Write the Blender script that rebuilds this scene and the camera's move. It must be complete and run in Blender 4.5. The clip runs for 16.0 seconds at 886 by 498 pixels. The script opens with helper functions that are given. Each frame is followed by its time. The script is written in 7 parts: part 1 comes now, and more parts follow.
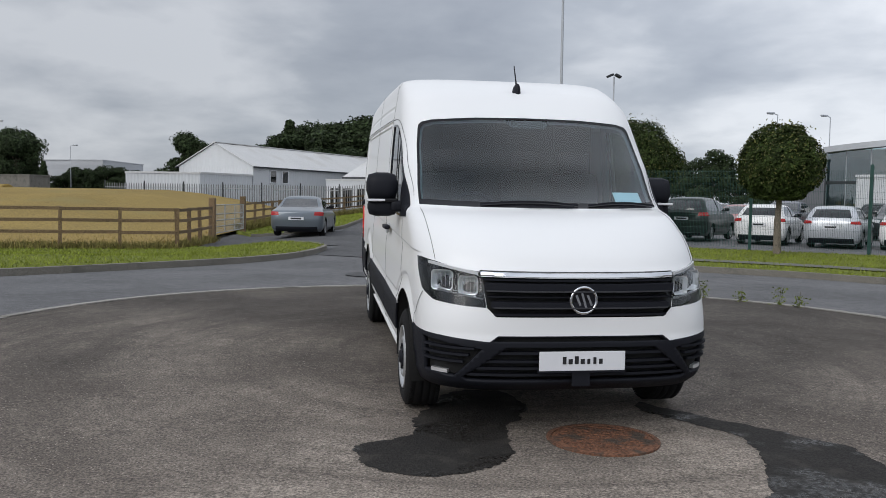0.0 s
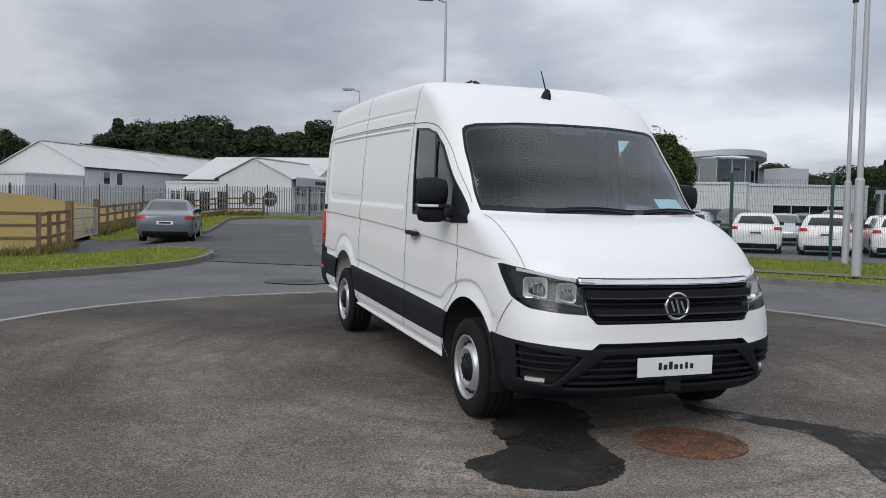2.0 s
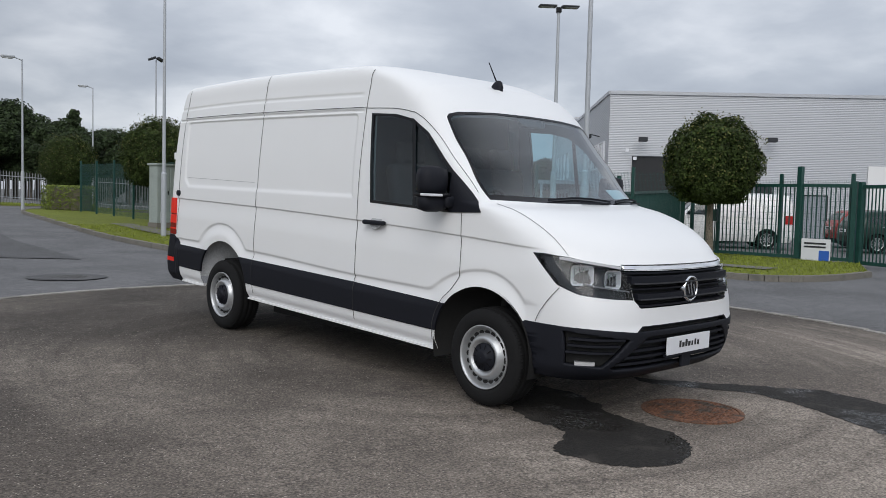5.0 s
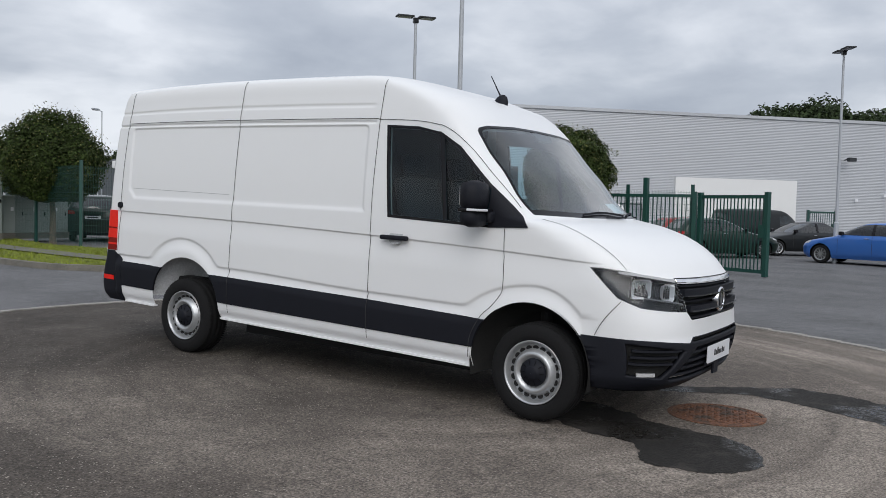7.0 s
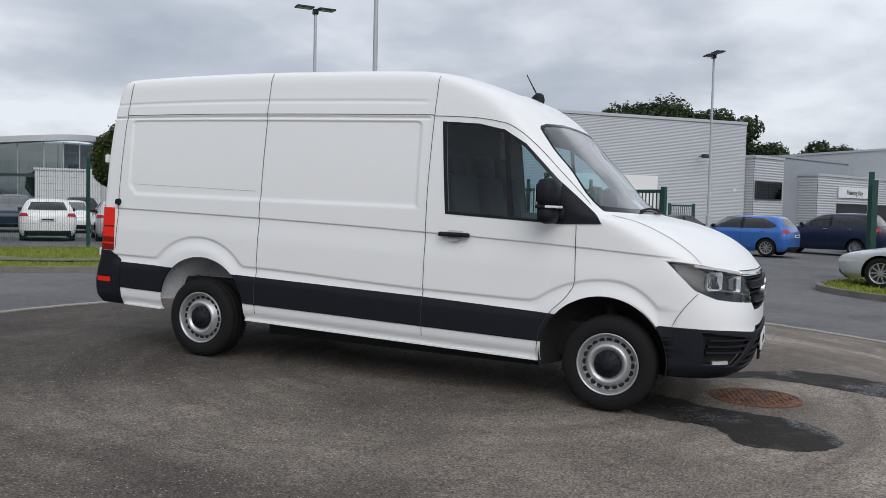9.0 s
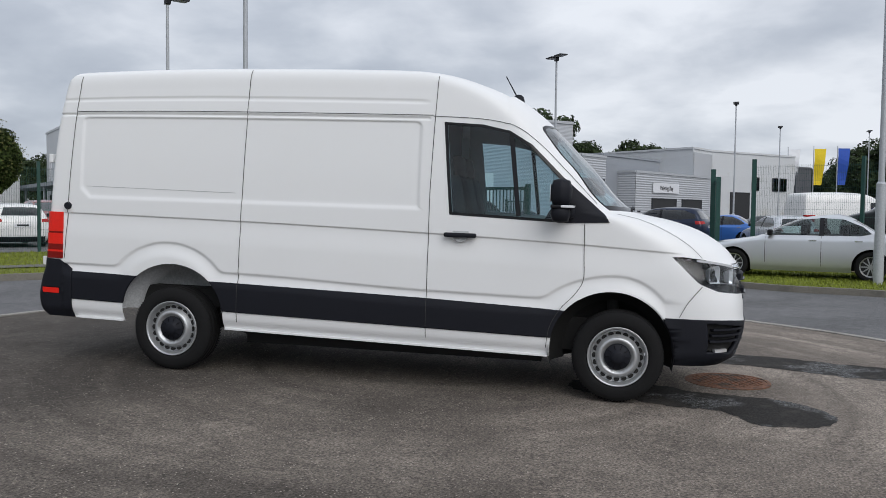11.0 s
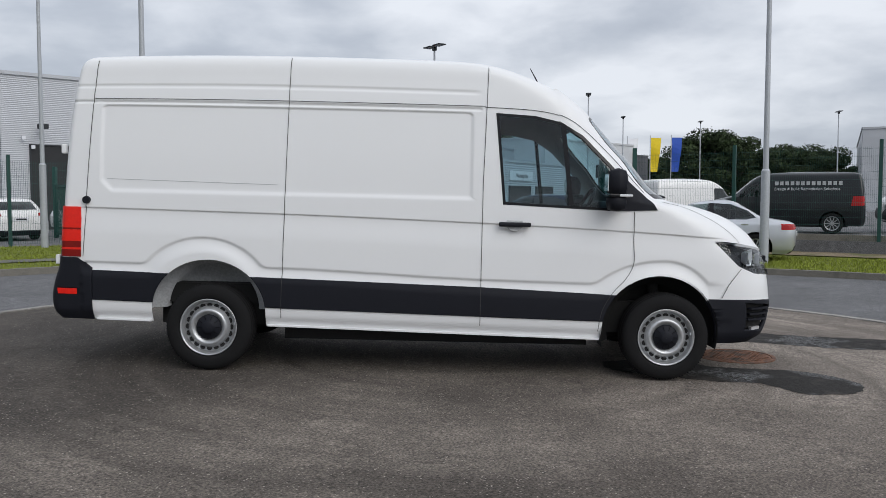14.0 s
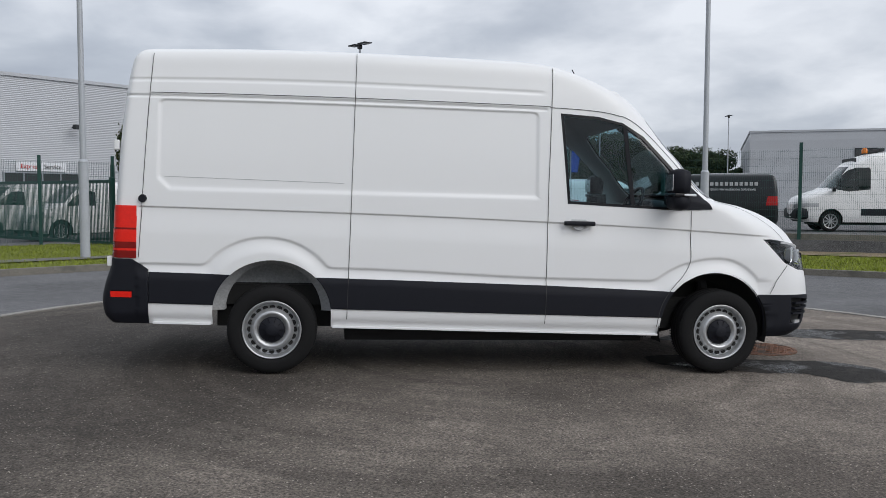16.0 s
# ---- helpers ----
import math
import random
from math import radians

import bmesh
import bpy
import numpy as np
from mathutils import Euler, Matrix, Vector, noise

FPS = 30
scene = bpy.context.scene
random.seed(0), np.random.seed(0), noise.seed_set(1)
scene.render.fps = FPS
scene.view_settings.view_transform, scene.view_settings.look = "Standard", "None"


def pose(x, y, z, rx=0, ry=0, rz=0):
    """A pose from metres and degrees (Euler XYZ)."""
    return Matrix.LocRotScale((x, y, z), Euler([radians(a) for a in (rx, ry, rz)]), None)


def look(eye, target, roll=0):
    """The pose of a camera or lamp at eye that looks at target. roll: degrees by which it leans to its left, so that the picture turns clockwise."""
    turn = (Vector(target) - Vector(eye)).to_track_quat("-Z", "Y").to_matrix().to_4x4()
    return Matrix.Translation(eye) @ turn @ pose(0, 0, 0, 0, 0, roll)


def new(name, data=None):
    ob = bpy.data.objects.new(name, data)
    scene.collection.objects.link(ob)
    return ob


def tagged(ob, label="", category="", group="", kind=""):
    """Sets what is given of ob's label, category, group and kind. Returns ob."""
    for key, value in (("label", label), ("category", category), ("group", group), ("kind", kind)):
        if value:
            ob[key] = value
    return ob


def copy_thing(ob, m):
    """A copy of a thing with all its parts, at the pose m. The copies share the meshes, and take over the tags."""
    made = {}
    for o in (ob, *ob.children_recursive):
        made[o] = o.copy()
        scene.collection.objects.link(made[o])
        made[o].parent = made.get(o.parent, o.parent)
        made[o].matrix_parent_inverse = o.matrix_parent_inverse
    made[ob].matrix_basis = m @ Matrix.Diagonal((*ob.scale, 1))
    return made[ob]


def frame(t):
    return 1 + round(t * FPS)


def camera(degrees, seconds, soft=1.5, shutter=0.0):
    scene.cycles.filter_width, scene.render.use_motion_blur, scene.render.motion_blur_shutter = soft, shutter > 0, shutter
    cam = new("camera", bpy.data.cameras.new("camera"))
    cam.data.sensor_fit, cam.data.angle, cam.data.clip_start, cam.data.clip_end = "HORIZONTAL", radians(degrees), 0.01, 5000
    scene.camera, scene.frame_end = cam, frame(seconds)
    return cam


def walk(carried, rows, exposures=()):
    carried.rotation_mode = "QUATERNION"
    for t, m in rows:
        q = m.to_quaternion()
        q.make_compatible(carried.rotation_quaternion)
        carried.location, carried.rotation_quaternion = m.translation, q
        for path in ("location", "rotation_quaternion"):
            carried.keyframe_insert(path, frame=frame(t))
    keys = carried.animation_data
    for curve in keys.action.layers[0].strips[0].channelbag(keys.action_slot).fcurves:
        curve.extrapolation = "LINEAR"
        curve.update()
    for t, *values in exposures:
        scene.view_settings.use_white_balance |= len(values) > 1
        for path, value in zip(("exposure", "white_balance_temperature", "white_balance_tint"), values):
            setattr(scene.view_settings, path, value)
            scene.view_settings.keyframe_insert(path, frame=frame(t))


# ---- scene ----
from mathutils.bvhtree import BVHTree
from mathutils.interpolate import poly_3d_calc
cam = camera(54.9, 16.0, soft=0.7)
METRES, EYE, TILT, LEAN, TURN = 12.18, 1.5225, 0.0, 0.0, 0.0
ROWS = [
    (0.0, 0.0, 0.0, 0.0, 0.05, -3.31, -0.85),
    (0.5, -0.0328, 0.0064, 0.0001, -2.37, -3.26, -0.49),
    (1.0, -0.0671, 0.0083, -0.0006, -6.4, -2.93, -0.31),
    (1.5, -0.1009, 0.0146, -0.0026, -10.08, -2.93, -1.1),
    (2.0, -0.1341, 0.0273, -0.001, -11.29, -2.87, -1.07),
    (2.5, -0.1692, 0.0348, -0.0017, -15.19, -2.6, -0.88),
    (3.0, -0.2019, 0.051, -0.003, -17.43, -2.52, -0.96),
    (3.5, -0.2315, 0.0661, -0.0033, -18.95, -2.48, -0.81),
    (4.0, -0.2614, 0.0818, -0.0033, -24.33, -3.05, -0.97),
    (6.5, -0.4019, 0.19, -0.0027, -45.34, -2.55, -1.5),
    (7.0, -0.4221, 0.2177, -0.0017, -47.96, -2.56, -1.43),
    (7.5, -0.4447, 0.2392, -0.0022, -50.47, -2.36, -1.28),
    (8.0, -0.468, 0.2643, -0.0026, -53.62, -2.55, -1.31),
    (8.5, -0.4819, 0.2946, -0.0012, -55.1, -2.8, -1.31),
    (9.0, -0.5038, 0.3228, -0.0028, -58.06, -2.75, -1.24),
    (11.5, -0.5649, 0.4546, -0.0023, -72.49, -2.85, -0.21),
    (12.0, -0.5742, 0.4758, -0.0032, -74.18, -3.06, 0.34),
    (12.5, -0.5762, 0.4956, -0.0015, -75.94, -3.49, 0.75),
    (13.0, -0.5884, 0.5177, -0.0028, -77.96, -3.48, 0.15),
    (13.5, -0.593, 0.541, -0.0037, -79.38, -3.46, 0.03),
    (14.0, -0.5941, 0.5643, -0.0017, -81.18, -3.48, 0.01),
    (14.5, -0.6011, 0.5926, -0.0028, -83.06, -3.56, 0.1),
    (15.0, -0.6016, 0.6212, -0.0029, -84.7, -3.47, 0.11),
    (15.5, -0.6011, 0.6489, -0.0017, -86.39, -3.49, -0.3),
    (16.0, -0.6046, 0.6784, -0.002, -88.49, -3.51, -0.1),
]
walk(cam, [(t, pose(0, 0, EYE, TILT, LEAN, TURN) @ pose(METRES * x, METRES * y, METRES * z, 90 + pitch, roll, yaw)) for t, x, y, z, yaw, pitch, roll in ROWS])

# ---- world and sun: a bright overcast day with broken cloud layers ----
world = bpy.data.worlds.new("world")
scene.world = world
world.use_nodes = True
wn, wl = world.node_tree.nodes, world.node_tree.links
wn.clear()
SUN_EL, SUN_AZ = radians(38), radians(222)


def wnode(kind, **values):
    n = wn.new(kind)
    for k, v in values.items():
        n.inputs[k].default_value = v
    return n


sky = wn.new("ShaderNodeTexSky")
sky.sky_type, sky.sun_disc, sky.sun_elevation, sky.sun_rotation = "NISHITA", False, SUN_EL, SUN_AZ
coord = wn.new("ShaderNodeTexCoord")
sep = wn.new("ShaderNodeSeparateXYZ")
wl.new(coord.outputs["Generated"], sep.inputs[0])
lift = wn.new("ShaderNodeMath")
lift.operation = "MAXIMUM"
lift.inputs[1].default_value = 0.0
wl.new(sep.outputs["Z"], lift.inputs[0])
deep = wn.new("ShaderNodeMath")
deep.operation = "ADD"
deep.inputs[1].default_value = 0.26
wl.new(lift.outputs[0], deep.inputs[0])
flat = wn.new("ShaderNodeVectorMath")
flat.operation = "DIVIDE"
comb = wn.new("ShaderNodeCombineXYZ")
for k in range(3):
    wl.new(deep.outputs[0], comb.inputs[k])
wl.new(coord.outputs["Generated"], flat.inputs[0])
wl.new(comb.outputs[0], flat.inputs[1])
big = wnode("ShaderNodeTexNoise", Scale=1.2, Detail=6.0, Roughness=0.48, Distortion=0.2)
small = wnode("ShaderNodeTexNoise", Scale=3.3, Detail=7.0, Roughness=0.52, Distortion=0.25)
wl.new(flat.outputs[0], big.inputs["Vector"])
wl.new(flat.outputs[0], small.inputs["Vector"])
blend = wn.new("ShaderNodeMix")
blend.data_type = "FLOAT"
blend.inputs[0].default_value = 0.28
wl.new(big.outputs["Fac"], blend.inputs[2])
wl.new(small.outputs["Fac"], blend.inputs[3])
tone = wn.new("ShaderNodeValToRGB")
tone.color_ramp.elements[0].position, tone.color_ramp.elements[0].color = 0.34, (0.385, 0.425, 0.505, 1)
tone.color_ramp.elements[1].position, tone.color_ramp.elements[1].color = 0.62, (0.82, 0.855, 0.92, 1)
mid = tone.color_ramp.elements.new(0.47)
mid.color = (0.52, 0.563, 0.64, 1)
wl.new(blend.outputs[0], tone.inputs[0])
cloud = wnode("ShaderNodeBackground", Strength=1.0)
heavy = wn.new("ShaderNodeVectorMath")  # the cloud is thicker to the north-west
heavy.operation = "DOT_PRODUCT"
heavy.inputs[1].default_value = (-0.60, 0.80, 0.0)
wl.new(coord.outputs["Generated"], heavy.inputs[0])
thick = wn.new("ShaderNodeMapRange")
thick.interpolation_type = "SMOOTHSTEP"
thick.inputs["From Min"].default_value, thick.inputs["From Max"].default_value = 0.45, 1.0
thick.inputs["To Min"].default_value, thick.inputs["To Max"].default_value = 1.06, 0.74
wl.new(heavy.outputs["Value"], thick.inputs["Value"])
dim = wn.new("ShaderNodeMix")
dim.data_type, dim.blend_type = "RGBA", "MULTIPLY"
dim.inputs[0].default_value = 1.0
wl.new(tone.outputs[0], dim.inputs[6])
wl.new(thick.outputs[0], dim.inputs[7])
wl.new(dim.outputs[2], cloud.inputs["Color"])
high = wn.new("ShaderNodeMapRange")  # an overcast sky brightens towards the zenith
high.inputs["From Min"].default_value, high.inputs["From Max"].default_value = 0.15, 1.0
high.inputs["To Min"].default_value, high.inputs["To Max"].default_value = 1.0, 1.4
wl.new(lift.outputs[0], high.inputs["Value"])
wl.new(high.outputs[0], cloud.inputs["Strength"])
clear = wnode("ShaderNodeBackground", Strength=0.06)
wl.new(sky.outputs[0], clear.inputs["Color"])
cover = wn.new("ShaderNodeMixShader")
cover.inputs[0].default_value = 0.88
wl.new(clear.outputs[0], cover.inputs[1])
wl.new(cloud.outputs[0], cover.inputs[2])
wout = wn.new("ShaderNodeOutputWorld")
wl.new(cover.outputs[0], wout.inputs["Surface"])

sun = new("sun", bpy.data.lights.new("sun", "SUN"))
sun.data.energy, sun.data.angle, sun.data.color = 1.5, radians(50), (1.0, 0.975, 0.94)
sun.matrix_world = look((-25, -21, 29), (0, 6, 0))

# ---- materials ----
def mat(name, base, rough=0.6, metal=0.0, vary=0.12, scale=6.0, grain=60.0, grain_vary=0.08, bump=0.0, bump_scale=80.0,
        coat=0.0, stain=None, stain_at=0.62, stain_scale=1.2, spec=0.5, island=0.0, one=0.0):
    """A surface with its base colour varied at two scales, a fine relief and, if asked, stains; island and one vary it piece by piece."""
    m = bpy.data.materials.new(name)
    m.use_nodes = True
    n, k = m.node_tree.nodes, m.node_tree.links
    b = n["Principled BSDF"]
    b.inputs["Roughness"].default_value, b.inputs["Metallic"].default_value = rough, metal
    b.inputs["Specular IOR Level"].default_value = spec
    b.inputs["Coat Weight"].default_value = coat
    b.inputs["Coat Roughness"].default_value = 0.04
    c = n.new("ShaderNodeTexCoord")

    def noise_at(s, detail=4.0):
        t = n.new("ShaderNodeTexNoise")
        t.inputs["Scale"].default_value, t.inputs["Detail"].default_value = s, detail
        k.new(c.outputs["Object"], t.inputs["Vector"])
        return t.outputs["Fac"]

    def mix(fac, a, bb, how="MIX"):
        x = n.new("ShaderNodeMix")
        x.data_type, x.blend_type = "RGBA", how
        for slot, v in ((0, fac), (6, a), (7, bb)):
            if isinstance(v, (int, float)):
                x.inputs[slot].default_value = v
            elif isinstance(v, tuple):
                x.inputs[slot].default_value = (*v[:3], 1)
            else:
                k.new(v, x.inputs[slot])
        return x.outputs[2]

    def shade(f):
        return tuple(max(0.0, min(1.0, v * f)) for v in base)

    col = mix(noise_at(scale), shade(1 - vary), shade(1 + vary))
    if grain_vary:
        g = n.new("ShaderNodeMapRange")
        g.inputs["From Min"].default_value, g.inputs["From Max"].default_value = 0.3, 0.7
        g.inputs["To Min"].default_value, g.inputs["To Max"].default_value = 1 - grain_vary * 2, 1 + grain_vary * 2
        k.new(noise_at(grain, 2.0), g.inputs["Value"])
        col = mix(1.0, col, g.outputs[0], "MULTIPLY")
    if island or one:
        info = n.new("ShaderNodeObjectInfo" if one else "ShaderNodeNewGeometry")
        r = n.new("ShaderNodeMapRange")
        a = one or island
        r.inputs["To Min"].default_value, r.inputs["To Max"].default_value = 1 - a, 1 + a
        k.new(info.outputs["Random" if one else "Random Per Island"], r.inputs["Value"])
        col = mix(1.0, col, r.outputs[0], "MULTIPLY")
    if stain:
        s = n.new("ShaderNodeMapRange")
        s.inputs["From Min"].default_value, s.inputs["From Max"].default_value = stain_at, stain_at + 0.12
        k.new(noise_at(stain_scale, 6.0), s.inputs["Value"])
        col = mix(s.outputs[0], col, stain)
    k.new(col, b.inputs["Base Color"])
    if bump:
        bp = n.new("ShaderNodeBump")
        bp.inputs["Strength"].default_value, bp.inputs["Distance"].default_value = 1.0, bump
        k.new(noise_at(bump_scale, 3.0), bp.inputs["Height"])
        k.new(bp.outputs[0], b.inputs["Normal"])
    return m


def pane_mat(name, tint, gloss=0.06, rough=0.0, rise=4.0):
    """A thin pane: tinted see-through with a mirror gloss that grows at grazing angles."""
    m = bpy.data.materials.new(name)
    m.use_nodes = True
    n, k = m.node_tree.nodes, m.node_tree.links
    n.clear()
    t, g, x, f, o, power, ramp = (n.new("ShaderNode" + s) for s in ("BsdfTransparent", "BsdfGlossy", "MixShader", "LayerWeight", "OutputMaterial", "Math", "MapRange"))
    t.inputs["Color"].default_value = (*tint, 1)
    g.inputs["Roughness"].default_value = rough
    f.inputs["Blend"].default_value = 0.5
    power.operation = "POWER"
    power.inputs[1].default_value = rise
    ramp.inputs["To Min"].default_value, ramp.inputs["To Max"].default_value = gloss * 0.6, 1.0
    k.new(f.outputs["Facing"], power.inputs[0])
    k.new(power.outputs[0], ramp.inputs["Value"])
    k.new(ramp.outputs[0], x.inputs[0])
    k.new(t.outputs[0], x.inputs[1])
    k.new(g.outputs[0], x.inputs[2])
    k.new(x.outputs[0], o.inputs["Surface"])
    return m



def tarmac(name, base, dark, light, centre=None, rough=0.88, speck=0.5):
    """Tarmac: binder mottled at three scales, pale chippings, and, round a centre, worn bands left by turning tyres, a
    slightly darker middle and a tone that falls to the north.
    """
    m = bpy.data.materials.new(name)
    m.use_nodes = True
    n, k = m.node_tree.nodes, m.node_tree.links
    b = n["Principled BSDF"]
    b.inputs["Roughness"].default_value, b.inputs["Specular IOR Level"].default_value = rough, 0.35
    c = n.new("ShaderNodeTexCoord").outputs["Object"]

    def tex(scale, detail=4.0, vec=None, distort=0.0):
        t = n.new("ShaderNodeTexNoise")
        t.inputs["Scale"].default_value, t.inputs["Detail"].default_value, t.inputs["Distortion"].default_value = scale, detail, distort
        k.new(vec or c, t.inputs["Vector"])
        return t.outputs["Fac"]

    def span(v, a, z, lo=0.0, hi=1.0):
        r = n.new("ShaderNodeMapRange")
        for key, x in (("From Min", a), ("From Max", z), ("To Min", lo), ("To Max", hi)):
            r.inputs[key].default_value = x
        k.new(v, r.inputs["Value"])
        return r.outputs[0]

    def mix(f, x, y, how="MIX"):
        q = n.new("ShaderNodeMix")
        q.data_type, q.blend_type = "RGBA", how
        for slot, v in ((0, f), (6, x), (7, y)):
            if isinstance(v, tuple):
                q.inputs[slot].default_value = (*v, 1)
            elif isinstance(v, float):
                q.inputs[slot].default_value = v
            else:
                k.new(v, q.inputs[slot])
        return q.outputs[2]

    col = mix(span(tex(0.55, 6.0, distort=0.4), 0.38, 0.64), base, dark)
    col = mix(1.0, col, span(tex(7.0, 5.0), 0.3, 0.7, 0.84, 1.16), "MULTIPLY")
    if centre:
        sub = n.new("ShaderNodeVectorMath")
        sub.operation = "SUBTRACT"
        sub.inputs[1].default_value = (centre[0], centre[1], 0)
        k.new(c, sub.inputs[0])
        ln = n.new("ShaderNodeVectorMath")
        ln.operation = "LENGTH"
        k.new(sub.outputs[0], ln.inputs[0])
        cmb = n.new("ShaderNodeCombineXYZ")
        k.new(ln.outputs["Value"], cmb.inputs[0])
        wob = n.new("ShaderNodeVectorMath")
        wob.operation = "SCALE"
        wob.inputs["Scale"].default_value = 0.10
        k.new(c, wob.inputs[0])
        add = n.new("ShaderNodeVectorMath")
        k.new(cmb.outputs[0], add.inputs[0])
        k.new(wob.outputs[0], add.inputs[1])
        near_van = n.new("ShaderNodeMath")
        near_van.operation = "ADD"
        k.new(ln.outputs["Value"], near_van.inputs[0])
        k.new(span(tex(0.8, 4.0), 0.3, 0.7, -0.7, 0.7), near_van.inputs[1])
        col = mix(span(near_van.outputs[0], 3.1, 3.9, 0.12, 0.0), col, dark)
        col = mix(span(tex(2.3, 3.0, add.outputs[0]), 0.49, 0.61, 0.0, 0.72), col, dark)
        col = mix(span(tex(7.5, 2.0, add.outputs[0]), 0.55, 0.68, 0.0, 0.5), col, dark)
        south = n.new("ShaderNodeSeparateXYZ")  # paler to the south, darker to the north, with a ragged border
        k.new(c, south.inputs[0])
        northing = n.new("ShaderNodeMath")
        northing.operation = "ADD"
        k.new(south.outputs["Y"], northing.inputs[0])
        k.new(span(tex(0.5, 4.0), 0.3, 0.7, -1.6, 1.6), northing.inputs[1])
        col = mix(1.0, col, span(northing.outputs[0], 4.8, 9.8, 1.21, 0.45), "MULTIPLY")
        col = mix(1.0, col, span(tex(19.0, 3.0), 0.32, 0.68, 0.88, 1.12), "MULTIPLY")
    fine = tex(62.0, 3.0)
    col = mix(1.0, col, span(fine, 0.32, 0.68, 0.45, 1.55), "MULTIPLY")
    col = mix(1.0, col, span(tex(110.0, 2.0), 0.3, 0.7, 0.7, 1.3), "MULTIPLY")
    vor = n.new("ShaderNodeTexVoronoi")
    vor.inputs["Scale"].default_value = 46.0
    k.new(c, vor.inputs["Vector"])
    chip = n.new("ShaderNodeMath")
    chip.operation = "MULTIPLY"
    k.new(span(vor.outputs["Distance"], 0.26, 0.20), chip.inputs[0])
    k.new(span(tex(21.0, 2.0), 0.46, 0.66, 0.0, speck), chip.inputs[1])
    col = mix(chip.outputs[0], col, light)
    k.new(col, b.inputs["Base Color"])
    bp = n.new("ShaderNodeBump")
    bp.inputs["Strength"].default_value, bp.inputs["Distance"].default_value = 1.0, 0.012
    k.new(fine, bp.inputs["Height"])
    k.new(bp.outputs[0], b.inputs["Normal"])
    return m


ASPHALT = tarmac("asphalt", (0.146, 0.146, 0.150), (0.108, 0.108, 0.111), (0.40, 0.40, 0.40), speck=0.8)
ROAD_NEW = tarmac("dark_asphalt", (0.098, 0.098, 0.101), (0.080, 0.080, 0.082), (0.2, 0.2, 0.2))
DISC = tarmac("worn_tarmac", (0.236, 0.203, 0.172), (0.108, 0.091, 0.077), (0.42, 0.37, 0.32), (0.66, 8.02), speck=1.0)
CONCRETE = mat("concrete", (0.175, 0.163, 0.140), 0.9, vary=0.2, scale=3, grain=50, grain_vary=0.15, bump=0.006, bump_scale=40,
               stain=(0.12, 0.115, 0.10), stain_at=0.55, stain_scale=2.5)
EDGING = mat("pale_concrete", (0.30, 0.285, 0.26), 0.9, vary=0.2, scale=3, grain=50, grain_vary=0.15, bump=0.004, bump_scale=40,
             stain=(0.17, 0.16, 0.145), stain_at=0.56, stain_scale=1.5)
GRASS = mat("grass", (0.135, 0.158, 0.026), 0.9, vary=0.35, scale=0.9, grain=25, grain_vary=0.3, bump=0.02, bump_scale=40, spec=0.2)
BLADE = mat("grass_blade", (0.200, 0.238, 0.034), 0.8, vary=0.3, scale=0.8, grain=8, grain_vary=0.2, island=0.35, spec=0.2)
STRAW = mat("straw", (0.265, 0.190, 0.062), 0.9, vary=0.28, scale=0.25, grain=14, grain_vary=0.2, bump=0.010, bump_scale=40, spec=0.2,
            stain=(0.24, 0.20, 0.08), stain_at=0.58, stain_scale=0.15)
WHITE_PAINT = mat("white_paint", (0.79, 0.795, 0.80), 0.42, vary=0.012, scale=2, grain=300, grain_vary=0.004, coat=0.25)
BLACK_PLASTIC = mat("black_plastic", (0.0095, 0.0105, 0.0155), 0.6, spec=0.22, vary=0.1, scale=8, grain=300, grain_vary=0.06, bump=0.0006, bump_scale=500)
GLOSS_BLACK = mat("gloss_black", (0.008, 0.008, 0.010), 0.22, spec=0.3, vary=0.05, scale=8, grain_vary=0.0)
GAP = mat("panel_gap", (0.045, 0.045, 0.046), 0.9, vary=0.05, grain_vary=0.0)
UNDER = mat("underbody", (0.010, 0.010, 0.010), 0.9, vary=0.2, scale=8)
RUBBER = mat("rubber", (0.010, 0.010, 0.0105), 0.9, spec=0.25, vary=0.12, scale=20, grain=200, grain_vary=0.1, bump=0.001, bump_scale=250)
STEEL_WHEEL = mat("silver_wheel", (0.50, 0.51, 0.52), 0.36, metal=0.65, vary=0.05, grain_vary=0.02)
CHROME = mat("chrome", (0.75, 0.76, 0.78), 0.12, metal=1.0, vary=0.03, grain_vary=0.0)
ALLOY = mat("alloy", (0.45, 0.46, 0.47), 0.3, metal=0.8, vary=0.05, grain_vary=0.02)
GREY_TRIM = mat("grey_trim", (0.026, 0.029, 0.034), 0.7, vary=0.1, scale=10, grain=200, grain_vary=0.08)
CLOTH = mat("seat_cloth", (0.020, 0.022, 0.027), 0.95, vary=0.15, scale=12, grain=150, grain_vary=0.15, bump=0.001, bump_scale=300)
LIP = mat("glossy_lip", (0.045, 0.046, 0.052), 0.25, vary=0.05, grain_vary=0.0)
BROW = mat("silver_lamp_strip", (0.62, 0.63, 0.65), 0.3, metal=0.25, vary=0.04, grain_vary=0.0)
REFLECTOR = mat("lamp_reflector", (0.85, 0.86, 0.88), 0.28, metal=0.7, vary=0.03, grain_vary=0.0)
LAMP_BOWL = mat("lamp_bowl", (0.024, 0.025, 0.028), 0.25, metal=0.3, vary=0.35, scale=14, grain_vary=0.0)
LINER = mat("grey_liner", (0.42, 0.43, 0.44), 0.6, vary=0.1, scale=5)
WINDSCREEN = pane_mat("windscreen_glass", (0.62, 0.85, 0.90), 0.08, 0.02, 2.5)
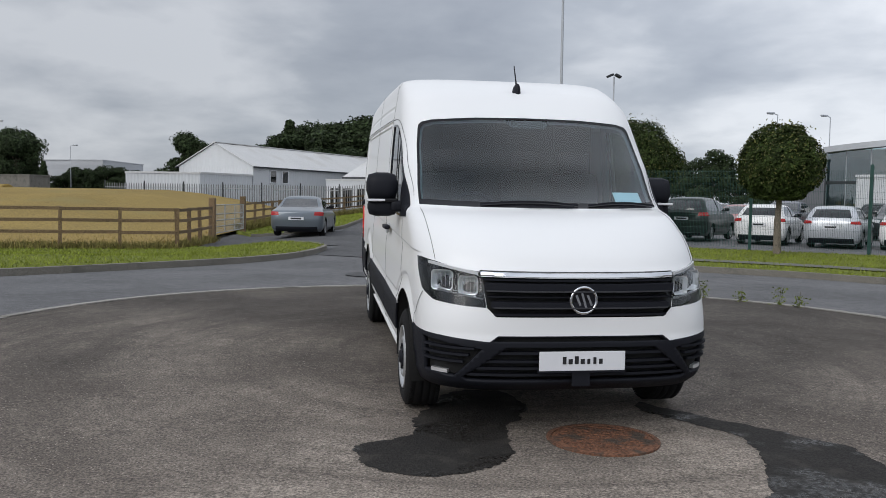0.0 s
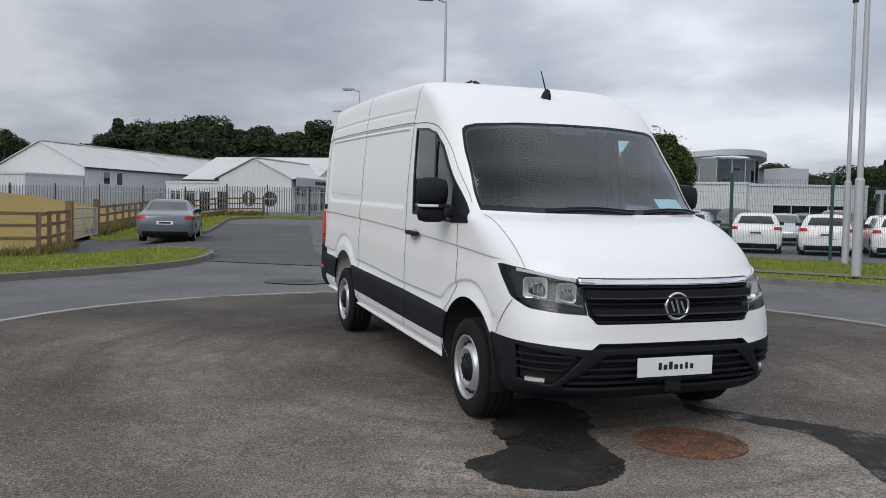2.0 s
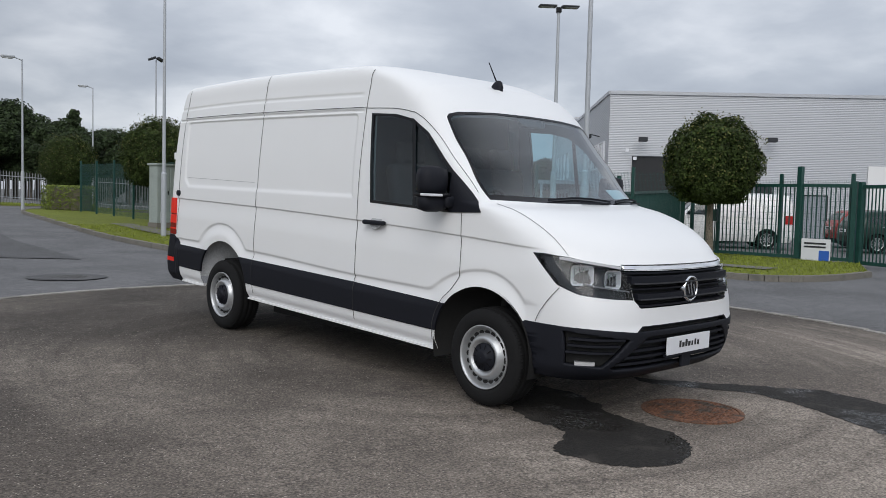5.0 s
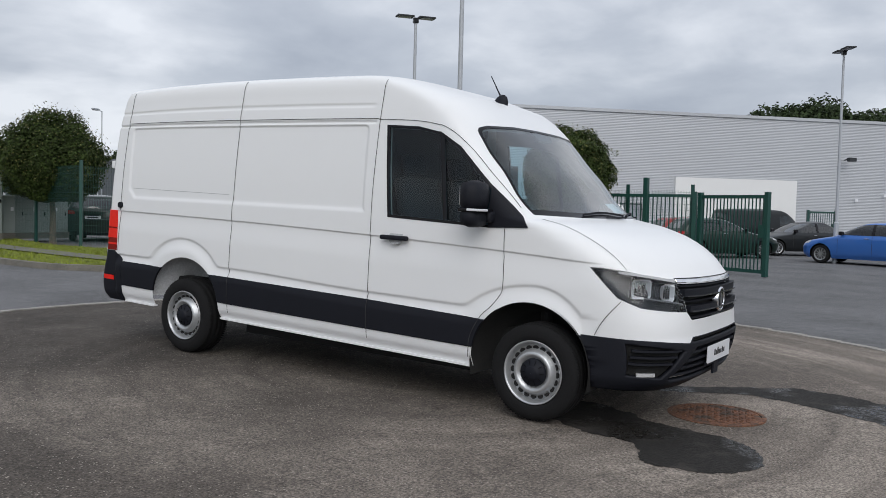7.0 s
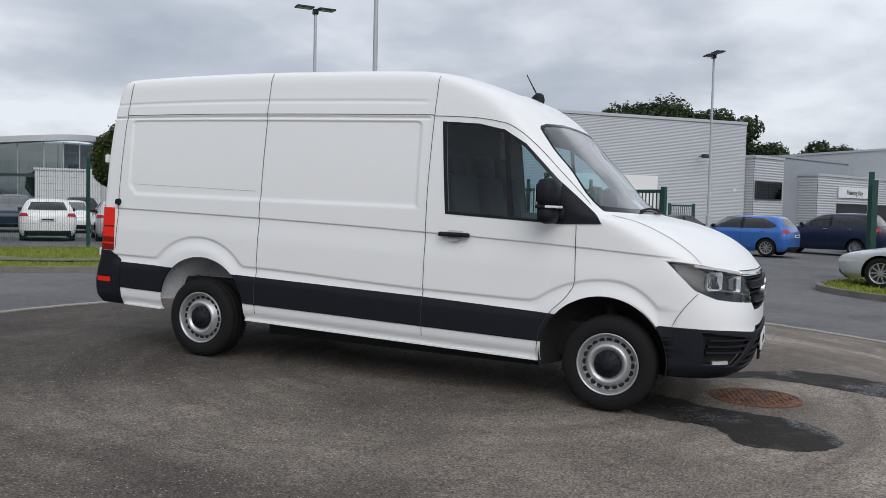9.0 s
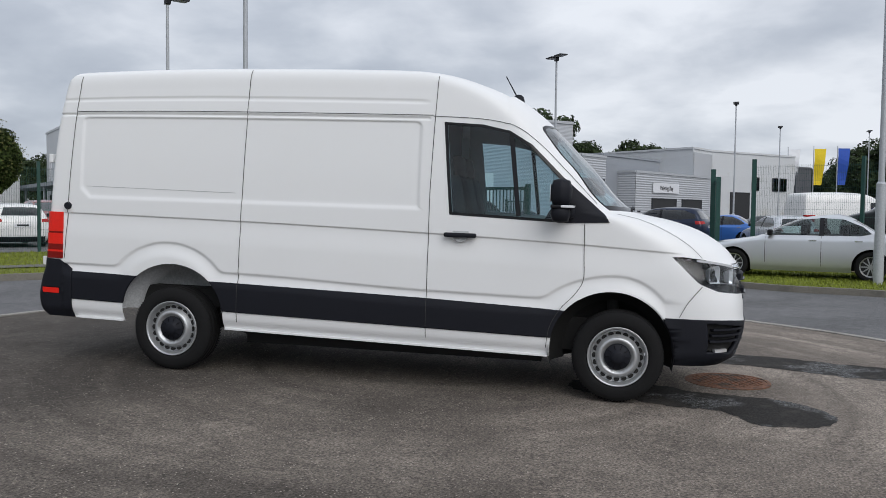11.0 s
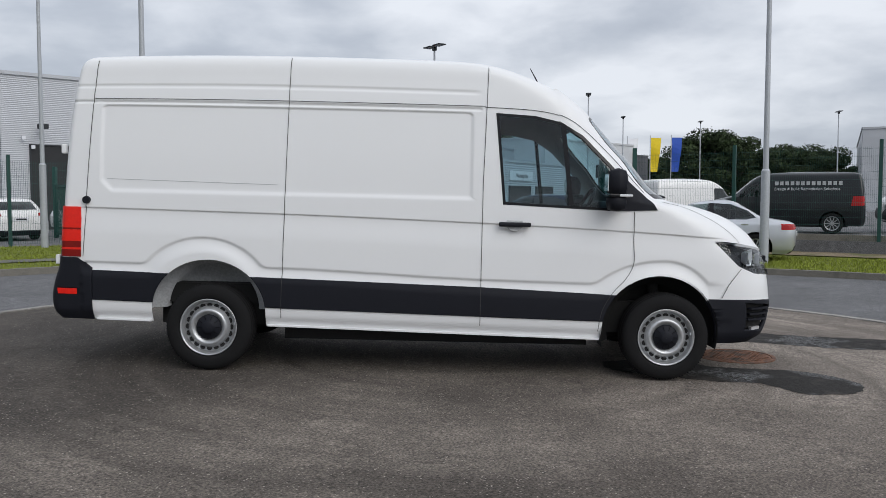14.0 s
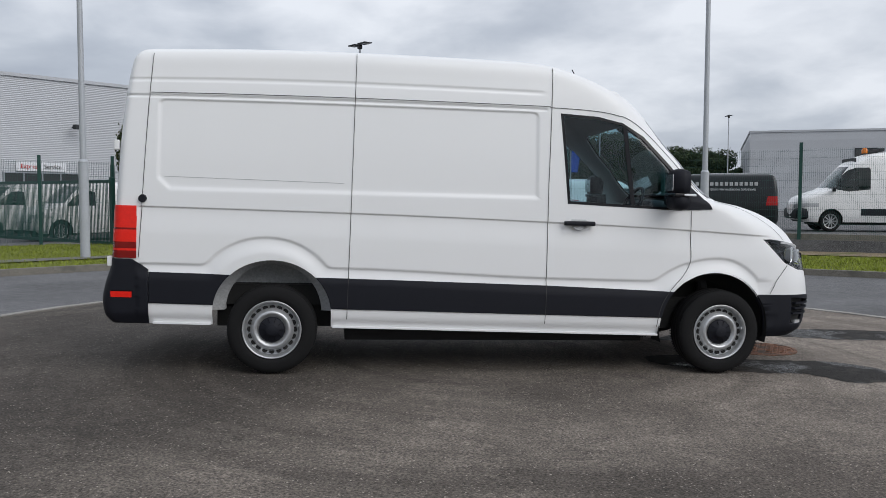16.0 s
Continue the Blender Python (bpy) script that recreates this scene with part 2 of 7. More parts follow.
SIDE_GLASS = pane_mat("side_glass", (0.60, 0.75, 0.80), 0.08, 0.0, 3.0)
PALE_TRIM = mat("pale_trim", (0.26, 0.27, 0.28), 0.85, vary=0.08, scale=8, grain=200, grain_vary=0.06)
SEAM = mat("roof_seam", (0.12, 0.12, 0.12), 0.6, vary=0.05, grain_vary=0.0)
EARTH = mat("dry_earth", (0.20, 0.155, 0.095), 0.95, vary=0.35, scale=2.5, grain=30, grain_vary=0.3, bump=0.03, bump_scale=18, stain=(0.12, 0.12, 0.045), stain_at=0.5, stain_scale=1.3)
DARK_GLASS = pane_mat("dark_glass", (0.12, 0.15, 0.16), 0.16, 0.0, 2.6)
LENS = pane_mat("lamp_lens", (0.90, 0.92, 0.93), 0.05)
RED_LENS = mat("red_lens", (0.78, 0.018, 0.010), 0.3, vary=0.08, scale=20, grain_vary=0.02, coat=0.15, spec=0.3)
CAR_RED = mat("car_red_lens", (0.36, 0.012, 0.012), 0.25, vary=0.2, scale=12, grain_vary=0.02, coat=0.2, spec=0.3)
SHOW_GLASS = pane_mat("showroom_glass", (0.52, 0.66, 0.68), 0.32)
DARK_RED = mat("dark_red_lens", (0.20, 0.005, 0.005), 0.25, vary=0.08, scale=20, grain_vary=0.02, coat=0.2, spec=0.3)
PLATE = mat("plate_white", (0.72, 0.73, 0.76), 0.35, vary=0.03, grain_vary=0.0)
INK = mat("ink", (0.015, 0.015, 0.017), 0.5, vary=0.05, grain_vary=0.0)
RUST = mat("rusty_iron", (0.150, 0.068, 0.038), 0.85, vary=0.3, scale=9, grain=60, grain_vary=0.3, bump=0.003, bump_scale=80,
           stain=(0.06, 0.045, 0.035), stain_at=0.5, stain_scale=6)
CLADDING = mat("grey_cladding", (0.47, 0.485, 0.51), 0.5, metal=0.2, vary=0.05, scale=0.5, grain=30, grain_vary=0.04)
DARK_CLADDING = mat("dark_grey_cladding", (0.13, 0.135, 0.15), 0.5, vary=0.06, scale=0.5, grain=30, grain_vary=0.04)
MID_CLADDING = mat("blue_grey_cladding", (0.27, 0.29, 0.32), 0.5, vary=0.05, scale=0.5, grain=30, grain_vary=0.04)
WHITE_CLADDING = mat("white_cladding", (0.57, 0.585, 0.60), 0.5, vary=0.05, scale=0.5, grain=30, grain_vary=0.04,
                     stain=(0.50, 0.50, 0.48), stain_at=0.62, stain_scale=0.4)
WHITE_ROOF = mat("white_roof", (0.55, 0.55, 0.545), 0.55, vary=0.08, scale=0.3, grain=8, grain_vary=0.05,
                 stain=(0.48, 0.47, 0.45), stain_at=0.56, stain_scale=0.25)
# near-black sheets of this stand for the shade inside doorways and bays
DARK_OPEN = mat("dark_interior", (0.025, 0.026, 0.028), 0.8, vary=0.2, scale=1.5)
GALV = mat("galvanised_steel", (0.36, 0.375, 0.39), 0.5, metal=0.6, vary=0.12, scale=3, grain=60, grain_vary=0.08)
PALE_STEEL = mat("weathered_steel", (0.20, 0.21, 0.215), 0.6, metal=0.4, vary=0.15, scale=3, grain=60, grain_vary=0.08)
PALE_POLE = mat("painted_pole", (0.42, 0.44, 0.47), 0.5, metal=0.2, vary=0.08, scale=2, grain=40, grain_vary=0.05)
GREEN_STEEL = mat("green_steel", (0.010, 0.058, 0.048), 0.45, vary=0.15, scale=3, grain=60, grain_vary=0.1)
TIMBER = mat("weathered_timber", (0.155, 0.105, 0.058), 0.9, vary=0.3, scale=4, grain=40, grain_vary=0.25, bump=0.004, bump_scale=50, one=0.2)
BARK = mat("bark", (0.17, 0.145, 0.115), 0.95, vary=0.3, scale=6, grain=40, grain_vary=0.3, bump=0.02, bump_scale=30)
LEAF = mat("leaf", (0.036, 0.054, 0.014), 0.65, vary=0.35, scale=1.6, grain=5, grain_vary=0.2, island=0.5, spec=0.15)
LEAF_TIP = mat("leaf_autumn_tip", (0.095, 0.10, 0.026), 0.6, vary=0.35, scale=1.6, grain=5, grain_vary=0.2, island=0.4, spec=0.35)
WOOD_LEAF = mat("far_leaf", (0.030, 0.046, 0.018), 0.7, vary=0.4, scale=0.35, grain=1.5, grain_vary=0.25, island=0.45, spec=0.2)
HEDGE_LEAF = mat("hedge_leaf", (0.15, 0.19, 0.035), 0.6, vary=0.3, scale=1.6, grain=6, grain_vary=0.2, island=0.4, spec=0.3)


def wet_mat():
    """Tarmac darkened by water: chippings still show, and small pools between them shine."""
    m = mat("wet_tarmac", (0.019, 0.017, 0.015), 0.6, vary=0.35, scale=1.6, grain=62, grain_vary=0.30, bump=0.010, bump_scale=62, spec=0.3,
            stain=(0.040, 0.035, 0.031), stain_at=0.56, stain_scale=5.0)
    n, k = m.node_tree.nodes, m.node_tree.links
    c = n.new("ShaderNodeTexCoord")

    def tex(scale, detail, a, z, lo, hi):
        t, r = n.new("ShaderNodeTexNoise"), n.new("ShaderNodeMapRange")
        t.inputs["Scale"].default_value, t.inputs["Detail"].default_value = scale, detail
        for key, v in (("From Min", a), ("From Max", z), ("To Min", lo), ("To Max", hi)):
            r.inputs[key].default_value = v
        k.new(c.outputs["Object"], t.inputs["Vector"])
        k.new(t.outputs["Fac"], r.inputs["Value"])
        return r.outputs[0]
    pools = n.new("ShaderNodeMath")
    pools.operation = "MULTIPLY"
    k.new(tex(1.7, 3.0, 0.50, 0.58, 0.0, 1.0), pools.inputs[0])
    k.new(tex(34.0, 3.0, 0.40, 0.56, 0.25, 1.0), pools.inputs[1])
    rough = n.new("ShaderNodeMapRange")
    rough.inputs["To Min"].default_value, rough.inputs["To Max"].default_value = 0.85, 0.22
    k.new(pools.outputs[0], rough.inputs["Value"])
    k.new(rough.outputs[0], n["Principled BSDF"].inputs["Roughness"])
    return m


WET = wet_mat()
PAINTS = {}


def paint(name, base, metal=0.35):
    if name not in PAINTS:
        PAINTS[name] = mat(name, base, 0.3, metal=metal, vary=0.03, scale=2, grain=300, grain_vary=0.01, coat=0.7 if max(base) > 0.1 else 0.35, spec=0.5 if max(base) > 0.1 else 0.3)
    return PAINTS[name]

# ---- mesh tools ----
def keyed(pairs):
    """A smooth function through (at, value) pairs: monotone cubic, level beyond the ends."""
    xs, ys = np.array([p[0] for p in pairs], float), np.array([p[1] for p in pairs], float)
    d = np.diff(ys) / np.diff(xs)
    m = np.concatenate(([d[0]], np.where(d[:-1] * d[1:] > 0, 2 * d[:-1] * d[1:] / np.where(d[:-1] + d[1:] == 0, 1, d[:-1] + d[1:]), 0), [d[-1]]))

    def at(v):
        v = np.clip(v, xs[0], xs[-1])
        i = np.clip(np.searchsorted(xs, v, side="right") - 1, 0, len(xs) - 2)
        h = xs[i + 1] - xs[i]
        s = (v - xs[i]) / h
        return ((1 + 2 * s) * (1 - s) ** 2 * ys[i] + s * (1 - s) ** 2 * h * m[i]
                + s * s * (3 - 2 * s) * ys[i + 1] + s * s * (s - 1) * h * m[i + 1])
    return at


def step(a, b, v):
    s = min(max((v - a) / (b - a), 0.0), 1.0)
    return s * s * (3 - 2 * s)


def thing(name, label, category, m=None, group="", kind=""):
    """An Empty that parents the parts of one thing, at the pose m."""
    ob = new(name)
    ob.empty_display_size = 0.2
    if m is not None:
        ob.matrix_world = m
    return tagged(ob, label, category, group, kind)


def part(name, bm, material, parent=None, label="", smooth=False, kind=""):
    """Links a bmesh as one mesh object under a thing or a part."""
    me = bpy.data.meshes.new(name)
    if smooth:
        for f in bm.faces:
            f.smooth = True
    bm.to_mesh(me)
    bm.free()
    me.materials.append(material)
    ob = new(name, me)
    if parent is not None:
        ob.parent = parent
    return tagged(ob, label, kind=kind)


def share(name, source, parent, m):
    """One more object on the mesh of source."""
    ob = new(name, source.data)
    ob.parent = parent
    ob.matrix_basis = m
    return ob


def box(sx, sy, sz, x=0, y=0, z=0, bevel=0.0, bm=None, m=None):
    """A box with its middle at x, y, z; m turns and moves it."""
    b = bm or bmesh.new()
    t = Matrix.Translation((x, y, z)) @ Matrix.Diagonal((sx, sy, sz, 1))
    if m is not None:
        t = m @ t
    r = bmesh.ops.create_cube(b, size=1.0, matrix=t)
    if bevel:
        es = list({e for v in r["verts"] for e in v.link_edges})
        bmesh.ops.bevel(b, geom=es, offset=bevel, segments=2, affect="EDGES", profile=0.6)
    return b


def rod(p, q, r0, r1=None, sides=10, bm=None, caps=True):
    """A tapered round bar from p to q."""
    b = bm or bmesh.new()
    p, q = Vector(p), Vector(q)
    t = Matrix.Translation((p + q) / 2) @ (q - p).to_track_quat("Z", "Y").to_matrix().to_4x4()
    bmesh.ops.create_cone(b, cap_ends=caps, segments=sides, radius1=r0, radius2=r0 if r1 is None else r1, depth=(q - p).length, matrix=t)
    return b


def lathe(profile, sides=48, axis="Y", bm=None):
    """A turned shape: (radius, along) pairs round an axis."""
    b = bm or bmesh.new()
    rings = []
    for r, a in profile:
        row = []
        for i in range(sides):
            c, s = r * math.cos(2 * math.pi * i / sides), r * math.sin(2 * math.pi * i / sides)
            row.append(b.verts.new((c, a, s) if axis == "Y" else (c, s, a)))
        rings.append(row)
    for u, v in zip(rings, rings[1:]):
        for i in range(sides):
            j = (i + 1) % sides
            b.faces.new((u[i], u[j], v[j], v[i]))
    bmesh.ops.recalc_face_normals(b, faces=b.faces)
    return b


def ribbon(points, width, thick, up=(0, 0, 1), bm=None):
    """A flat strip of rectangular section along points; up is the way its thickness goes."""
    b = bm or bmesh.new()
    up = Vector(up).normalized()
    pts = [Vector(p) for p in points]
    rows = []
    for i, p in enumerate(pts):
        d = (pts[min(i + 1, len(pts) - 1)] - pts[max(i - 1, 0)]).normalized()
        s = d.cross(up).normalized() * (width / 2)
        rows.append([b.verts.new(p + o) for o in (-s, s, s + up * thick, -s + up * thick)])
    for u, v in zip(rows, rows[1:]):
        for i in range(4):
            j = (i + 1) % 4
            b.faces.new((u[i], u[j], v[j], v[i]))
    b.faces.new(rows[0][::-1])
    b.faces.new(rows[-1])
    bmesh.ops.recalc_face_normals(b, faces=b.faces)
    return b


def inside(poly, x, y):
    hit, j = False, len(poly) - 1
    for i in range(len(poly)):
        (xi, yi), (xj, yj) = poly[i], poly[j]
        if (yi > y) != (yj > y) and x < (xj - xi) * (y - yi) / (yj - yi) + xi:
            hit = not hit
        j = i
    return hit


def carve(bm, poly, ax, keep=None):
    """Cuts bm along a polygon seen along one axis (ax: the two axes of the picture) and takes the inside out as a new bmesh."""
    i, j = ax
    lo = (min(p[0] for p in poly) - 1e-4, min(p[1] for p in poly) - 1e-4)
    hi = (max(p[0] for p in poly) + 1e-4, max(p[1] for p in poly) + 1e-4)

    def bounds(f):
        a, b = [v.co[i] for v in f.verts], [v.co[j] for v in f.verts]
        return min(a), max(a), min(b), max(b)

    live = {}
    for f in bm.faces:
        c = bounds(f)
        if c[1] >= lo[0] and c[0] <= hi[0] and c[3] >= lo[1] and c[2] <= hi[1] and (keep is None or keep(f.calc_center_median())):
            live[f] = c
    for p, q in zip(poly, poly[1:] + poly[:1]):
        x0, x1, y0, y1 = min(p[0], q[0]) - 1e-3, max(p[0], q[0]) + 1e-3, min(p[1], q[1]) - 1e-3, max(p[1], q[1]) + 1e-3
        fs = [f for f, c in live.items() if c[1] >= x0 and c[0] <= x1 and c[3] >= y0 and c[2] <= y1 and f.is_valid]
        if not fs:
            continue
        co, no = [0, 0, 0], [0, 0, 0]
        co[i], co[j], no[i], no[j] = p[0], p[1], -(q[1] - p[1]), q[0] - p[0]
        if Vector(no).length < 1e-9:
            continue
        geom = list({v for f in fs for v in f.verts}) + list({e for f in fs for e in f.edges}) + fs
        r = bmesh.ops.bisect_plane(bm, geom=geom, dist=1e-5, plane_co=co, plane_no=no)
        for g in r["geom"]:
            if isinstance(g, bmesh.types.BMFace):
                live[g] = bounds(g)
    gone = []
    for f in live:
        if f.is_valid:
            c = f.calc_center_median()
            if inside(poly, c[i], c[j]):
                gone.append(f)
    out = bmesh.new()
    made = {}
    for f in gone:
        vs = []
        for v in f.verts:
            if v not in made:
                made[v] = out.verts.new(v.co)
            vs.append(made[v])
        try:
            out.faces.new(vs)
        except ValueError:
            pass
    bmesh.ops.delete(bm, geom=gone, context="FACES")
    return out


def pull(bm, by):
    """Moves a skin along its normals."""
    bm.normal_update()
    for v, n in [(v, v.normal.copy()) for v in bm.verts]:
        v.co += n * by
    return bm


def thicken(bm, by):
    """Gives a skin thickness, inwards for a negative value."""
    bm.normal_update()
    old = list(bm.faces)
    edges = [e for e in bm.edges if len(e.link_faces) == 1]
    twin = {v: bm.verts.new(v.co + v.normal * by) for v in list(bm.verts)}
    for f in old:
        bm.faces.new([twin[v] for v in reversed(f.verts)])
    for e in edges:
        a, b = e.verts
        bm.faces.new((a, b, twin[b], twin[a]))
    bmesh.ops.recalc_face_normals(bm, faces=bm.faces)
    return bm


def mirrored(bm, both=False):
    """A copy of bm on the other side of the middle plane y = 0; both: the two together."""
    out = bmesh.new()
    for sign in ((1, -1) if both else (-1,)):
        made = {v: out.verts.new((v.co.x, v.co.y * sign, v.co.z)) for v in bm.verts}
        for f in bm.faces:
            vs = [made[v] for v in f.verts]
            out.faces.new(vs if sign == 1 else vs[::-1])
    if both:
        bmesh.ops.remove_doubles(out, verts=out.verts, dist=1e-4)
    return out


def shell(zs, front, rear, wide, front_deep, rear_deep, front_n, rear_n, nx, nn, taper=None):
    """The right half of a vehicle's skin: level rings from the middle of the tail, along the side, to the middle of the nose."""
    rows = []
    for z in zs:
        f, r, w = float(front(z)), float(rear(z)), max(float(wide(z)), 0.004)
        df, dr = float(front_deep(z)), float(rear_deep(z))
        if f - df < r + dr:
            k = (f - r) / (df + dr) * 0.98
            df, dr = df * k, dr * k
        nf, nr = float(front_n(z)), float(rear_n(z))
        row = []
        for i in range(nn):
            a = math.pi / 2 * i / nn
            row.append((r + dr - dr * math.cos(a) ** (2 / nr), -w * math.sin(a) ** (2 / nr)))
        for i in range(nx + 1):
            row.append((r + dr + (f - df - r - dr) * i / nx, -w))
        for i in range(1, nn + 1):
            a = math.pi / 2 * i / nn
            row.append((f - df + df * max(math.sin(a), 0) ** (2 / nf), -w * max(math.cos(a), 0) ** (2 / nf)))
        rows.append([(x, y * (1 if taper is None else taper(x, z)), z) for x, y in row])
    bm = bmesh.new()
    vs = [[bm.verts.new(p) for p in row] for row in rows]
    for a, b in zip(vs, vs[1:]):
        for i in range(len(a) - 1):
            bm.faces.new((a[i], a[i + 1], b[i + 1], b[i]))
    return bm


def words(text, size, material, parent, m, name="lettering", depth=0.004):
    """Lettering as a mesh."""
    cu = bpy.data.curves.new(name, "FONT")
    cu.body, cu.size, cu.extrude, cu.align_x, cu.align_y = text, size, depth, "CENTER", "CENTER"
    tmp = bpy.data.objects.new(name, cu)
    scene.collection.objects.link(tmp)
    me = bpy.data.meshes.new_from_object(tmp.evaluated_get(bpy.context.evaluated_depsgraph_get()))
    bpy.data.objects.remove(tmp)
    me.materials.clear()
    me.materials.append(material)
    ob = new(name, me)
    ob.parent = parent
    ob.matrix_basis = m
    return ob


def cards(name, points, normals, sizes, material, parent, label="", slim=0.55, fold=0.25):
    """Many small folded leaves in one mesh: a place, a way to face and a size for each."""
    n = len(points)
    nrm = normals / np.maximum(np.linalg.norm(normals, axis=1, keepdims=True), 1e-6)
    ref = np.random.default_rng(n).normal(size=(n, 3))
    a = np.cross(nrm, ref)
    a /= np.maximum(np.linalg.norm(a, axis=1, keepdims=True), 1e-6)
    b = np.cross(nrm, a)
    s = np.asarray(sizes).reshape(-1, 1)
    tip, tail = points + a * s, points - a * s
    left, right = points + b * s * slim + nrm * s * fold, points - b * s * slim + nrm * s * fold
    vs = np.stack((tail, right, tip, left), 1).reshape(-1, 3)
    idx = np.arange(n) * 4
    faces = np.concatenate((np.stack((idx, idx + 1, idx + 2), 1), np.stack((idx, idx + 2, idx + 3), 1)))
    me = bpy.data.meshes.new(name)
    me.from_pydata(vs.tolist(), [], faces.tolist())
    me.materials.append(material)
    ob = new(name, me)
    ob.parent = parent
    return tagged(ob, label, kind="stuff")

# ---- the ground ----
def gz(x, y):
    """Height of the paved ground."""
    s = min(max((y - 4.0) / 8.0, 0), 1)
    f = min(max((14.0 - x) / 10.0, 0), 1)
    a, b = min(max((-4.2 - x) / 3.4, 0), 1), min(max((y - 17.0) / 5.0, 0), 1)
    drop = 0.30 * a * a * (3 - 2 * a) * b * b * (3 - 2 * b)
    return -drop + 0.135 * s * s * (3 - 2 * s) - 0.006 * min(max(x, -12), 20) + 0.014 * min(max(y - 28.0, 0), 60) * f


def arc(cx, cy, r, a0, a1, n=24):
    return [(cx + r * math.cos(radians(a0 + (a1 - a0) * i / n)), cy + r * math.sin(radians(a0 + (a1 - a0) * i / n))) for i in range(n + 1)]


def smooth_line(points, n=6):
    """A Catmull-Rom curve through plan points."""
    out = []
    for i in range(len(points) - 1):
        p0, p1, p2, p3 = points[max(i - 1, 0)], points[i], points[i + 1], points[min(i + 2, len(points) - 1)]
        for k in range(n):
            t = k / n
            out.append(tuple(0.5 * (2 * p1[a] + (p2[a] - p0[a]) * t + (2 * p0[a] - 5 * p1[a] + 4 * p2[a] - p3[a]) * t * t
                                    + (3 * p1[a] - p0[a] - 3 * p2[a] + p3[a]) * t ** 3) for a in (0, 1)))
    return out + [points[-1]]


def drape(poly, lift, cell, rough=0.0, skirt=0.0):
    """A sheet over a plan polygon that follows the ground; skirt: how far its rim goes down."""
    x0, x1 = min(p[0] for p in poly), max(p[0] for p in poly)
    y0, y1 = min(p[1] for p in poly), max(p[1] for p in poly)
    nx, ny = max(int((x1 - x0) / cell), 1) + 1, max(int((y1 - y0) / cell), 1) + 1
    grid = bmesh.new()
    bmesh.ops.create_grid(grid, x_segments=nx, y_segments=ny, size=0.5,
                          matrix=Matrix.Translation(((x0 + x1) / 2, (y0 + y1) / 2, 0)) @ Matrix.Diagonal((x1 - x0 + 0.02, y1 - y0 + 0.02, 1, 1)))
    bm = carve(grid, list(poly), (0, 1))
    grid.free()
    rim = [e for e in bm.edges if len(e.link_faces) == 1]
    on_rim = {v for e in rim for v in e.verts}
    for v in bm.verts:
        h = lift
        if rough and v not in on_rim:
            h += rough * (noise.noise((v.co.x * 1.3, v.co.y * 1.3, 0.0)) + 0.5 * noise.noise((v.co.x * 4, v.co.y * 4, 5.0)))
        v.co.z = gz(v.co.x, v.co.y) + h
    if skirt:
        low = {v: bm.verts.new((v.co.x, v.co.y, v.co.z - skirt)) for v in on_rim}
        for e in rim:
            a, b = e.verts
            bm.faces.new((b, a, low[a], low[b]))
    bmesh.ops.recalc_face_normals(bm, faces=bm.faces)
    if sum(f.normal.z for f in bm.faces) < 0:
        bmesh.ops.reverse_faces(bm, faces=bm.faces)
    return bm


def ground_sheet():
    """One sheet to the horizon, fine near the walk."""
    def axis(mid, near, far):
        a = list(np.arange(mid - near, mid + near + 0.01, 1.0))
        out, d = [], 1.0
        p = near
        while p < far:
            d *= 1.25
            p += d
            out.append(p)
        return [mid - o for o in reversed(out)] + a + [mid + o for o in out]
    bm = bmesh.new()
    xs, ys = axis(5, 30, 2500), axis(20, 40, 2500)
    vs = [[bm.verts.new((x, y, gz(x, y) - 0.012)) for y in ys] for x in xs]
    for a, b in zip(vs, vs[1:]):
        for i in range(len(ys) - 1):
            bm.faces.new((a[i], b[i], b[i + 1], a[i + 1]))
    return tagged(part("ground", bm, ASPHALT, smooth=True), "grey chipped asphalt ground and access road", "ground", kind="structure")


ground_sheet()
CX, CY, CR = 0.66, 8.02, 5.72
tagged(part("pavement", drape(arc(CX, CY, CR, 0, 360, 96)[:-1], 0.0, 0.5), DISC, smooth=True),
       "worn brown-grey tarmac turning circle with tyre marks", "pavement", kind="structure")


def edging(name, line, width, height, material, label):
    """A kerb or flush edging along a plan line, of single stones."""
    bm = bmesh.new()
    for p, q in zip(line, line[1:]):
        p, q = Vector(p), Vector(q)
        d = q - p
        if d.length < 1e-3:
            continue
        m = Matrix.Translation((*((p + q) / 2), 0)) @ Matrix.Rotation(math.atan2(d.y, d.x), 4, "Z")
        z0, z1 = gz(*p), gz(*q)
        b = box(d.length + 0.004, width, height + 0.1, bm=bm, m=m @ Matrix.Translation((0, 0, (z0 + z1) / 2 + (height - 0.1) / 2)))
    return tagged(part(name, bm, material), label, "kerb", kind="structure")


edging("edging", arc(CX, CY, CR + 0.05, 0, 360, 72), 0.11, 0.012, EDGING, "narrow flush concrete edging round the turning circle")
KERB_L = smooth_line([(-30, -9), (-14, 7), (-9.6, 11.6), (-7.24, 13.9), (-5.15, 16.3), (-4.0, 18.0), (-3.35, 19.8), (-3.15, 22.3), (-3.5, 23.8), (-4.6, 24.8)])
VERGE_L = KERB_L + [(-6.8, 25.2), (-7.9, 26.5), (-8.3, 30.5), (-40, 28), (-60, 10), (-60, -9)]
KERB_S = smooth_line([(-7.5, 33.2), (-5.6, 33.6), (-4.5, 34.6), (-4.2, 36.5), (-4.2, 46), (-4.0, 51.5), (-2.6, 54.0), (3, 55.0), (40, 55.5)])
VERGE_S = KERB_S + [(40, 58.5), (-3, 58.2), (-7.5, 55), (-8.8, 50), (-9.2, 40), (-9.2, 36.5)]
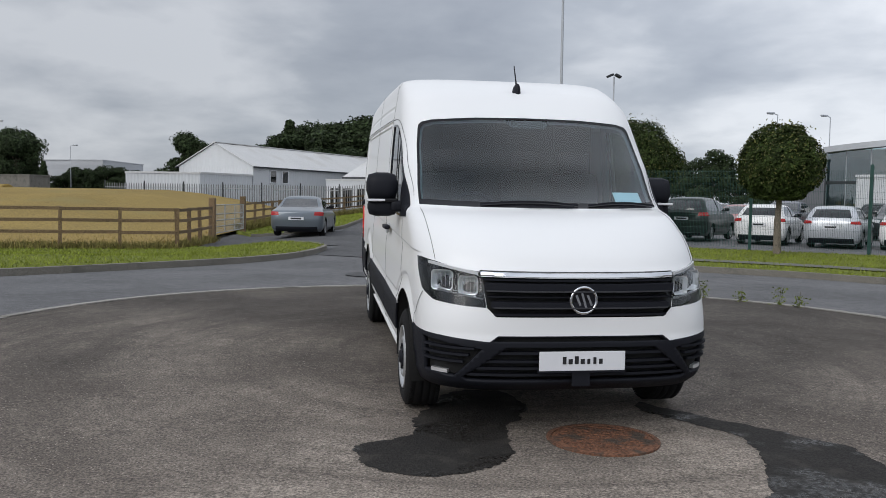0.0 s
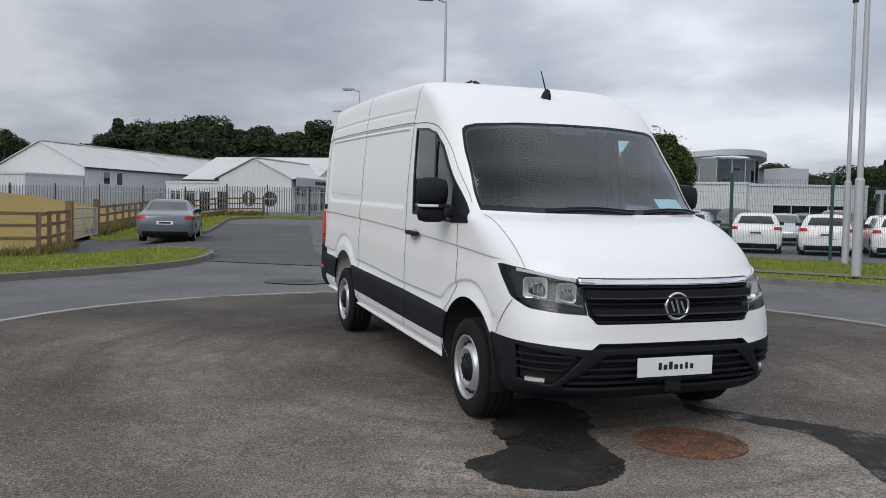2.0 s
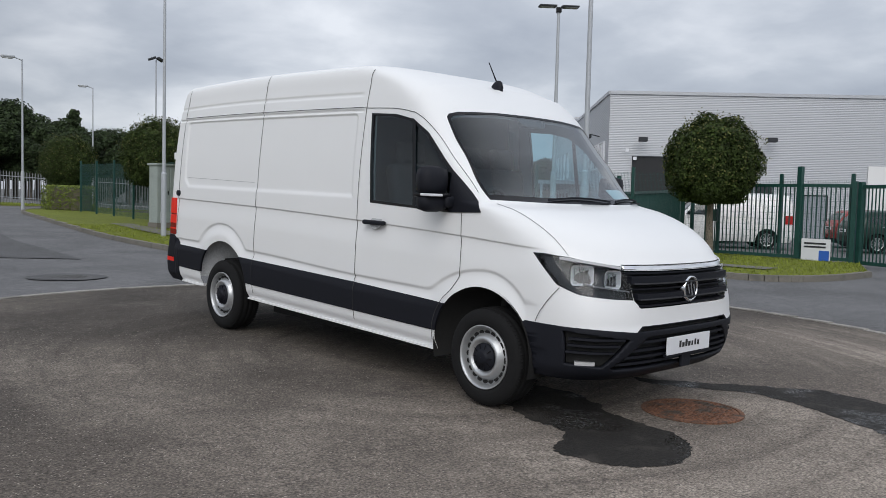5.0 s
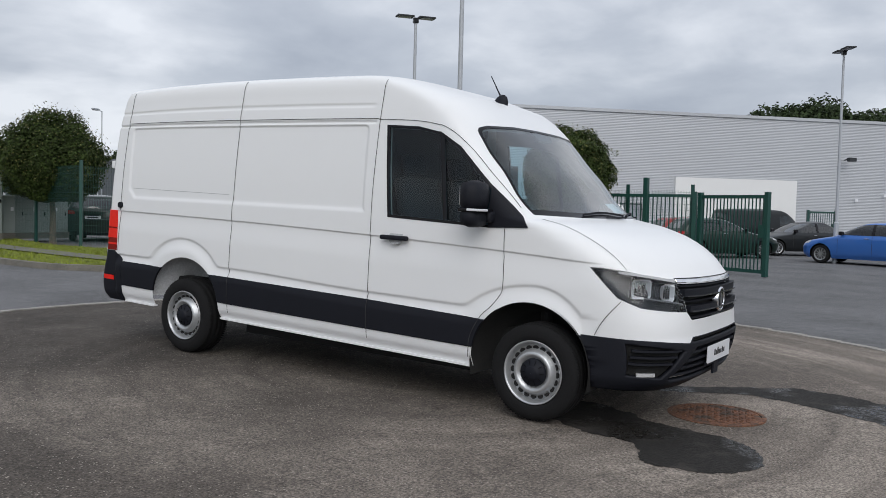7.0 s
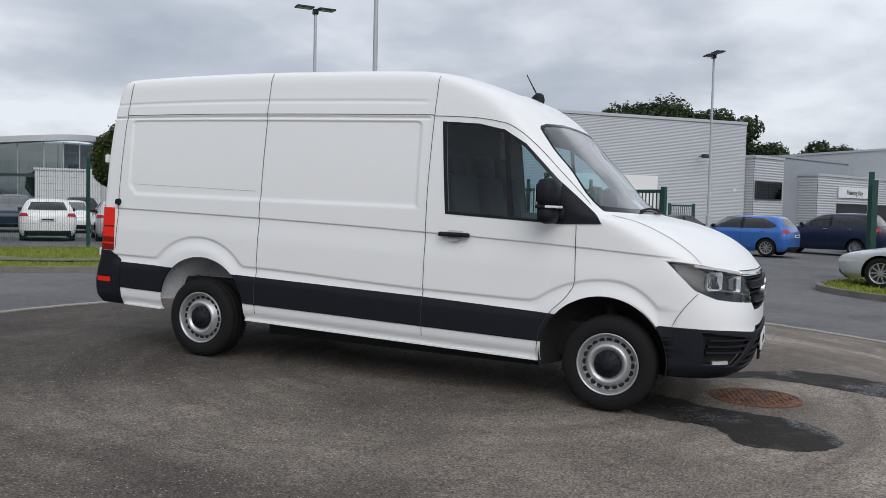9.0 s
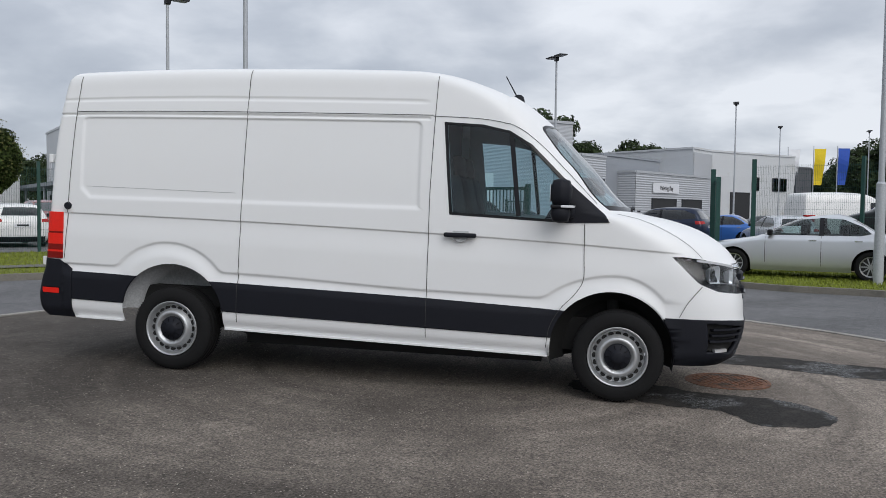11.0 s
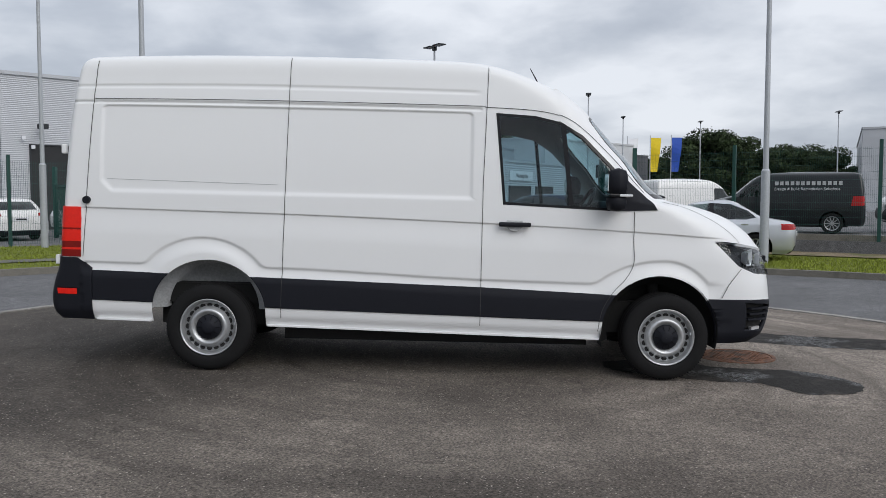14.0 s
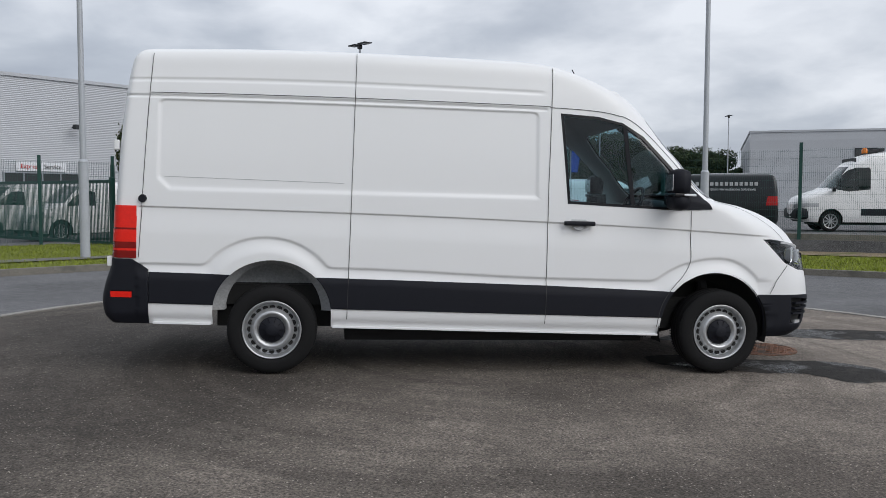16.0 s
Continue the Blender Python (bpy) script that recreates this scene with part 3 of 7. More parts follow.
KERB_R = smooth_line([(14.2, 11.3), (12.2, 11.0), (10.6, 11.4), (10.1, 13.2), (9.5, 14.5), (8.2, 15.8), (6.9, 16.9), (5.3, 17.8), (4.0, 18.5), (2.9, 19.5), (2.3, 21.2), (2.2, 27.5),
                      (2.5, 40), (2.9, 46.5), (4.5, 49.5), (8, 50.4), (20, 50.6)])
VERGE_R = KERB_R + [(20, 47), (8.4, 46), (6.6, 36), (6.0, 29), (6.4, 26.2), (9.2, 24.8), (12, 23.5), (14.2, 21.8), (16.3, 19.8), (16.8, 18), (16.9, 13)]
KERB_E = smooth_line([(3.0, -8.0), (6.5, -4.2), (9.3, 0.1), (10.4, 1.9), (11.0, 3.2), (11.3, 4.6), (12.1, 5.9), (13.3, 6.65), (15.2, 6.5), (17.6, 6.2)])
VERGE_E = KERB_E + [(18.9, 5.0), (17.6, 2.6), (16.4, 0.2), (13, -8.0)]
for k, (kerb, verge) in enumerate(((KERB_L, VERGE_L), (KERB_S, VERGE_S), (KERB_R, VERGE_R), (KERB_E, VERGE_E))):
    edging("kerb", kerb, 0.15, 0.11, CONCRETE, "weathered concrete kerb stones")
    tagged(part("verge", drape(verge, 0.10, 0.5, rough=0.02, skirt=0.25), GRASS, smooth=True), "mown green grass verge behind the kerb", "grass", kind="structure")


def offset(line, by):
    """A plan line set off to its left."""
    out = []
    for i, p in enumerate(line):
        a, b = line[max(i - 1, 0)], line[min(i + 1, len(line) - 1)]
        d = Vector((b[0] - a[0], b[1] - a[1])).normalized()
        out.append((p[0] - d.y * by, p[1] + d.x * by))
    return out


PATH_MAT = mat("footpath", (0.135, 0.13, 0.115), 0.9, vary=0.18, scale=1.5, grain=50, grain_vary=0.15, bump=0.004, bump_scale=60, stain=(0.11, 0.12, 0.06), stain_at=0.55, stain_scale=1.5)
for line, near, far in ((KERB_R[14:70], -1.5, -2.3),):
    sign = 1 if near > 0 else -1
    strip_ = offset(line, near) + offset(line, far)[::-1]
    tagged(part("footpath", drape(strip_, 0.128, 0.6), PATH_MAT, smooth=True), "narrow grey footpath along the grass verge", "footpath", kind="structure")

# ---- the white panel van ----
VAN = pose(0.7048, 6.3120, 0.0347, 0, 1.33, -81.1) @ Matrix.Translation((0, 0.025, 0)) @ Matrix.Diagonal((1, 1.025, 1, 1))
WB = 3.655


def build_van():
    van = thing("panel_van", "white high-roof panel van with black lower mouldings parked on tarmac", "van", VAN)
    zs = np.concatenate((np.arange(0.30, 0.72, 0.0125), np.arange(0.72, 1.13, 0.0095), np.arange(1.13, 1.30, 0.0045), np.arange(1.30, 1.44, 0.0095), np.arange(1.44, 2.08, 0.015), np.arange(2.08, 2.30, 0.007),
                         2.30 + 0.325 * (1 - (1 - np.linspace(0, 1, 34)) ** 1.8)))
    front = keyed([(0.30, 0.86), (0.36, 0.94), (0.5, 0.985), (0.62, 1.0), (0.68, 0.99), (0.80, 0.985), (0.95, 0.98), (1.05, 0.955), (1.10, 0.92), (1.16, 0.87),
                   (1.24, 0.77), (1.32, 0.62), (1.39, 0.39), (1.44, 0.14), (1.80, -0.24), (2.17, -0.62), (2.30, -0.79), (2.40, -0.95), (2.48, -1.15),
                   (2.53, -1.34), (2.565, -1.62), (2.59, -2.1), (2.625, -2.95)])
    rear = keyed([(0.30, -4.92), (0.36, -4.96), (0.48, -4.975), (0.62, -4.955), (0.8, -4.91), (1.28, -4.885), (1.82, -4.85), (2.22, -4.81), (2.46, -4.775),
                  (2.535, -4.72), (2.562, -4.55), (2.59, -4.0), (2.625, -3.05)])
    wide = keyed([(0.30, 0.95), (0.40, 0.985), (0.8, 1.0), (1.25, 0.995), (1.6, 0.985), (2.1, 0.948), (2.2, 0.937), (2.35, 0.916), (2.45, 0.901), (2.495, 0.886),
                  (2.52, 0.868), (2.54, 0.832), (2.555, 0.76), (2.58, 0.60), (2.606, 0.36), (2.625, 0.02)])
    deep = keyed([(0.30, 0.62), (0.9, 0.66), (1.1, 0.70), (1.3, 0.70), (1.45, 0.50), (1.8, 0.42), (2.2, 0.42), (2.45, 0.55), (2.625, 0.4)])
    nose_n = keyed([(0.3, 3.6), (0.7, 3.5), (0.9, 3.0), (1.0, 2.7), (1.1, 2.45), (1.4, 2.5), (1.8, 2.5), (2.2, 3.4), (2.35, 4.3), (2.625, 4.3)])
    bm = shell(zs, front, rear, wide, deep, keyed([(0.3, 0.14), (2.625, 0.12)]), nose_n,
               keyed([(0.3, 3.0), (2.625, 3.0)]), 330, 34,
               lambda x, z: 1 - 0.035 * max(0.0, (x + 1.2) / 1.8) ** 2)

    def nose(y, z, out=0.0):
        """The place on the front skin at that y and z."""
        f, d, n = float(front(z)), float(deep(z)), float(nose_n(z))
        x = f - d
        for _ in range(4):
            w = float(wide(z)) * (1 - 0.035 * max(0.0, (x + 1.2) / 1.8) ** 2)
            x = f - d + d * max(1 - min(abs(y) / w, 1) ** n, 0) ** (1 / n)
        return (x + out, y, z)

    # pressings of the sides: belt crease, lower crease, recessed panels, flared arches
    belt = keyed([(-4.7, 1.287), (-3.07, 1.267), (-1.49, 1.231), (-0.286, 1.188), (0.45, 1.148)])
    skirt = keyed([(-4.7, 0.825), (-3.05, 0.815), (-1.49, 0.769), (-0.5, 0.762)])
    for v in bm.verts:
        x, y, z = v.co
        if y > -0.6 or z > 2.4:
            continue
        d = 0.0
        c = float(belt(x)) - z
        if -4.66 < x < 0.60:
            d -= 0.011 * step(0.0, 0.011, c) * (1 - step(0.014, 0.22, c)) * step(-0.48, -0.30, -x)
        d -= 0.012 * step(-0.016, -0.006, -abs(z - 2.13)) * step(1.5, 1.53, -x)
        d -= 0.006 * step(-0.024, -0.005, -abs(z - 2.27)) * step(1.5, 1.6, -x)
        for a, b in ((-4.52, -1.575),):
            ux = min(x - a, b - x) / 0.016
            uz = min((2.108 - z) / 0.014, (z - 1.40 - max(0.0, a + 0.09 - x) * (a < -4)) / 0.045)
            r = 3.2
            u = r - math.hypot(r - ux, r - uz) if ux < r and uz < r and z > 1.8 else min(ux, uz)
            d -= 0.011 * step(0.0, 1.0, u)
        low = float(skirt(x)) - z if -4.66 < x < -0.3 else -1.0
        for hx, hz, hr, ahead, behind in ((-3.70, 0.50, 0.565, 0.565, 0.565), (-0.02, 0.362, 0.60, 0.50, 0.75)):
            k = hr * (1 - math.hypot((x - hx) / (ahead if x > hx else behind), (z - hz) / hr))
            h = min(max(0.5 + (low - k) / 0.08, 0.0), 1.0)
            low = k + (low - k) * h + 0.04 * h * (1 - h)
        d += (-0.012 * step(0.0, 0.014, low) + 0.024 * step(0.022, 0.15, low)) * step(0.30, 0.45, z)
        v.co.y -= d
    bm.normal_update()
    skin = BVHTree.FromBMesh(bm)
    bm.verts.ensure_lookup_table()
    bm.faces.ensure_lookup_table()
    skin_faces = [[(v.co.copy(), v.normal.copy()) for v in f.verts] for f in bm.faces]

    def lie(b):
        """The pressed skin's own normals at the places of b's corners, so that cut edges shade smoothly."""
        out = []
        for v in b.verts:
            s = -1.0 if v.co.y > 0 else 1.0
            place, _, i, _ = skin.find_nearest(Vector((v.co.x, v.co.y * s, v.co.z)))
            near = skin_faces[i]
            w = poly_3d_calc([q for q, _ in near], place)
            n = Vector((0, 0, 0))
            for k, (_, m) in zip(w, near):
                n += m * k
            out.append((n.x, n.y * s, n.z))
        return out

    def skin_part(name, b, material, label):
        normals = lie(b)
        b.normal_update()
        if sum(Vector(n).dot(v.normal) for n, v in zip(normals, b.verts)) < 0:
            normals = [(-x, -y, -z) for x, y, z in normals]
        ob = part(name, settle(b), material, van, label, smooth=True)
        ob.data.normals_split_custom_set_from_vertices(normals)
        return ob
    bm.verts.ensure_lookup_table()
    cols = len(bm.verts) // len(zs)
    net = np.array([v.co[:] for v in bm.verts]).reshape(len(zs), cols, 3)

    def flank(x, z, out=0.0):
        """The place on the right flank at that x and z."""
        i = int(np.clip(np.searchsorted(zs, z), 1, len(zs) - 1))
        t = (z - zs[i - 1]) / (zs[i] - zs[i - 1])
        ys = [np.interp(x, net[j, 34:, 0], net[j, 34:, 1]) for j in (i - 1, i)]
        return Vector((x, ys[0] * (1 - t) + ys[1] * t - out, z))

    def settle_z(x, z):
        dz = 0.0
        if x < -0.3:
            dz += (0.012 - 0.019 * (x + 0.47)) * max(0.0, 1 - (z - 0.3) / 0.8)
        return dz - (0.046 if x < -3.0 else 0.018) * ((x + 3.0) / 1.7) ** 2 * float(step(1.9, 2.5, z)) * (x < -0.9) - 0.018 * float(step(2.2, 2.5, z))

    def settle(b):
        """The rake of the sills and the slight bow of the roof."""
        for v in b.verts:
            v.co.z += settle_z(v.co.x, v.co.z)
        return b

    def add_to(b, other):
        made = {v: b.verts.new(v.co) for v in other.verts}
        for f in other.faces:
            b.faces.new([made[v] for v in f.verts])
        other.free()

    side, face = (0, 2), (1, 2)

    def right(c):
        return c.y < -0.5
    cab = bmesh.new()
    made = {}
    for f in bm.faces:
        c = f.calc_center_median()
        if -1.50 < c.x and 0.90 < c.z < 2.36 and not (c.x > 0.0 and c.z < 1.47) and c.x < 0.25:
            vs = []
            for v in f.verts:
                if v not in made:
                    made[v] = cab.verts.new(v.co)
                vs.append(made[v])
            cab.faces.new(vs)
    for hx, hz, r in ((-WB, 0.415, 0.452), (-0.055, 0.375, 0.462)):
        ring = [(hx + r * math.cos(a), hz + r * math.sin(a)) for a in np.linspace(0, math.pi, 33)]
        carve(bm, ring + [(hx - r, 0.2), (hx + r, 0.2)], side, right).free()
    frit_line = [(-0.885, 1.452), (-0.882, 1.60), (-0.862, 1.90), (-0.845, 2.03), (-0.838, 2.06), (-0.815, 2.085), (-0.74, 2.105), (-0.40, 2.126), (0.01, 2.132), (0.01, 1.440), (-0.5, 1.442)]
    screen_line = [(-0.868, 1.490), (-0.865, 1.61), (-0.845, 1.90), (-0.828, 2.02), (-0.818, 2.046), (-0.798, 2.068), (-0.735, 2.088), (-0.40, 2.110), (0.01, 2.116), (0.01, 1.478), (-0.5, 1.480)]
    window = [(-1.375, 2.085), (-1.10, 2.068), (-0.90, 2.025), (-0.72, 1.915), (-0.42, 1.62), (-0.42, 1.365), (-1.31, 1.40)]
    frit = carve(bm, frit_line, face, lambda c: c.x > -1.2)
    screen = carve(frit, screen_line, face)
    edge = carve(bm, [(-1.40, 2.105), (-1.09, 2.09), (-0.89, 2.045), (-0.705, 1.935), (-0.42, 1.655), (-0.42, 1.345), (-1.33, 1.378)], side, right)
    glass = carve(edge, window, side)
    sail = carve(bm, [(-0.419, 1.655), (-0.13, 1.405), (-0.10, 1.36), (-0.419, 1.345)], side, right)
    carve(cab, screen_line, face, lambda c: c.x > -1.2).free()
    carve(cab, window, side, right).free()
    wing = carve(bm, [(-1.2, 1.3), (-0.63, 1.3), (-0.622, 1.05), (-0.592, 0.835), (-0.58, 0.7), (-1.2, 0.7)], face, lambda c: c.x > 0.15)
    lamp = carve(wing, [(0.37, 1.119), (0.45, 1.121), (0.60, 1.104), (0.80, 1.066), (1.0, 1.03), (1.0, 0.832), (0.86, 0.850), (0.72, 0.868), (0.575, 0.925)], side)
    add_to(bm, wing)
    grille = carve(bm, [(-0.621, 1.030), (-0.59, 0.84), (-0.535, 0.785), (0.01, 0.785), (0.01, 1.026)], face, lambda c: c.x > 0.5)
    strip = carve(bm, [(-0.625, 1.062), (-0.622, 1.034), (0.01, 1.030), (0.01, 1.054)], face, lambda c: c.x > 0.5)
    bump_f = carve(bm, [(-1.2, 0.665), (-0.86, 0.655), (-0.575, 0.630), (-0.525, 0.668), (0.01, 0.668), (0.01, 0.2), (-1.2, 0.2)], face, lambda c: c.x > 0.33)
    slot = carve(bump_f, [(-0.555, 0.634), (-0.515, 0.662), (0.01, 0.662), (0.01, 0.634)], face, lambda c: c.x > 0.5)
    mouth = carve(bump_f, [(-0.47, 0.598), (0.01, 0.598), (0.01, 0.375), (-0.70, 0.375), (-0.73, 0.395)], face, lambda c: c.x > 0.5)
    pocket = carve(bump_f, [(-0.945, 0.630), (-0.62, 0.583), (-0.775, 0.392), (-0.925, 0.412)], face, lambda c: c.x > 0.5)
    tail = carve(bm, [(-5.0, 1.285), (-4.668, 1.285), (-4.668, 0.862), (-5.0, 0.862)], side, lambda c: c.y < -0.72)
    tail_low = carve(tail, [(-5.0, 1.0), (-4.6, 1.0), (-4.6, 0.8), (-5.0, 0.8)], side)
    tail_line = carve(tail, [(-5.0, 1.118), (-4.6, 1.118), (-4.6, 1.104), (-5.0, 1.104)], side)
    tail_edge = carve(tail_low, [(-5.0, 0.945), (-4.6, 0.945), (-4.6, 0.925), (-5.0, 0.925)], side)
    bump_r = carve(bm, [(-5.0, 0.855), (-4.70, 0.855), (-4.58, 0.765), (-4.58, 0.30), (-4.60, 0.2), (-5.0, 0.2)], side)
    glow = carve(bump_r, [(-4.85, 0.575), (-4.70, 0.575), (-4.70, 0.525), (-4.85, 0.525)], side, lambda c: c.y < -0.7)
    band = carve(bm, [(-4.577, 0.745), (-3.0, 0.722), (-1.5, 0.70), (-0.30, 0.668), (-0.30, 0.452), (-1.5, 0.456), (-3.0, 0.462), (-4.577, 0.48)], side, right)

    skin_part("body", mirrored(bm, True), WHITE_PAINT, "glossy white steel body")
    bm.free()
    part("cab_lining", settle(pull(mirrored(cab, True), -0.035)), PALE_TRIM, van, "pale grey cab lining", smooth=True)
    cab.free()
    skin_part("windscreen", pull(mirrored(screen, True), -0.004), WINDSCREEN, "clear laminated windscreen")
    skin_part("windscreen_border", pull(mirrored(frit, True), -0.001), GLOSS_BLACK, "black windscreen border")
    for b, name, m, push, thick, lab in ((glass, "door_window", SIDE_GLASS, -0.006, 0, "tinted door window"), (edge, "window_surround", GLOSS_BLACK, 0.002, 0.02, "black window surround"),
                                         (sail, "mirror_base", BLACK_PLASTIC, 0.008, 0.03, "black mirror base"), (tail, "tail_lamp", RED_LENS, 0.012, 0.03, "bright red tail lamp"),
                                         (tail_low, "lower_tail_lamp", DARK_RED, 0.010, 0.03, "dark red lower tail lamp"), (band, "side_moulding", BLACK_PLASTIC, 0.008, 0.02, "matt black lower side moulding"),
                                         (tail_line, "lamp_divider", DARK_RED, 0.009, 0.025, "dark line in the tail lamp"), (tail_edge, "lower_lamp_stripe", RED_LENS, 0.009, 0.025, "bright red lamp stripe"),
                                         (glow, "bumper_reflector", RED_LENS, 0.016, 0.03, "red bumper reflector")):
        for b2 in (mirrored(b), b):
            b3 = pull(b2, push)
            part(name, settle(thicken(b3, -thick) if thick else b3), m, van, lab, smooth=name in ("door_window", "side_moulding"))
    part("front_bumper", settle(thicken(pull(mirrored(bump_f, True), 0.004), -0.035)), BLACK_PLASTIC, van, "matt black front bumper", smooth=True)
    part("rear_bumper", settle(thicken(pull(mirrored(bump_r, True), 0.012), -0.03)), BLACK_PLASTIC, van, "matt black rear bumper", smooth=True)
    part("grille_panel", settle(pull(mirrored(grille, True), -0.05)), UNDER, van, "black radiator grille")
    part("grille_trim", settle(thicken(pull(mirrored(strip, True), 0.006), -0.03)), CHROME, van, "chrome strip above the grille", smooth=True)
    part("upper_slot", pull(mirrored(slot, True), -0.04), UNDER, van)
    part("lower_grille", pull(mirrored(mouth, True), -0.045), UNDER, van, "black lower grille")
    for b2 in (mirrored(pocket), pocket):
        part("fog_lamp_pocket", pull(b2, -0.035), UNDER, van)
    # louvres of grille, lower grille and pockets
    for z, h, out in ((1.008, 0.010, -0.030), (0.948, 0.046, -0.014), (0.845, 0.036, -0.014), (0.905, 0.010, -0.034), (0.795, 0.012, -0.020)):
        reach = min(0.60, 0.548 + (z - 0.80) * 0.34)
        slat = part("grille_slat", ribbon([nose(y, z, out) for y in np.linspace(-reach, reach, 31)], 0.05, h), BLACK_PLASTIC, van)
        if h > 0.03:
            part("slat_lip", ribbon([nose(y, z - 0.004, out + 0.012) for y in np.linspace(-reach + 0.012, reach - 0.012, 31)], 0.05, 0.009), LIP, slat, "glossy black lip")
    for z in (0.552, 0.497, 0.452, 0.408):
        reach = 0.47 + (0.598 - z) * 1.17
        part("lower_slat", ribbon([nose(y, z, -0.022) for y in np.linspace(-reach, reach, 29)], 0.045, 0.016), BLACK_PLASTIC, van)
    for sy in (-1, 1):
        for z, y0, y1 in ((0.578, 0.66, 0.925), (0.535, 0.69, 0.925), (0.49, 0.72, 0.925)):
            part("pocket_slat", ribbon([nose(sy * y, z, -0.016) for y in np.linspace(y0, y1, 9)], 0.04, 0.014), BLACK_PLASTIC, van)
        fog = part("fog_lamp", ribbon([nose(sy * y, 0.408, -0.030) for y in np.linspace(0.80, 0.885, 6)], 0.03, 0.024), REFLECTOR, van, "bright fog lamp")
    # headlamps: black housing, two reflectors, chrome brow, clear lens
    for sy, b2 in ((1, lamp.copy()), (-1, mirrored(lamp))):
        s = -sy
        lens = b2.copy()
        hs = part("headlamp", settle(pull(b2, -0.065)), LAMP_BOWL, van, "black headlamp housing with two bright reflectors", smooth=True)
        part("headlamp_lens", settle(pull(lens, 0.001)), LENS, hs, "clear lamp lens", smooth=True)
        for y, z, w, h in ((0.835, 0.990, 0.145, 0.125), (0.692, 0.970, 0.115, 0.115)):
            lo, hi = nose(y - w / 2, z)[0], nose(y + w / 2, z)[0]
            turn = math.atan2(lo - hi, w) * 0.72
            m = Matrix.Translation(((lo + hi) / 2 - 0.022, s * y, z)) @ Matrix.Rotation(s * turn, 4, "Z")
            cup = bmesh.new()
            rings = [[cup.verts.new(m @ Vector((-dp, k * sy2 * w / 2, k * sz2 * h / 2))) for sy2, sz2 in ((-1, -0.72), (-0.80, -1), (0.80, -1), (1, -0.72), (1, 0.72), (0.80, 1), (-0.80, 1), (-1, 0.72))]
                     for dp, k in ((0.0, 1.06), (0.002, 0.97), (0.030, 0.82), (0.055, 0.50), (0.060, 0.05))]
            for u, v in zip(rings, rings[1:]):
                for i in range(8):
                    j = (i + 1) % 8
                    cup.faces.new((u[i], u[j], v[j], v[i]))
            bmesh.ops.recalc_face_normals(cup, faces=cup.faces)
            part("reflector", cup, REFLECTOR, hs, "faceted chrome reflector")
            ribs = bmesh.new()
            for k in (-0.30, -0.10, 0.10, 0.30):
                box(0.03, 0.006, h * (0.74 if abs(k) < 0.2 else 0.60), -0.036, k * w, 0, bm=ribs, m=m)
            part("reflector_rib", ribs, CHROME, hs)
        part("lamp_brow", ribbon([nose(s * y, 1.036 + 0.185 * (y - 0.628), -0.005) for y in np.linspace(0.634, 0.90, 16)], 0.010, 0.018), BROW, hs, "bright strip along the lamp's top")
        part("lamp_trim", ribbon([nose(s * y, 0.888 + 0.16 * (y - 0.60), -0.016) for y in np.linspace(0.61, 0.86, 12)], 0.02, 0.010), CHROME, hs)
    # badge, plate with bars for its writing, towing-eye cover
    bx, by, bz = nose(0.0, 0.895)
    badge = part("badge", rod((bx - 0.03, by, bz), (bx + 0.012, by, bz), 0.082, sides=40), GLOSS_BLACK, van, "round badge with chrome ring")
    ring = lathe([(0.072, 0.0), (0.074, 0.012), (0.082, 0.015), (0.089, 0.011), (0.090, -0.03)], 40, "Z")
    bmesh.ops.transform(ring, verts=ring.verts, matrix=Matrix.Translation((bx + 0.006, by, bz)) @ Matrix.Rotation(radians(90), 4, "Y"))
    part("badge_ring", ring, CHROME, badge, "chrome ring", smooth=True)
    for k in (-1, 0, 1):
        part("badge_bar", ribbon([(bx + 0.013, by + k * 0.036 - 0.014, bz + 0.045 - 0.012 * abs(k)), (bx + 0.013, by + k * 0.036 + 0.014, bz - 0.045 + 0.012 * abs(k))], 0.014, 0.006, (1, 0, 0)), CHROME, badge)
    px = nose(0.0, 0.51)[0]
    plate = part("plate", box(0.012, 0.545, 0.122, px + 0.016, 0.0, 0.512, bevel=0.003), PLATE, van, "white front plate with dark bars")
    part("plate_holder", box(0.022, 0.555, 0.02, px + 0.006, 0.0, 0.447), BLACK_PLASTIC, plate)
    for k in range(7):
        tall = (0.046, 0.032, 0.050, 0.032, 0.032, 0.042, 0.032)[k]
        part("plate_bar", box(0.003, (0.022, 0.026, 0.024, 0.026, 0.018, 0.018, 0.022)[k], tall, px + 0.0235, -0.115 + k * 0.0385, 0.494 + tall / 2), INK, plate)
    part("towing_cover", box(0.02, 0.115, 0.10, px - 0.006, 0.0, 0.395, bevel=0.006), BLACK_PLASTIC, van)
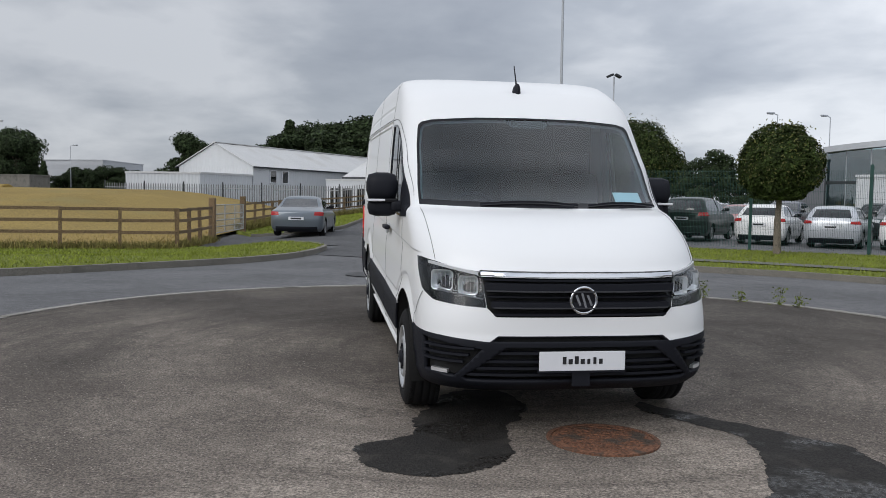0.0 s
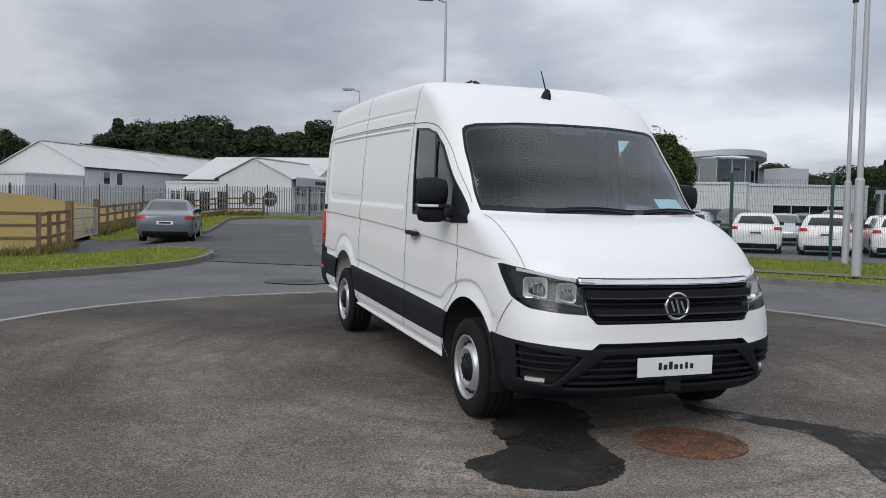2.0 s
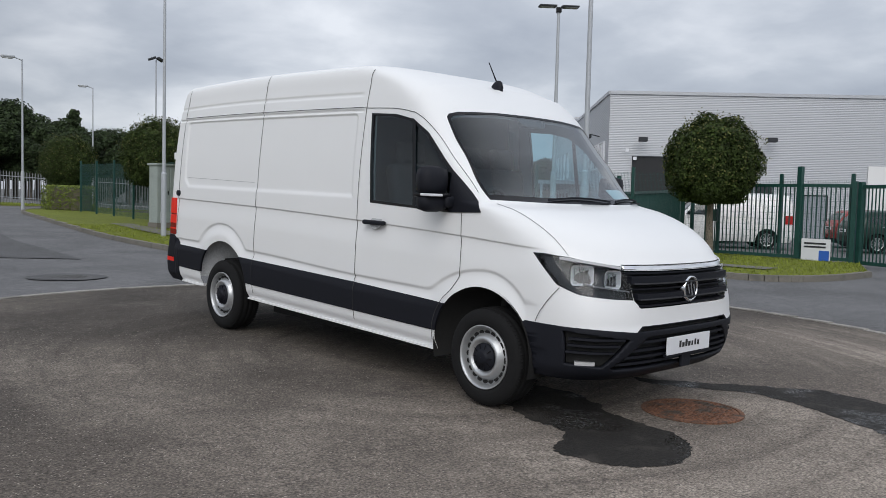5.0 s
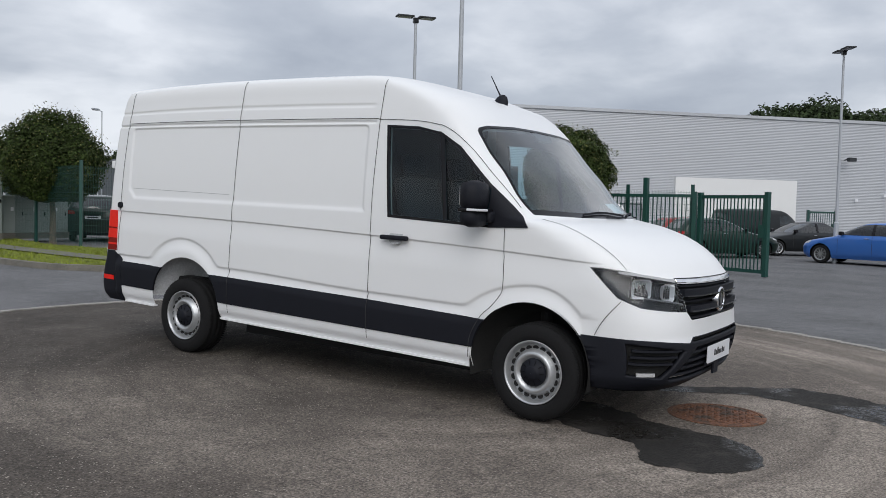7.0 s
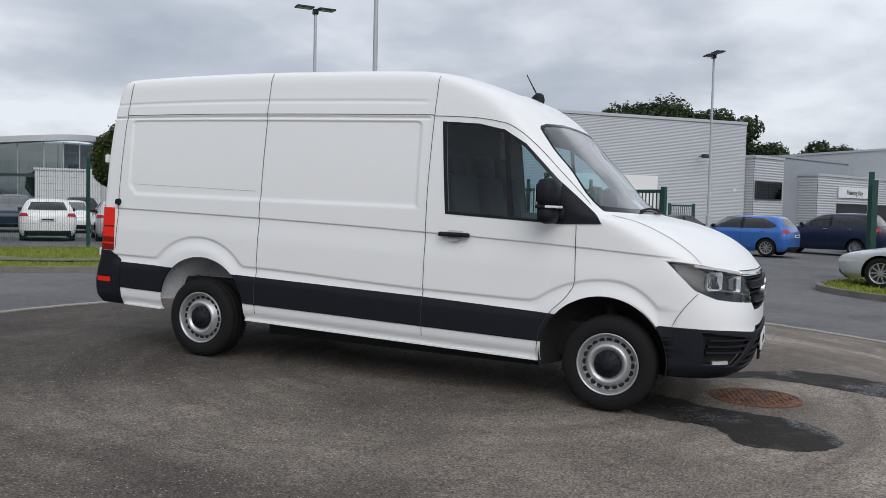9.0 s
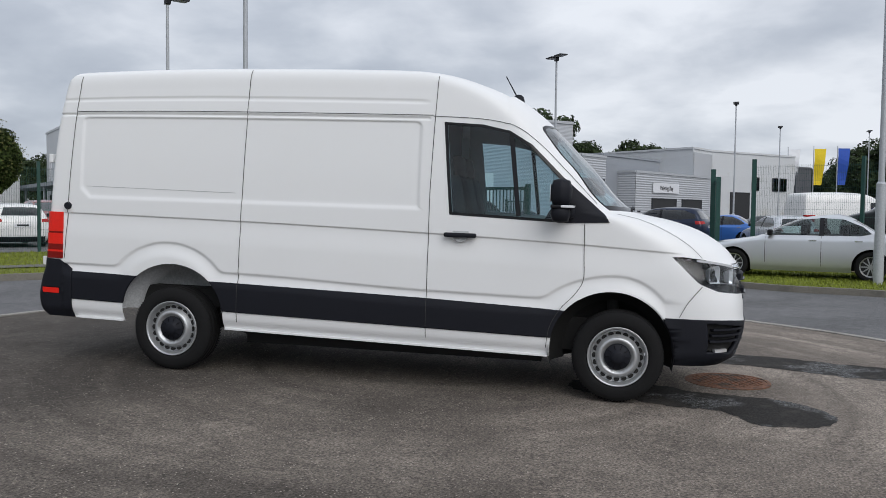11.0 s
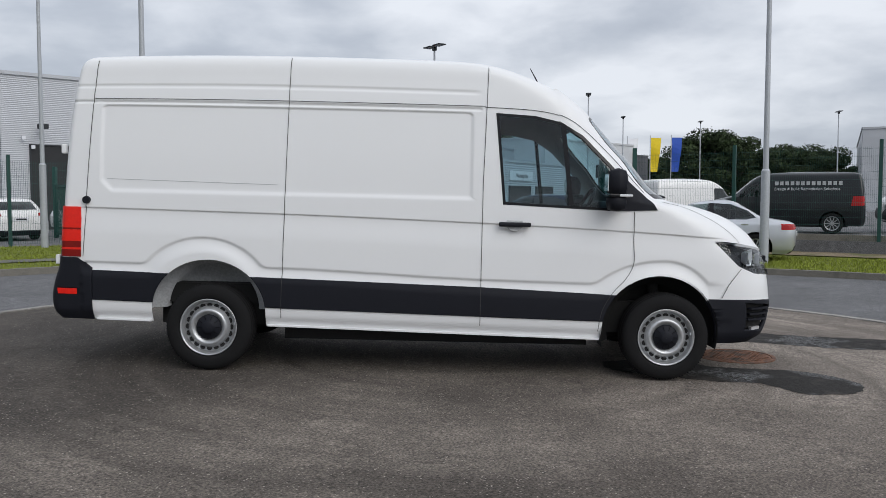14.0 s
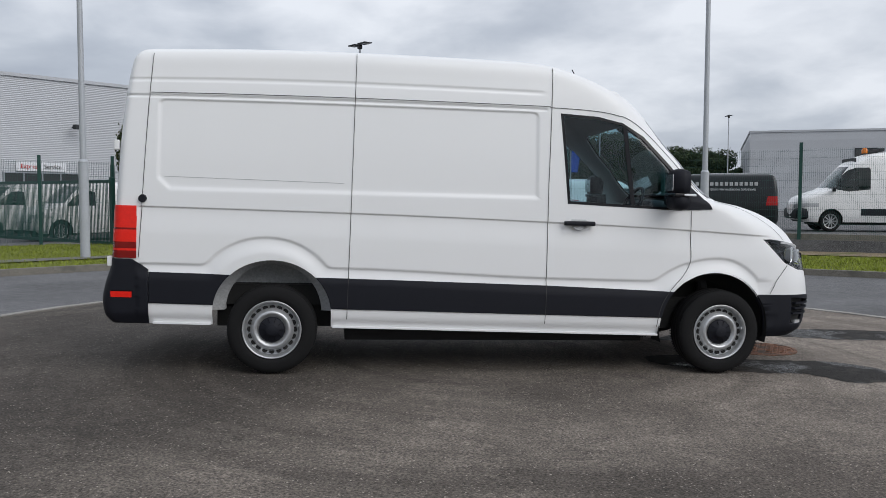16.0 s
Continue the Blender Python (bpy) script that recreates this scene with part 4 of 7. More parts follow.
    # panel gaps of the flanks
    gaps = [[(-4.566 - 0.086 * t, 2.50 - 1.63 * t) for t in np.linspace(0, 1, 110)],
            [(-3.034 - 0.046 * t, 2.525 - 2.15 * t) for t in np.linspace(0, 1, 150)],
            [(-1.464 - 0.026 * min(1, 2.2 * t), 2.50 - 2.125 * t) for t in np.linspace(0, 1, 150)],
            smooth_line([(-0.285, 1.345), (-0.28, 1.1), (-0.278, 0.92), (-0.34, 0.80), (-0.44, 0.69), (-0.52, 0.54), (-0.545, 0.37)], 6),
            smooth_line([(-1.487, 2.15), (-1.10, 2.135), (-0.86, 2.085), (-0.66, 1.955), (-0.42, 1.725), (-0.20, 1.50)], 8),
            [(-4.575 + 3.09 * t, 2.158) for t in np.linspace(0, 1, 50)],
            smooth_line([(0.44, 0.668), (0.50, 0.78), (0.60, 0.905)], 6)]
    for line in gaps:
        for s in (1, -1):
            pts = []
            for x, z in line:
                p = flank(x, z, (0.003 if z < 2.4 else 0.006) if not 0.45 < z < 0.74 else 0.011)
                pts.append((p.x, p.y * s, p.z + settle_z(x, z)))
            part("panel_gap", ribbon(pts, 0.0042, 0.0015, (0, -s, 0)), GAP, van)
    for s in (1, -1):
        # grey strip laid along the swage, its edge shadow put in as colour
        line = [flank(x, 1.512 - 0.014 * (x + 4.5), 0.0005) for x in np.linspace(-4.47, -3.12, 20)]
        part("swage_line", ribbon([(p.x, p.y * s, p.z) for p in line], 0.004, 0.001, (0, -s, 0)), LINER, van)
        pts = [nose(-s * (0.885 - 0.020 * t * t), 1.425 - 0.315 * t * (0.65 + 0.35 * t), 0.001) for t in np.linspace(0, 1, 16)]
        part("bonnet_gap", ribbon([(x, y, z + 0.001) for x, y, z in pts], 0.0035, 0.0015, (0.3, -s * 0.3, 1)), SEAM, van)
    part("bonnet_gap", ribbon([nose(y, 1.064, 0.001) for y in np.linspace(-0.62, 0.62, 25)], 0.010, 0.004), GAP, van)
    # sill lips, fuel cap, hinges, tow ball, reflectors
    for s in (1, -1):
        for x0, x1 in ((-4.55, -4.12), (-3.19, -0.53)):
            z0, z1 = 0.298 + settle_z(x0, 0.3), 0.298 + settle_z(x1, 0.3)
            part("sill_lip", ribbon([(x0, -s * 0.955, z0), (x1, -s * 0.955, z1)], 0.05, 0.014), WHITE_PAINT, van)
        p = flank(-4.625, 1.340)
        part("side_cap", rod((p.x, s * (p.y + 0.01), p.z), (p.x, s * (p.y - 0.022), p.z), 0.033, 0.028, 20), BLACK_PLASTIC, van, "round black side cap")
        for z in (1.74, 0.86):
            part("door_hinge", box(0.035, 0.05, 0.075, -4.845 + (0.02 if z > 1 else -0.03), s * -0.93, z, bevel=0.008), WHITE_PAINT, van)
        p = flank(-1.235, 1.222)
        hd = part("door_handle", box(0.255, 0.045, 0.036, p.x, s * (p.y - 0.03), p.z, bevel=0.014), BLACK_PLASTIC, van, "black door handle")
        part("handle_cup", rod((p.x, s * (p.y + 0.004), p.z + 0.006), (p.x, s * (p.y - 0.008), p.z + 0.010), 0.066, sides=28), LINER, hd)
    part("tow_ball", lathe([(0.001, 0.055), (0.022, 0.045), (0.027, 0.025), (0.018, 0.0), (0.014, -0.07)], 16, "Z"), GLOSS_BLACK, van, smooth=True).location = (-4.99, 0.0, 0.56)
    # mirrors
    for s in (1, -1):
        reach = 0.0 if s == 1 else -0.10
        hs = part("wing_mirror", box(0.155, 0.235, 0.215, -0.462, -s * (1.125 + reach), 1.572, bevel=0.075), BLACK_PLASTIC, van, "black wing mirror", smooth=True)
        part("lower_housing", box(0.14, 0.22, 0.145, -0.462, -s * (1.122 + reach), 1.418, bevel=0.06), BLACK_PLASTIC, hs, smooth=True)
        part("mirror_band", box(0.165, 0.22, 0.03, -0.452, -s * (1.122 + reach), 1.468, bevel=0.01), GLOSS_BLACK, hs)
        part("indicator", box(0.10, 0.13, 0.018, -0.408, -s * (1.172 + reach), 1.470, bevel=0.006), PLATE, hs, "clear indicator strip")
        part("mirror_arm", box(0.13, 0.16, 0.085, -0.43, -s * 0.985, 1.425, bevel=0.025), BLACK_PLASTIC, hs, smooth=True)
        part("mirror_glass", box(0.004, 0.15, 0.13, -0.5405, -s * (1.125 + reach), 1.567), CHROME, hs)
        p, q = flank(-0.868, 2.02, 0.004), flank(-0.79, 1.385, 0.004)
        part("window_bar", ribbon([(p.x, s * p.y, p.z), (q.x, s * q.y, q.z)], 0.035, 0.006, (0, -s, 0)), GLOSS_BLACK, van)
    # aerial, wipers, windscreen sensor, paper on the dashboard
    fin = lathe([(0.001, 0.06), (0.018, 0.052), (0.034, 0.02), (0.042, -0.02)], 20, "Z")
    bmesh.ops.transform(fin, verts=fin.verts, matrix=pose(-0.93, 0.0, 2.385, 0, 25, 0) @ Matrix.Diagonal((1.6, 0.8, 1, 1)))
    fin = part("aerial", fin, BLACK_PLASTIC, van, "black roof aerial", smooth=True)
    part("aerial_rod", rod((-0.94, 0.0, 2.42), (-1.045, 0.0, 2.602), 0.007, 0.004, 8), BLACK_PLASTIC, fin)
    for y0, y1 in ((-0.48, 0.22), (0.30, 0.86)):
        pts = [nose(y, 1.458 + 0.020 * math.sin(math.pi * (y - y0) / (y1 - y0)), 0.012) for y in np.linspace(y0, y1, 12)]
        wp = part("wiper", ribbon(pts, 0.012, 0.014), BLACK_PLASTIC, van, "black wiper blade")
        pts = [nose(y, 1.448, 0.024) for y in np.linspace((y0 + y1) / 2 - 0.05, y1 - 0.04, 8)]
        part("wiper_arm", ribbon(pts, 0.016, 0.010), BLACK_PLASTIC, wp)
    pod = bmesh.new()
    rows = [[pod.verts.new((nose(y * k, z)[0] - 0.012 - deep_, y * k, z)) for y in np.linspace(-0.17, 0.17, 7)] for z, k, deep_ in ((2.118, 1.0, 0.0), (2.085, 0.98, 0.0), (2.045, 0.72, 0.0), (2.035, 0.66, 0.06))]
    for u, v in zip(rows, rows[1:]):
        for i in range(6):
            pod.faces.new((u[i], u[i + 1], v[i + 1], v[i]))
    part("sensor_pod", pod, GLOSS_BLACK, van)
    # cab: dashboard, wheel, seats, bulkhead, floor
    dash = box(0.62, 1.64, 0.30, -0.30, 0.0, 1.20, bevel=0.06)
    part("dashboard", dash, GREY_TRIM, van, "dark grey dashboard", smooth=True)
    part("instrument_hood", box(0.22, 0.40, 0.10, -0.40, -0.42, 1.375, bevel=0.04), GREY_TRIM, van, smooth=True)
    part("dash_paper", box(0.12, 0.20, 0.003, -0.02, 0.68, 1.505, m=None), PLATE, van, "white sheet of paper in the windscreen").matrix_basis = Matrix.Translation((-0.15, 0.68, 1.52)) @ Matrix.Rotation(radians(38), 4, "Y") @ Matrix.Translation((0.02, -0.68, -1.505))
    tor = bmesh.new()
    rings = []
    for i in range(32):
        a = 2 * math.pi * i / 32
        rings.append([tor.verts.new(((0.19 + 0.016 * math.cos(b)) * math.cos(a), (0.19 + 0.016 * math.cos(b)) * math.sin(a), 0.016 * math.sin(b))) for b in np.linspace(0, 2 * math.pi, 9)[:-1]])
    for i in range(32):
        for k in range(8):
            tor.faces.new((rings[i][k], rings[(i + 1) % 32][k], rings[(i + 1) % 32][(k + 1) % 8], rings[i][(k + 1) % 8]))
    box(0.10, 0.34, 0.03, 0, 0, -0.02, bevel=0.01, bm=tor)
    part("steering_wheel", tor, BLACK_PLASTIC, van, "black steering wheel", smooth=True).matrix_basis = pose(-0.60, -0.42, 1.36, 0, -62, 0)
    for y, w in ((-0.47, 0.50), (0.22, 0.46), (0.66, 0.42)):
        st = part("seat", box(0.52, w, 0.16, -1.05, y, 0.98, bevel=0.05), CLOTH, van, "dark cloth seat", smooth=True)
        part("seat_back", box(0.14, w, 0.72, 0, 0, 0.36, bevel=0.05, m=pose(-1.30, y, 1.0, 0, -12, 0)), CLOTH, st, smooth=True)
        part("headrest", box(0.10, 0.27, 0.20, 0, 0, 0.82, bevel=0.04, m=pose(-1.30, y, 1.0, 0, -12, 0)), CLOTH, st, smooth=True)
    part("bulkhead", box(0.03, 1.70, 1.62, -1.58, 0, 1.50), GREY_TRIM, van, "grey load-space bulkhead")
    part("cab_floor", box(1.9, 1.8, 0.05, -0.75, 0, 0.84), UNDER, van)
    # underside and wheel housings
    part("underbody", box(4.6, 1.5, 0.26, -1.80, 0, 0.47), UNDER, van, "dark underside")
    # two plain boxes added low under the van to deepen the shade below it
    part("floor_pan", box(2.50, 1.50, 0.25, -1.84, 0, 0.355), UNDER, van)
    part("splash_tray", box(1.05, 1.42, 0.12, 0.22, 0, 0.40), UNDER, van)
    part("chassis_rail", box(2.7, 1.3, 0.10, -1.85, 0, 0.37), UNDER, van)
    for hx, hz, r, m in ((-WB, 0.415, 0.462, LINER), (-0.055, 0.375, 0.470, UNDER)):
        for s in (1, -1):
            b = bmesh.new()
            rows = [[b.verts.new((hx + q * math.cos(a), -s * y, hz + q * math.sin(a) + settle_z(hx, hz))) for a in np.linspace(0.02 if m is LINER else -0.25, math.pi - 0.02 if m is LINER else math.pi + 0.25, 33)]
                    for q, y in ((r, 0.992), (r, 0.90 if m is LINER else 0.80), (0.375, 0.865 if m is LINER else 0.75), (0.372, 0.66), (0.02, 0.66))]
            for u, v in zip(rows, rows[1:]):
                for i in range(32):
                    b.faces.new((u[i], u[i + 1], v[i + 1], v[i]))
            part("wheel_housing", b, m, van, "grey painted wheel housing" if m is LINER else "black wheel housing", smooth=True)
            if m is LINER:
                part("rear_frame", box(0.98, 0.16, 0.16, hx, -s * 0.72, 0.60), UNDER, van)
    for s in (1, -1):
        part("strut", rod((-0.02, -s * 0.76, 0.45), (-0.06, -s * 0.70, 0.82), 0.045, sides=12), UNDER, van)
    # wheels
    first = None
    for hx in (0.0, -WB):
        for s in (1, -1):
            m = Matrix.Translation((hx, -s * 0.995, 0.347)) @ (Matrix.Identity(4) if s == 1 else Matrix.Rotation(math.pi, 4, "Z"))
            if first is None:
                first = van_wheel(van)
                first.matrix_basis = m
            else:
                w = share("wheel", first, van, m)
                tagged(w, first["label"])
                for c in first.children:
                    share(c.name.split(".")[0], c, w, c.matrix_basis)
    return van


def van_wheel(parent):
    """A steel wheel with slotted silver rim and black hub cap; its outer face looks along -y."""
    t = lathe([(0.222, 0.015), (0.235, -0.006), (0.262, -0.012), (0.300, -0.010), (0.328, 0.002), (0.341, 0.018), (0.346, 0.045), (0.340, 0.050), (0.347, 0.055),
               (0.348, 0.10), (0.341, 0.105), (0.348, 0.11), (0.348, 0.15), (0.341, 0.155), (0.347, 0.16), (0.344, 0.19), (0.325, 0.225), (0.27, 0.235), (0.222, 0.22)], 72)
    for k in range(90):
        a = 2 * math.pi * k / 90
        for y in (0.026, 0.206):
            box(0.009, 0.026, 0.006, bm=t, m=Matrix.Translation((0.3415 * math.cos(a), y, 0.3415 * math.sin(a))) @ Matrix.Rotation(math.pi / 2 - a, 4, "Y"))
    w = part("wheel", t, RUBBER, parent, "black tyre on a silver steel rim", smooth=True)
    part("rim", lathe([(0.222, 0.012), (0.228, -0.008), (0.222, -0.012), (0.214, 0.000), (0.208, 0.016), (0.203, 0.046), (0.196, 0.052), (0.190, 0.046), (0.160, 0.024), (0.148, 0.000),
                       (0.135, -0.012), (0.118, -0.004), (0.104, 0.018), (0.02, 0.02)], 64), STEEL_WHEEL, w, "silver steel rim", smooth=True)
    for k in range(20):
        a = 2 * math.pi * k / 20
        h = bmesh.new()
        bmesh.ops.create_cone(h, cap_ends=True, segments=14, radius1=0.0175, radius2=0.0175, depth=0.01, matrix=Matrix.Translation((0.1750 * math.cos(a), 0.0310, 0.1750 * math.sin(a)))
                              @ Matrix.Rotation(-a, 4, "Y") @ Matrix.Rotation(radians(-34), 4, "Z") @ Matrix.Rotation(math.pi / 2, 4, "X") @ Matrix.Diagonal((0.95, 1.2, 1, 1)))
        part("rim_hole", h, UNDER, w)
    cap = lathe([(0.100, 0.014), (0.097, -0.002), (0.088, -0.010), (0.050, -0.014), (0.046, -0.026), (0.040, -0.030), (0.001, -0.030)], 40)
    cap = part("hub_cap", cap, BLACK_PLASTIC, w, "black hub cap", smooth=True)
    for k in range(10):
        a = 2 * math.pi * k / 10
        part("cap_rib", box(0.036, 0.006, 0.004, 0.077, -0.0125, 0, m=Matrix.Rotation(a, 4, "Y")), GLOSS_BLACK, w)
    part("valve", box(0.008, 0.012, 0.02, 0.2, 0.02, 0.03), PLATE, w)
    return w


panel_van = build_van()

# ---- parked vehicles ----
CAR_KINDS = {
    "hatchback": dict(front=[(0.18, 1.98), (0.32, 2.10), (0.55, 2.12), (0.68, 2.06), (0.76, 1.94), (0.84, 1.62), (0.92, 1.20), (0.97, 0.98), (1.20, 0.48), (1.38, 0.06), (1.44, -0.25), (1.47, -0.7)],
                      rear=[(0.18, -2.0), (0.32, -2.10), (0.62, -2.12), (0.86, -2.09), (1.0, -2.02), (1.34, -1.74), (1.42, -1.60), (1.455, -1.2), (1.47, -0.75)],
                      wide=[(0.18, 0.80), (0.35, 0.88), (0.60, 0.90), (0.86, 0.885), (0.97, 0.84), (1.36, 0.64), (1.42, 0.55), (1.455, 0.36), (1.47, 0.02)],
                      wb=2.62, window=[(0.72, 1.0), (0.40, 1.19), (0.0, 1.355), (-0.5, 1.385), (-1.15, 1.36), (-1.55, 1.18), (-1.66, 1.06), (-1.3, 1.0)], pillar=-0.42,
                      screen=(0.70, 0.56, 1.0, 1.36), back=(0.62, 0.50, 1.06, 1.33), lamp=(0.80, 0.97), top=1.47),
    "estate": dict(front=[(0.18, 2.05), (0.32, 2.18), (0.55, 2.20), (0.68, 2.14), (0.76, 2.0), (0.84, 1.66), (0.92, 1.24), (0.97, 1.02), (1.20, 0.52), (1.38, 0.10), (1.44, -0.25), (1.48, -0.8)],
                   rear=[(0.18, -2.28), (0.32, -2.40), (0.62, -2.42), (0.90, -2.39), (1.0, -2.34), (1.34, -2.06), (1.42, -1.95), (1.46, -1.5), (1.48, -0.85)],
                   wide=[(0.18, 0.80), (0.35, 0.89), (0.60, 0.91), (0.86, 0.895), (0.97, 0.85), (1.36, 0.66), (1.42, 0.58), (1.46, 0.38), (1.48, 0.02)],
                   wb=2.66, window=[(0.76, 1.0), (0.44, 1.19), (0.04, 1.355), (-0.5, 1.39), (-1.5, 1.37), (-1.95, 1.20), (-2.0, 1.04), (-1.3, 1.0)], pillar=-0.40,
                   screen=(0.71, 0.57, 1.0, 1.36), back=(0.63, 0.52, 1.06, 1.335), lamp=(0.80, 0.96), top=1.48),
    "suv": dict(front=[(0.22, 2.02), (0.36, 2.18), (0.70, 2.22), (0.88, 2.14), (0.96, 1.98), (1.03, 1.60), (1.08, 1.20), (1.12, 1.02), (1.35, 0.56), (1.56, 0.12), (1.63, -0.3), (1.67, -0.8)],
                rear=[(0.22, -2.15), (0.36, -2.28), (0.80, -2.30), (1.05, -2.26), (1.15, -2.20), (1.50, -1.96), (1.60, -1.84), (1.65, -1.4), (1.67, -0.85)],
                wide=[(0.22, 0.83), (0.40, 0.92), (0.75, 0.94), (1.0, 0.92), (1.12, 0.87), (1.53, 0.68), (1.60, 0.60), (1.65, 0.40), (1.67, 0.02)],
                wb=2.74, window=[(0.78, 1.14), (0.46, 1.34), (0.06, 1.52), (-0.5, 1.56), (-1.4, 1.53), (-1.85, 1.36), (-1.9, 1.20), (-1.3, 1.14)], pillar=-0.42,
                screen=(0.74, 0.60, 1.14, 1.54), back=(0.70, 0.58, 1.18, 1.52), lamp=(0.92, 1.10), top=1.67),
    "saloon": dict(front=[(0.18, 2.20), (0.30, 2.32), (0.52, 2.35), (0.64, 2.28), (0.71, 2.12), (0.79, 1.75), (0.87, 1.25), (0.92, 0.98), (1.16, 0.46), (1.34, 0.02), (1.40, -0.3), (1.43, -0.7)],
                   rear=[(0.18, -2.20), (0.30, -2.30), (0.60, -2.33), (0.84, -2.30), (0.92, -2.18), (0.97, -1.86), (1.01, -1.64), (1.16, -1.36), (1.33, -1.06), (1.39, -0.92), (1.43, -0.75)],
                   wide=[(0.18, 0.80), (0.33, 0.89), (0.58, 0.91), (0.84, 0.90), (0.93, 0.85), (1.33, 0.63), (1.38, 0.56), (1.415, 0.38), (1.43, 0.02)],
                   wb=2.78, window=[(0.74, 0.96), (0.42, 1.14), (0.0, 1.31), (-0.45, 1.345), (-0.85, 1.32), (-1.22, 1.17), (-1.40, 1.02), (-1.2, 0.97)], pillar=-0.42,
                   screen=(0.70, 0.56, 0.96, 1.32), back=(0.66, 0.54, 1.02, 1.31), lamp=(0.70, 0.88), top=1.43),
    "panel_van": dict(front=[(0.25, 2.25), (0.40, 2.40), (0.70, 2.43), (0.95, 2.34), (1.05, 2.18), (1.14, 1.85), (1.20, 1.62), (1.50, 1.24), (1.80, 0.86), (1.90, 0.60), (1.95, 0.1), (1.98, -0.4)],
                      rear=[(0.25, -2.40), (0.40, -2.46), (1.0, -2.46), (1.5, -2.42), (1.85, -2.34), (1.92, -2.2), (1.96, -1.6), (1.98, -0.45)],
                      wide=[(0.25, 0.88), (0.45, 0.94), (0.80, 0.96), (1.15, 0.95), (1.70, 0.86), (1.85, 0.80), (1.92, 0.68), (1.96, 0.45), (1.98, 0.02)],
                      wb=3.0, window=[(1.32, 1.16), (1.05, 1.45), (0.78, 1.62), (0.50, 1.66), (0.34, 1.62), (0.34, 1.16)], pillar=None,
                      screen=(0.82, 0.74, 1.24, 1.80), back=(0.72, 0.66, 1.20, 1.70), lamp=(0.85, 1.20), top=1.98),
    "high_van": dict(front=[(0.30, 2.75), (0.45, 2.92), (0.80, 2.95), (1.02, 2.84), (1.12, 2.66), (1.24, 2.30), (1.32, 2.05), (1.70, 1.66), (2.05, 1.28), (2.20, 1.05), (2.36, 0.70), (2.45, 0.2), (2.50, -0.6)],
                     rear=[(0.30, -2.95), (0.45, -3.0), (1.2, -2.98), (1.8, -2.94), (2.25, -2.88), (2.40, -2.78), (2.47, -2.2), (2.50, -0.65)],
                     wide=[(0.30, 0.92), (0.50, 0.98), (0.90, 1.0), (1.30, 0.99), (1.9, 0.94), (2.25, 0.88), (2.40, 0.78), (2.47, 0.5), (2.50, 0.02)],
                     wb=3.66, window=[(1.90, 1.34), (1.62, 1.62), (1.30, 1.90), (1.05, 1.97), (0.66, 1.97), (0.62, 1.90), (0.62, 1.30), (1.3, 1.24)], pillar=None,
                     screen=(0.86, 0.76, 1.36, 2.0), back=None, lamp=(0.95, 1.35), top=2.50),
}
WHEEL = {}
KIND = {}


def car_wheel(parent, m, r):
    """A tyre on a spoked alloy rim, its outer face along -y."""
    if r not in WHEEL:
        t = lathe([(r * 0.66, 0.015), (r * 0.70, -0.004), (r * 0.88, -0.008), (r * 0.97, 0.012), (r, 0.05), (r, 0.16), (r * 0.95, 0.20), (r * 0.66, 0.20)], 32)
        w = part("wheel", t, RUBBER, parent, "black tyre on a spoked alloy rim", smooth=True)
        rim = lathe([(r * 0.66, 0.012), (r * 0.68, -0.004), (r * 0.62, 0.004), (r * 0.60, 0.06)], 32)
        for k in range(10):
            box(r * 0.52, 0.02, r * 0.085, r * 0.36, 0.012, 0, bm=rim, m=Matrix.Rotation(2 * math.pi * k / 10, 4, "Y"))
        lathe([(r * 0.16, 0.02), (r * 0.15, -0.004), (0.001, -0.006)], 16, bm=rim)
        part("rim", rim, ALLOY, w, "silver alloy rim")
        part("brake_disc", lathe([(r * 0.60, 0.07), (0.001, 0.07)], 24), GAP, w)
        WHEEL[r] = w
    else:
        w = share("wheel", WHEEL[r], parent, m)
        tagged(w, WHEEL[r]["label"])
        for c in WHEEL[r].children:
            share(c.name.split(".")[0], c, w, Matrix.Identity(4))
    w.matrix_basis = m
    return w


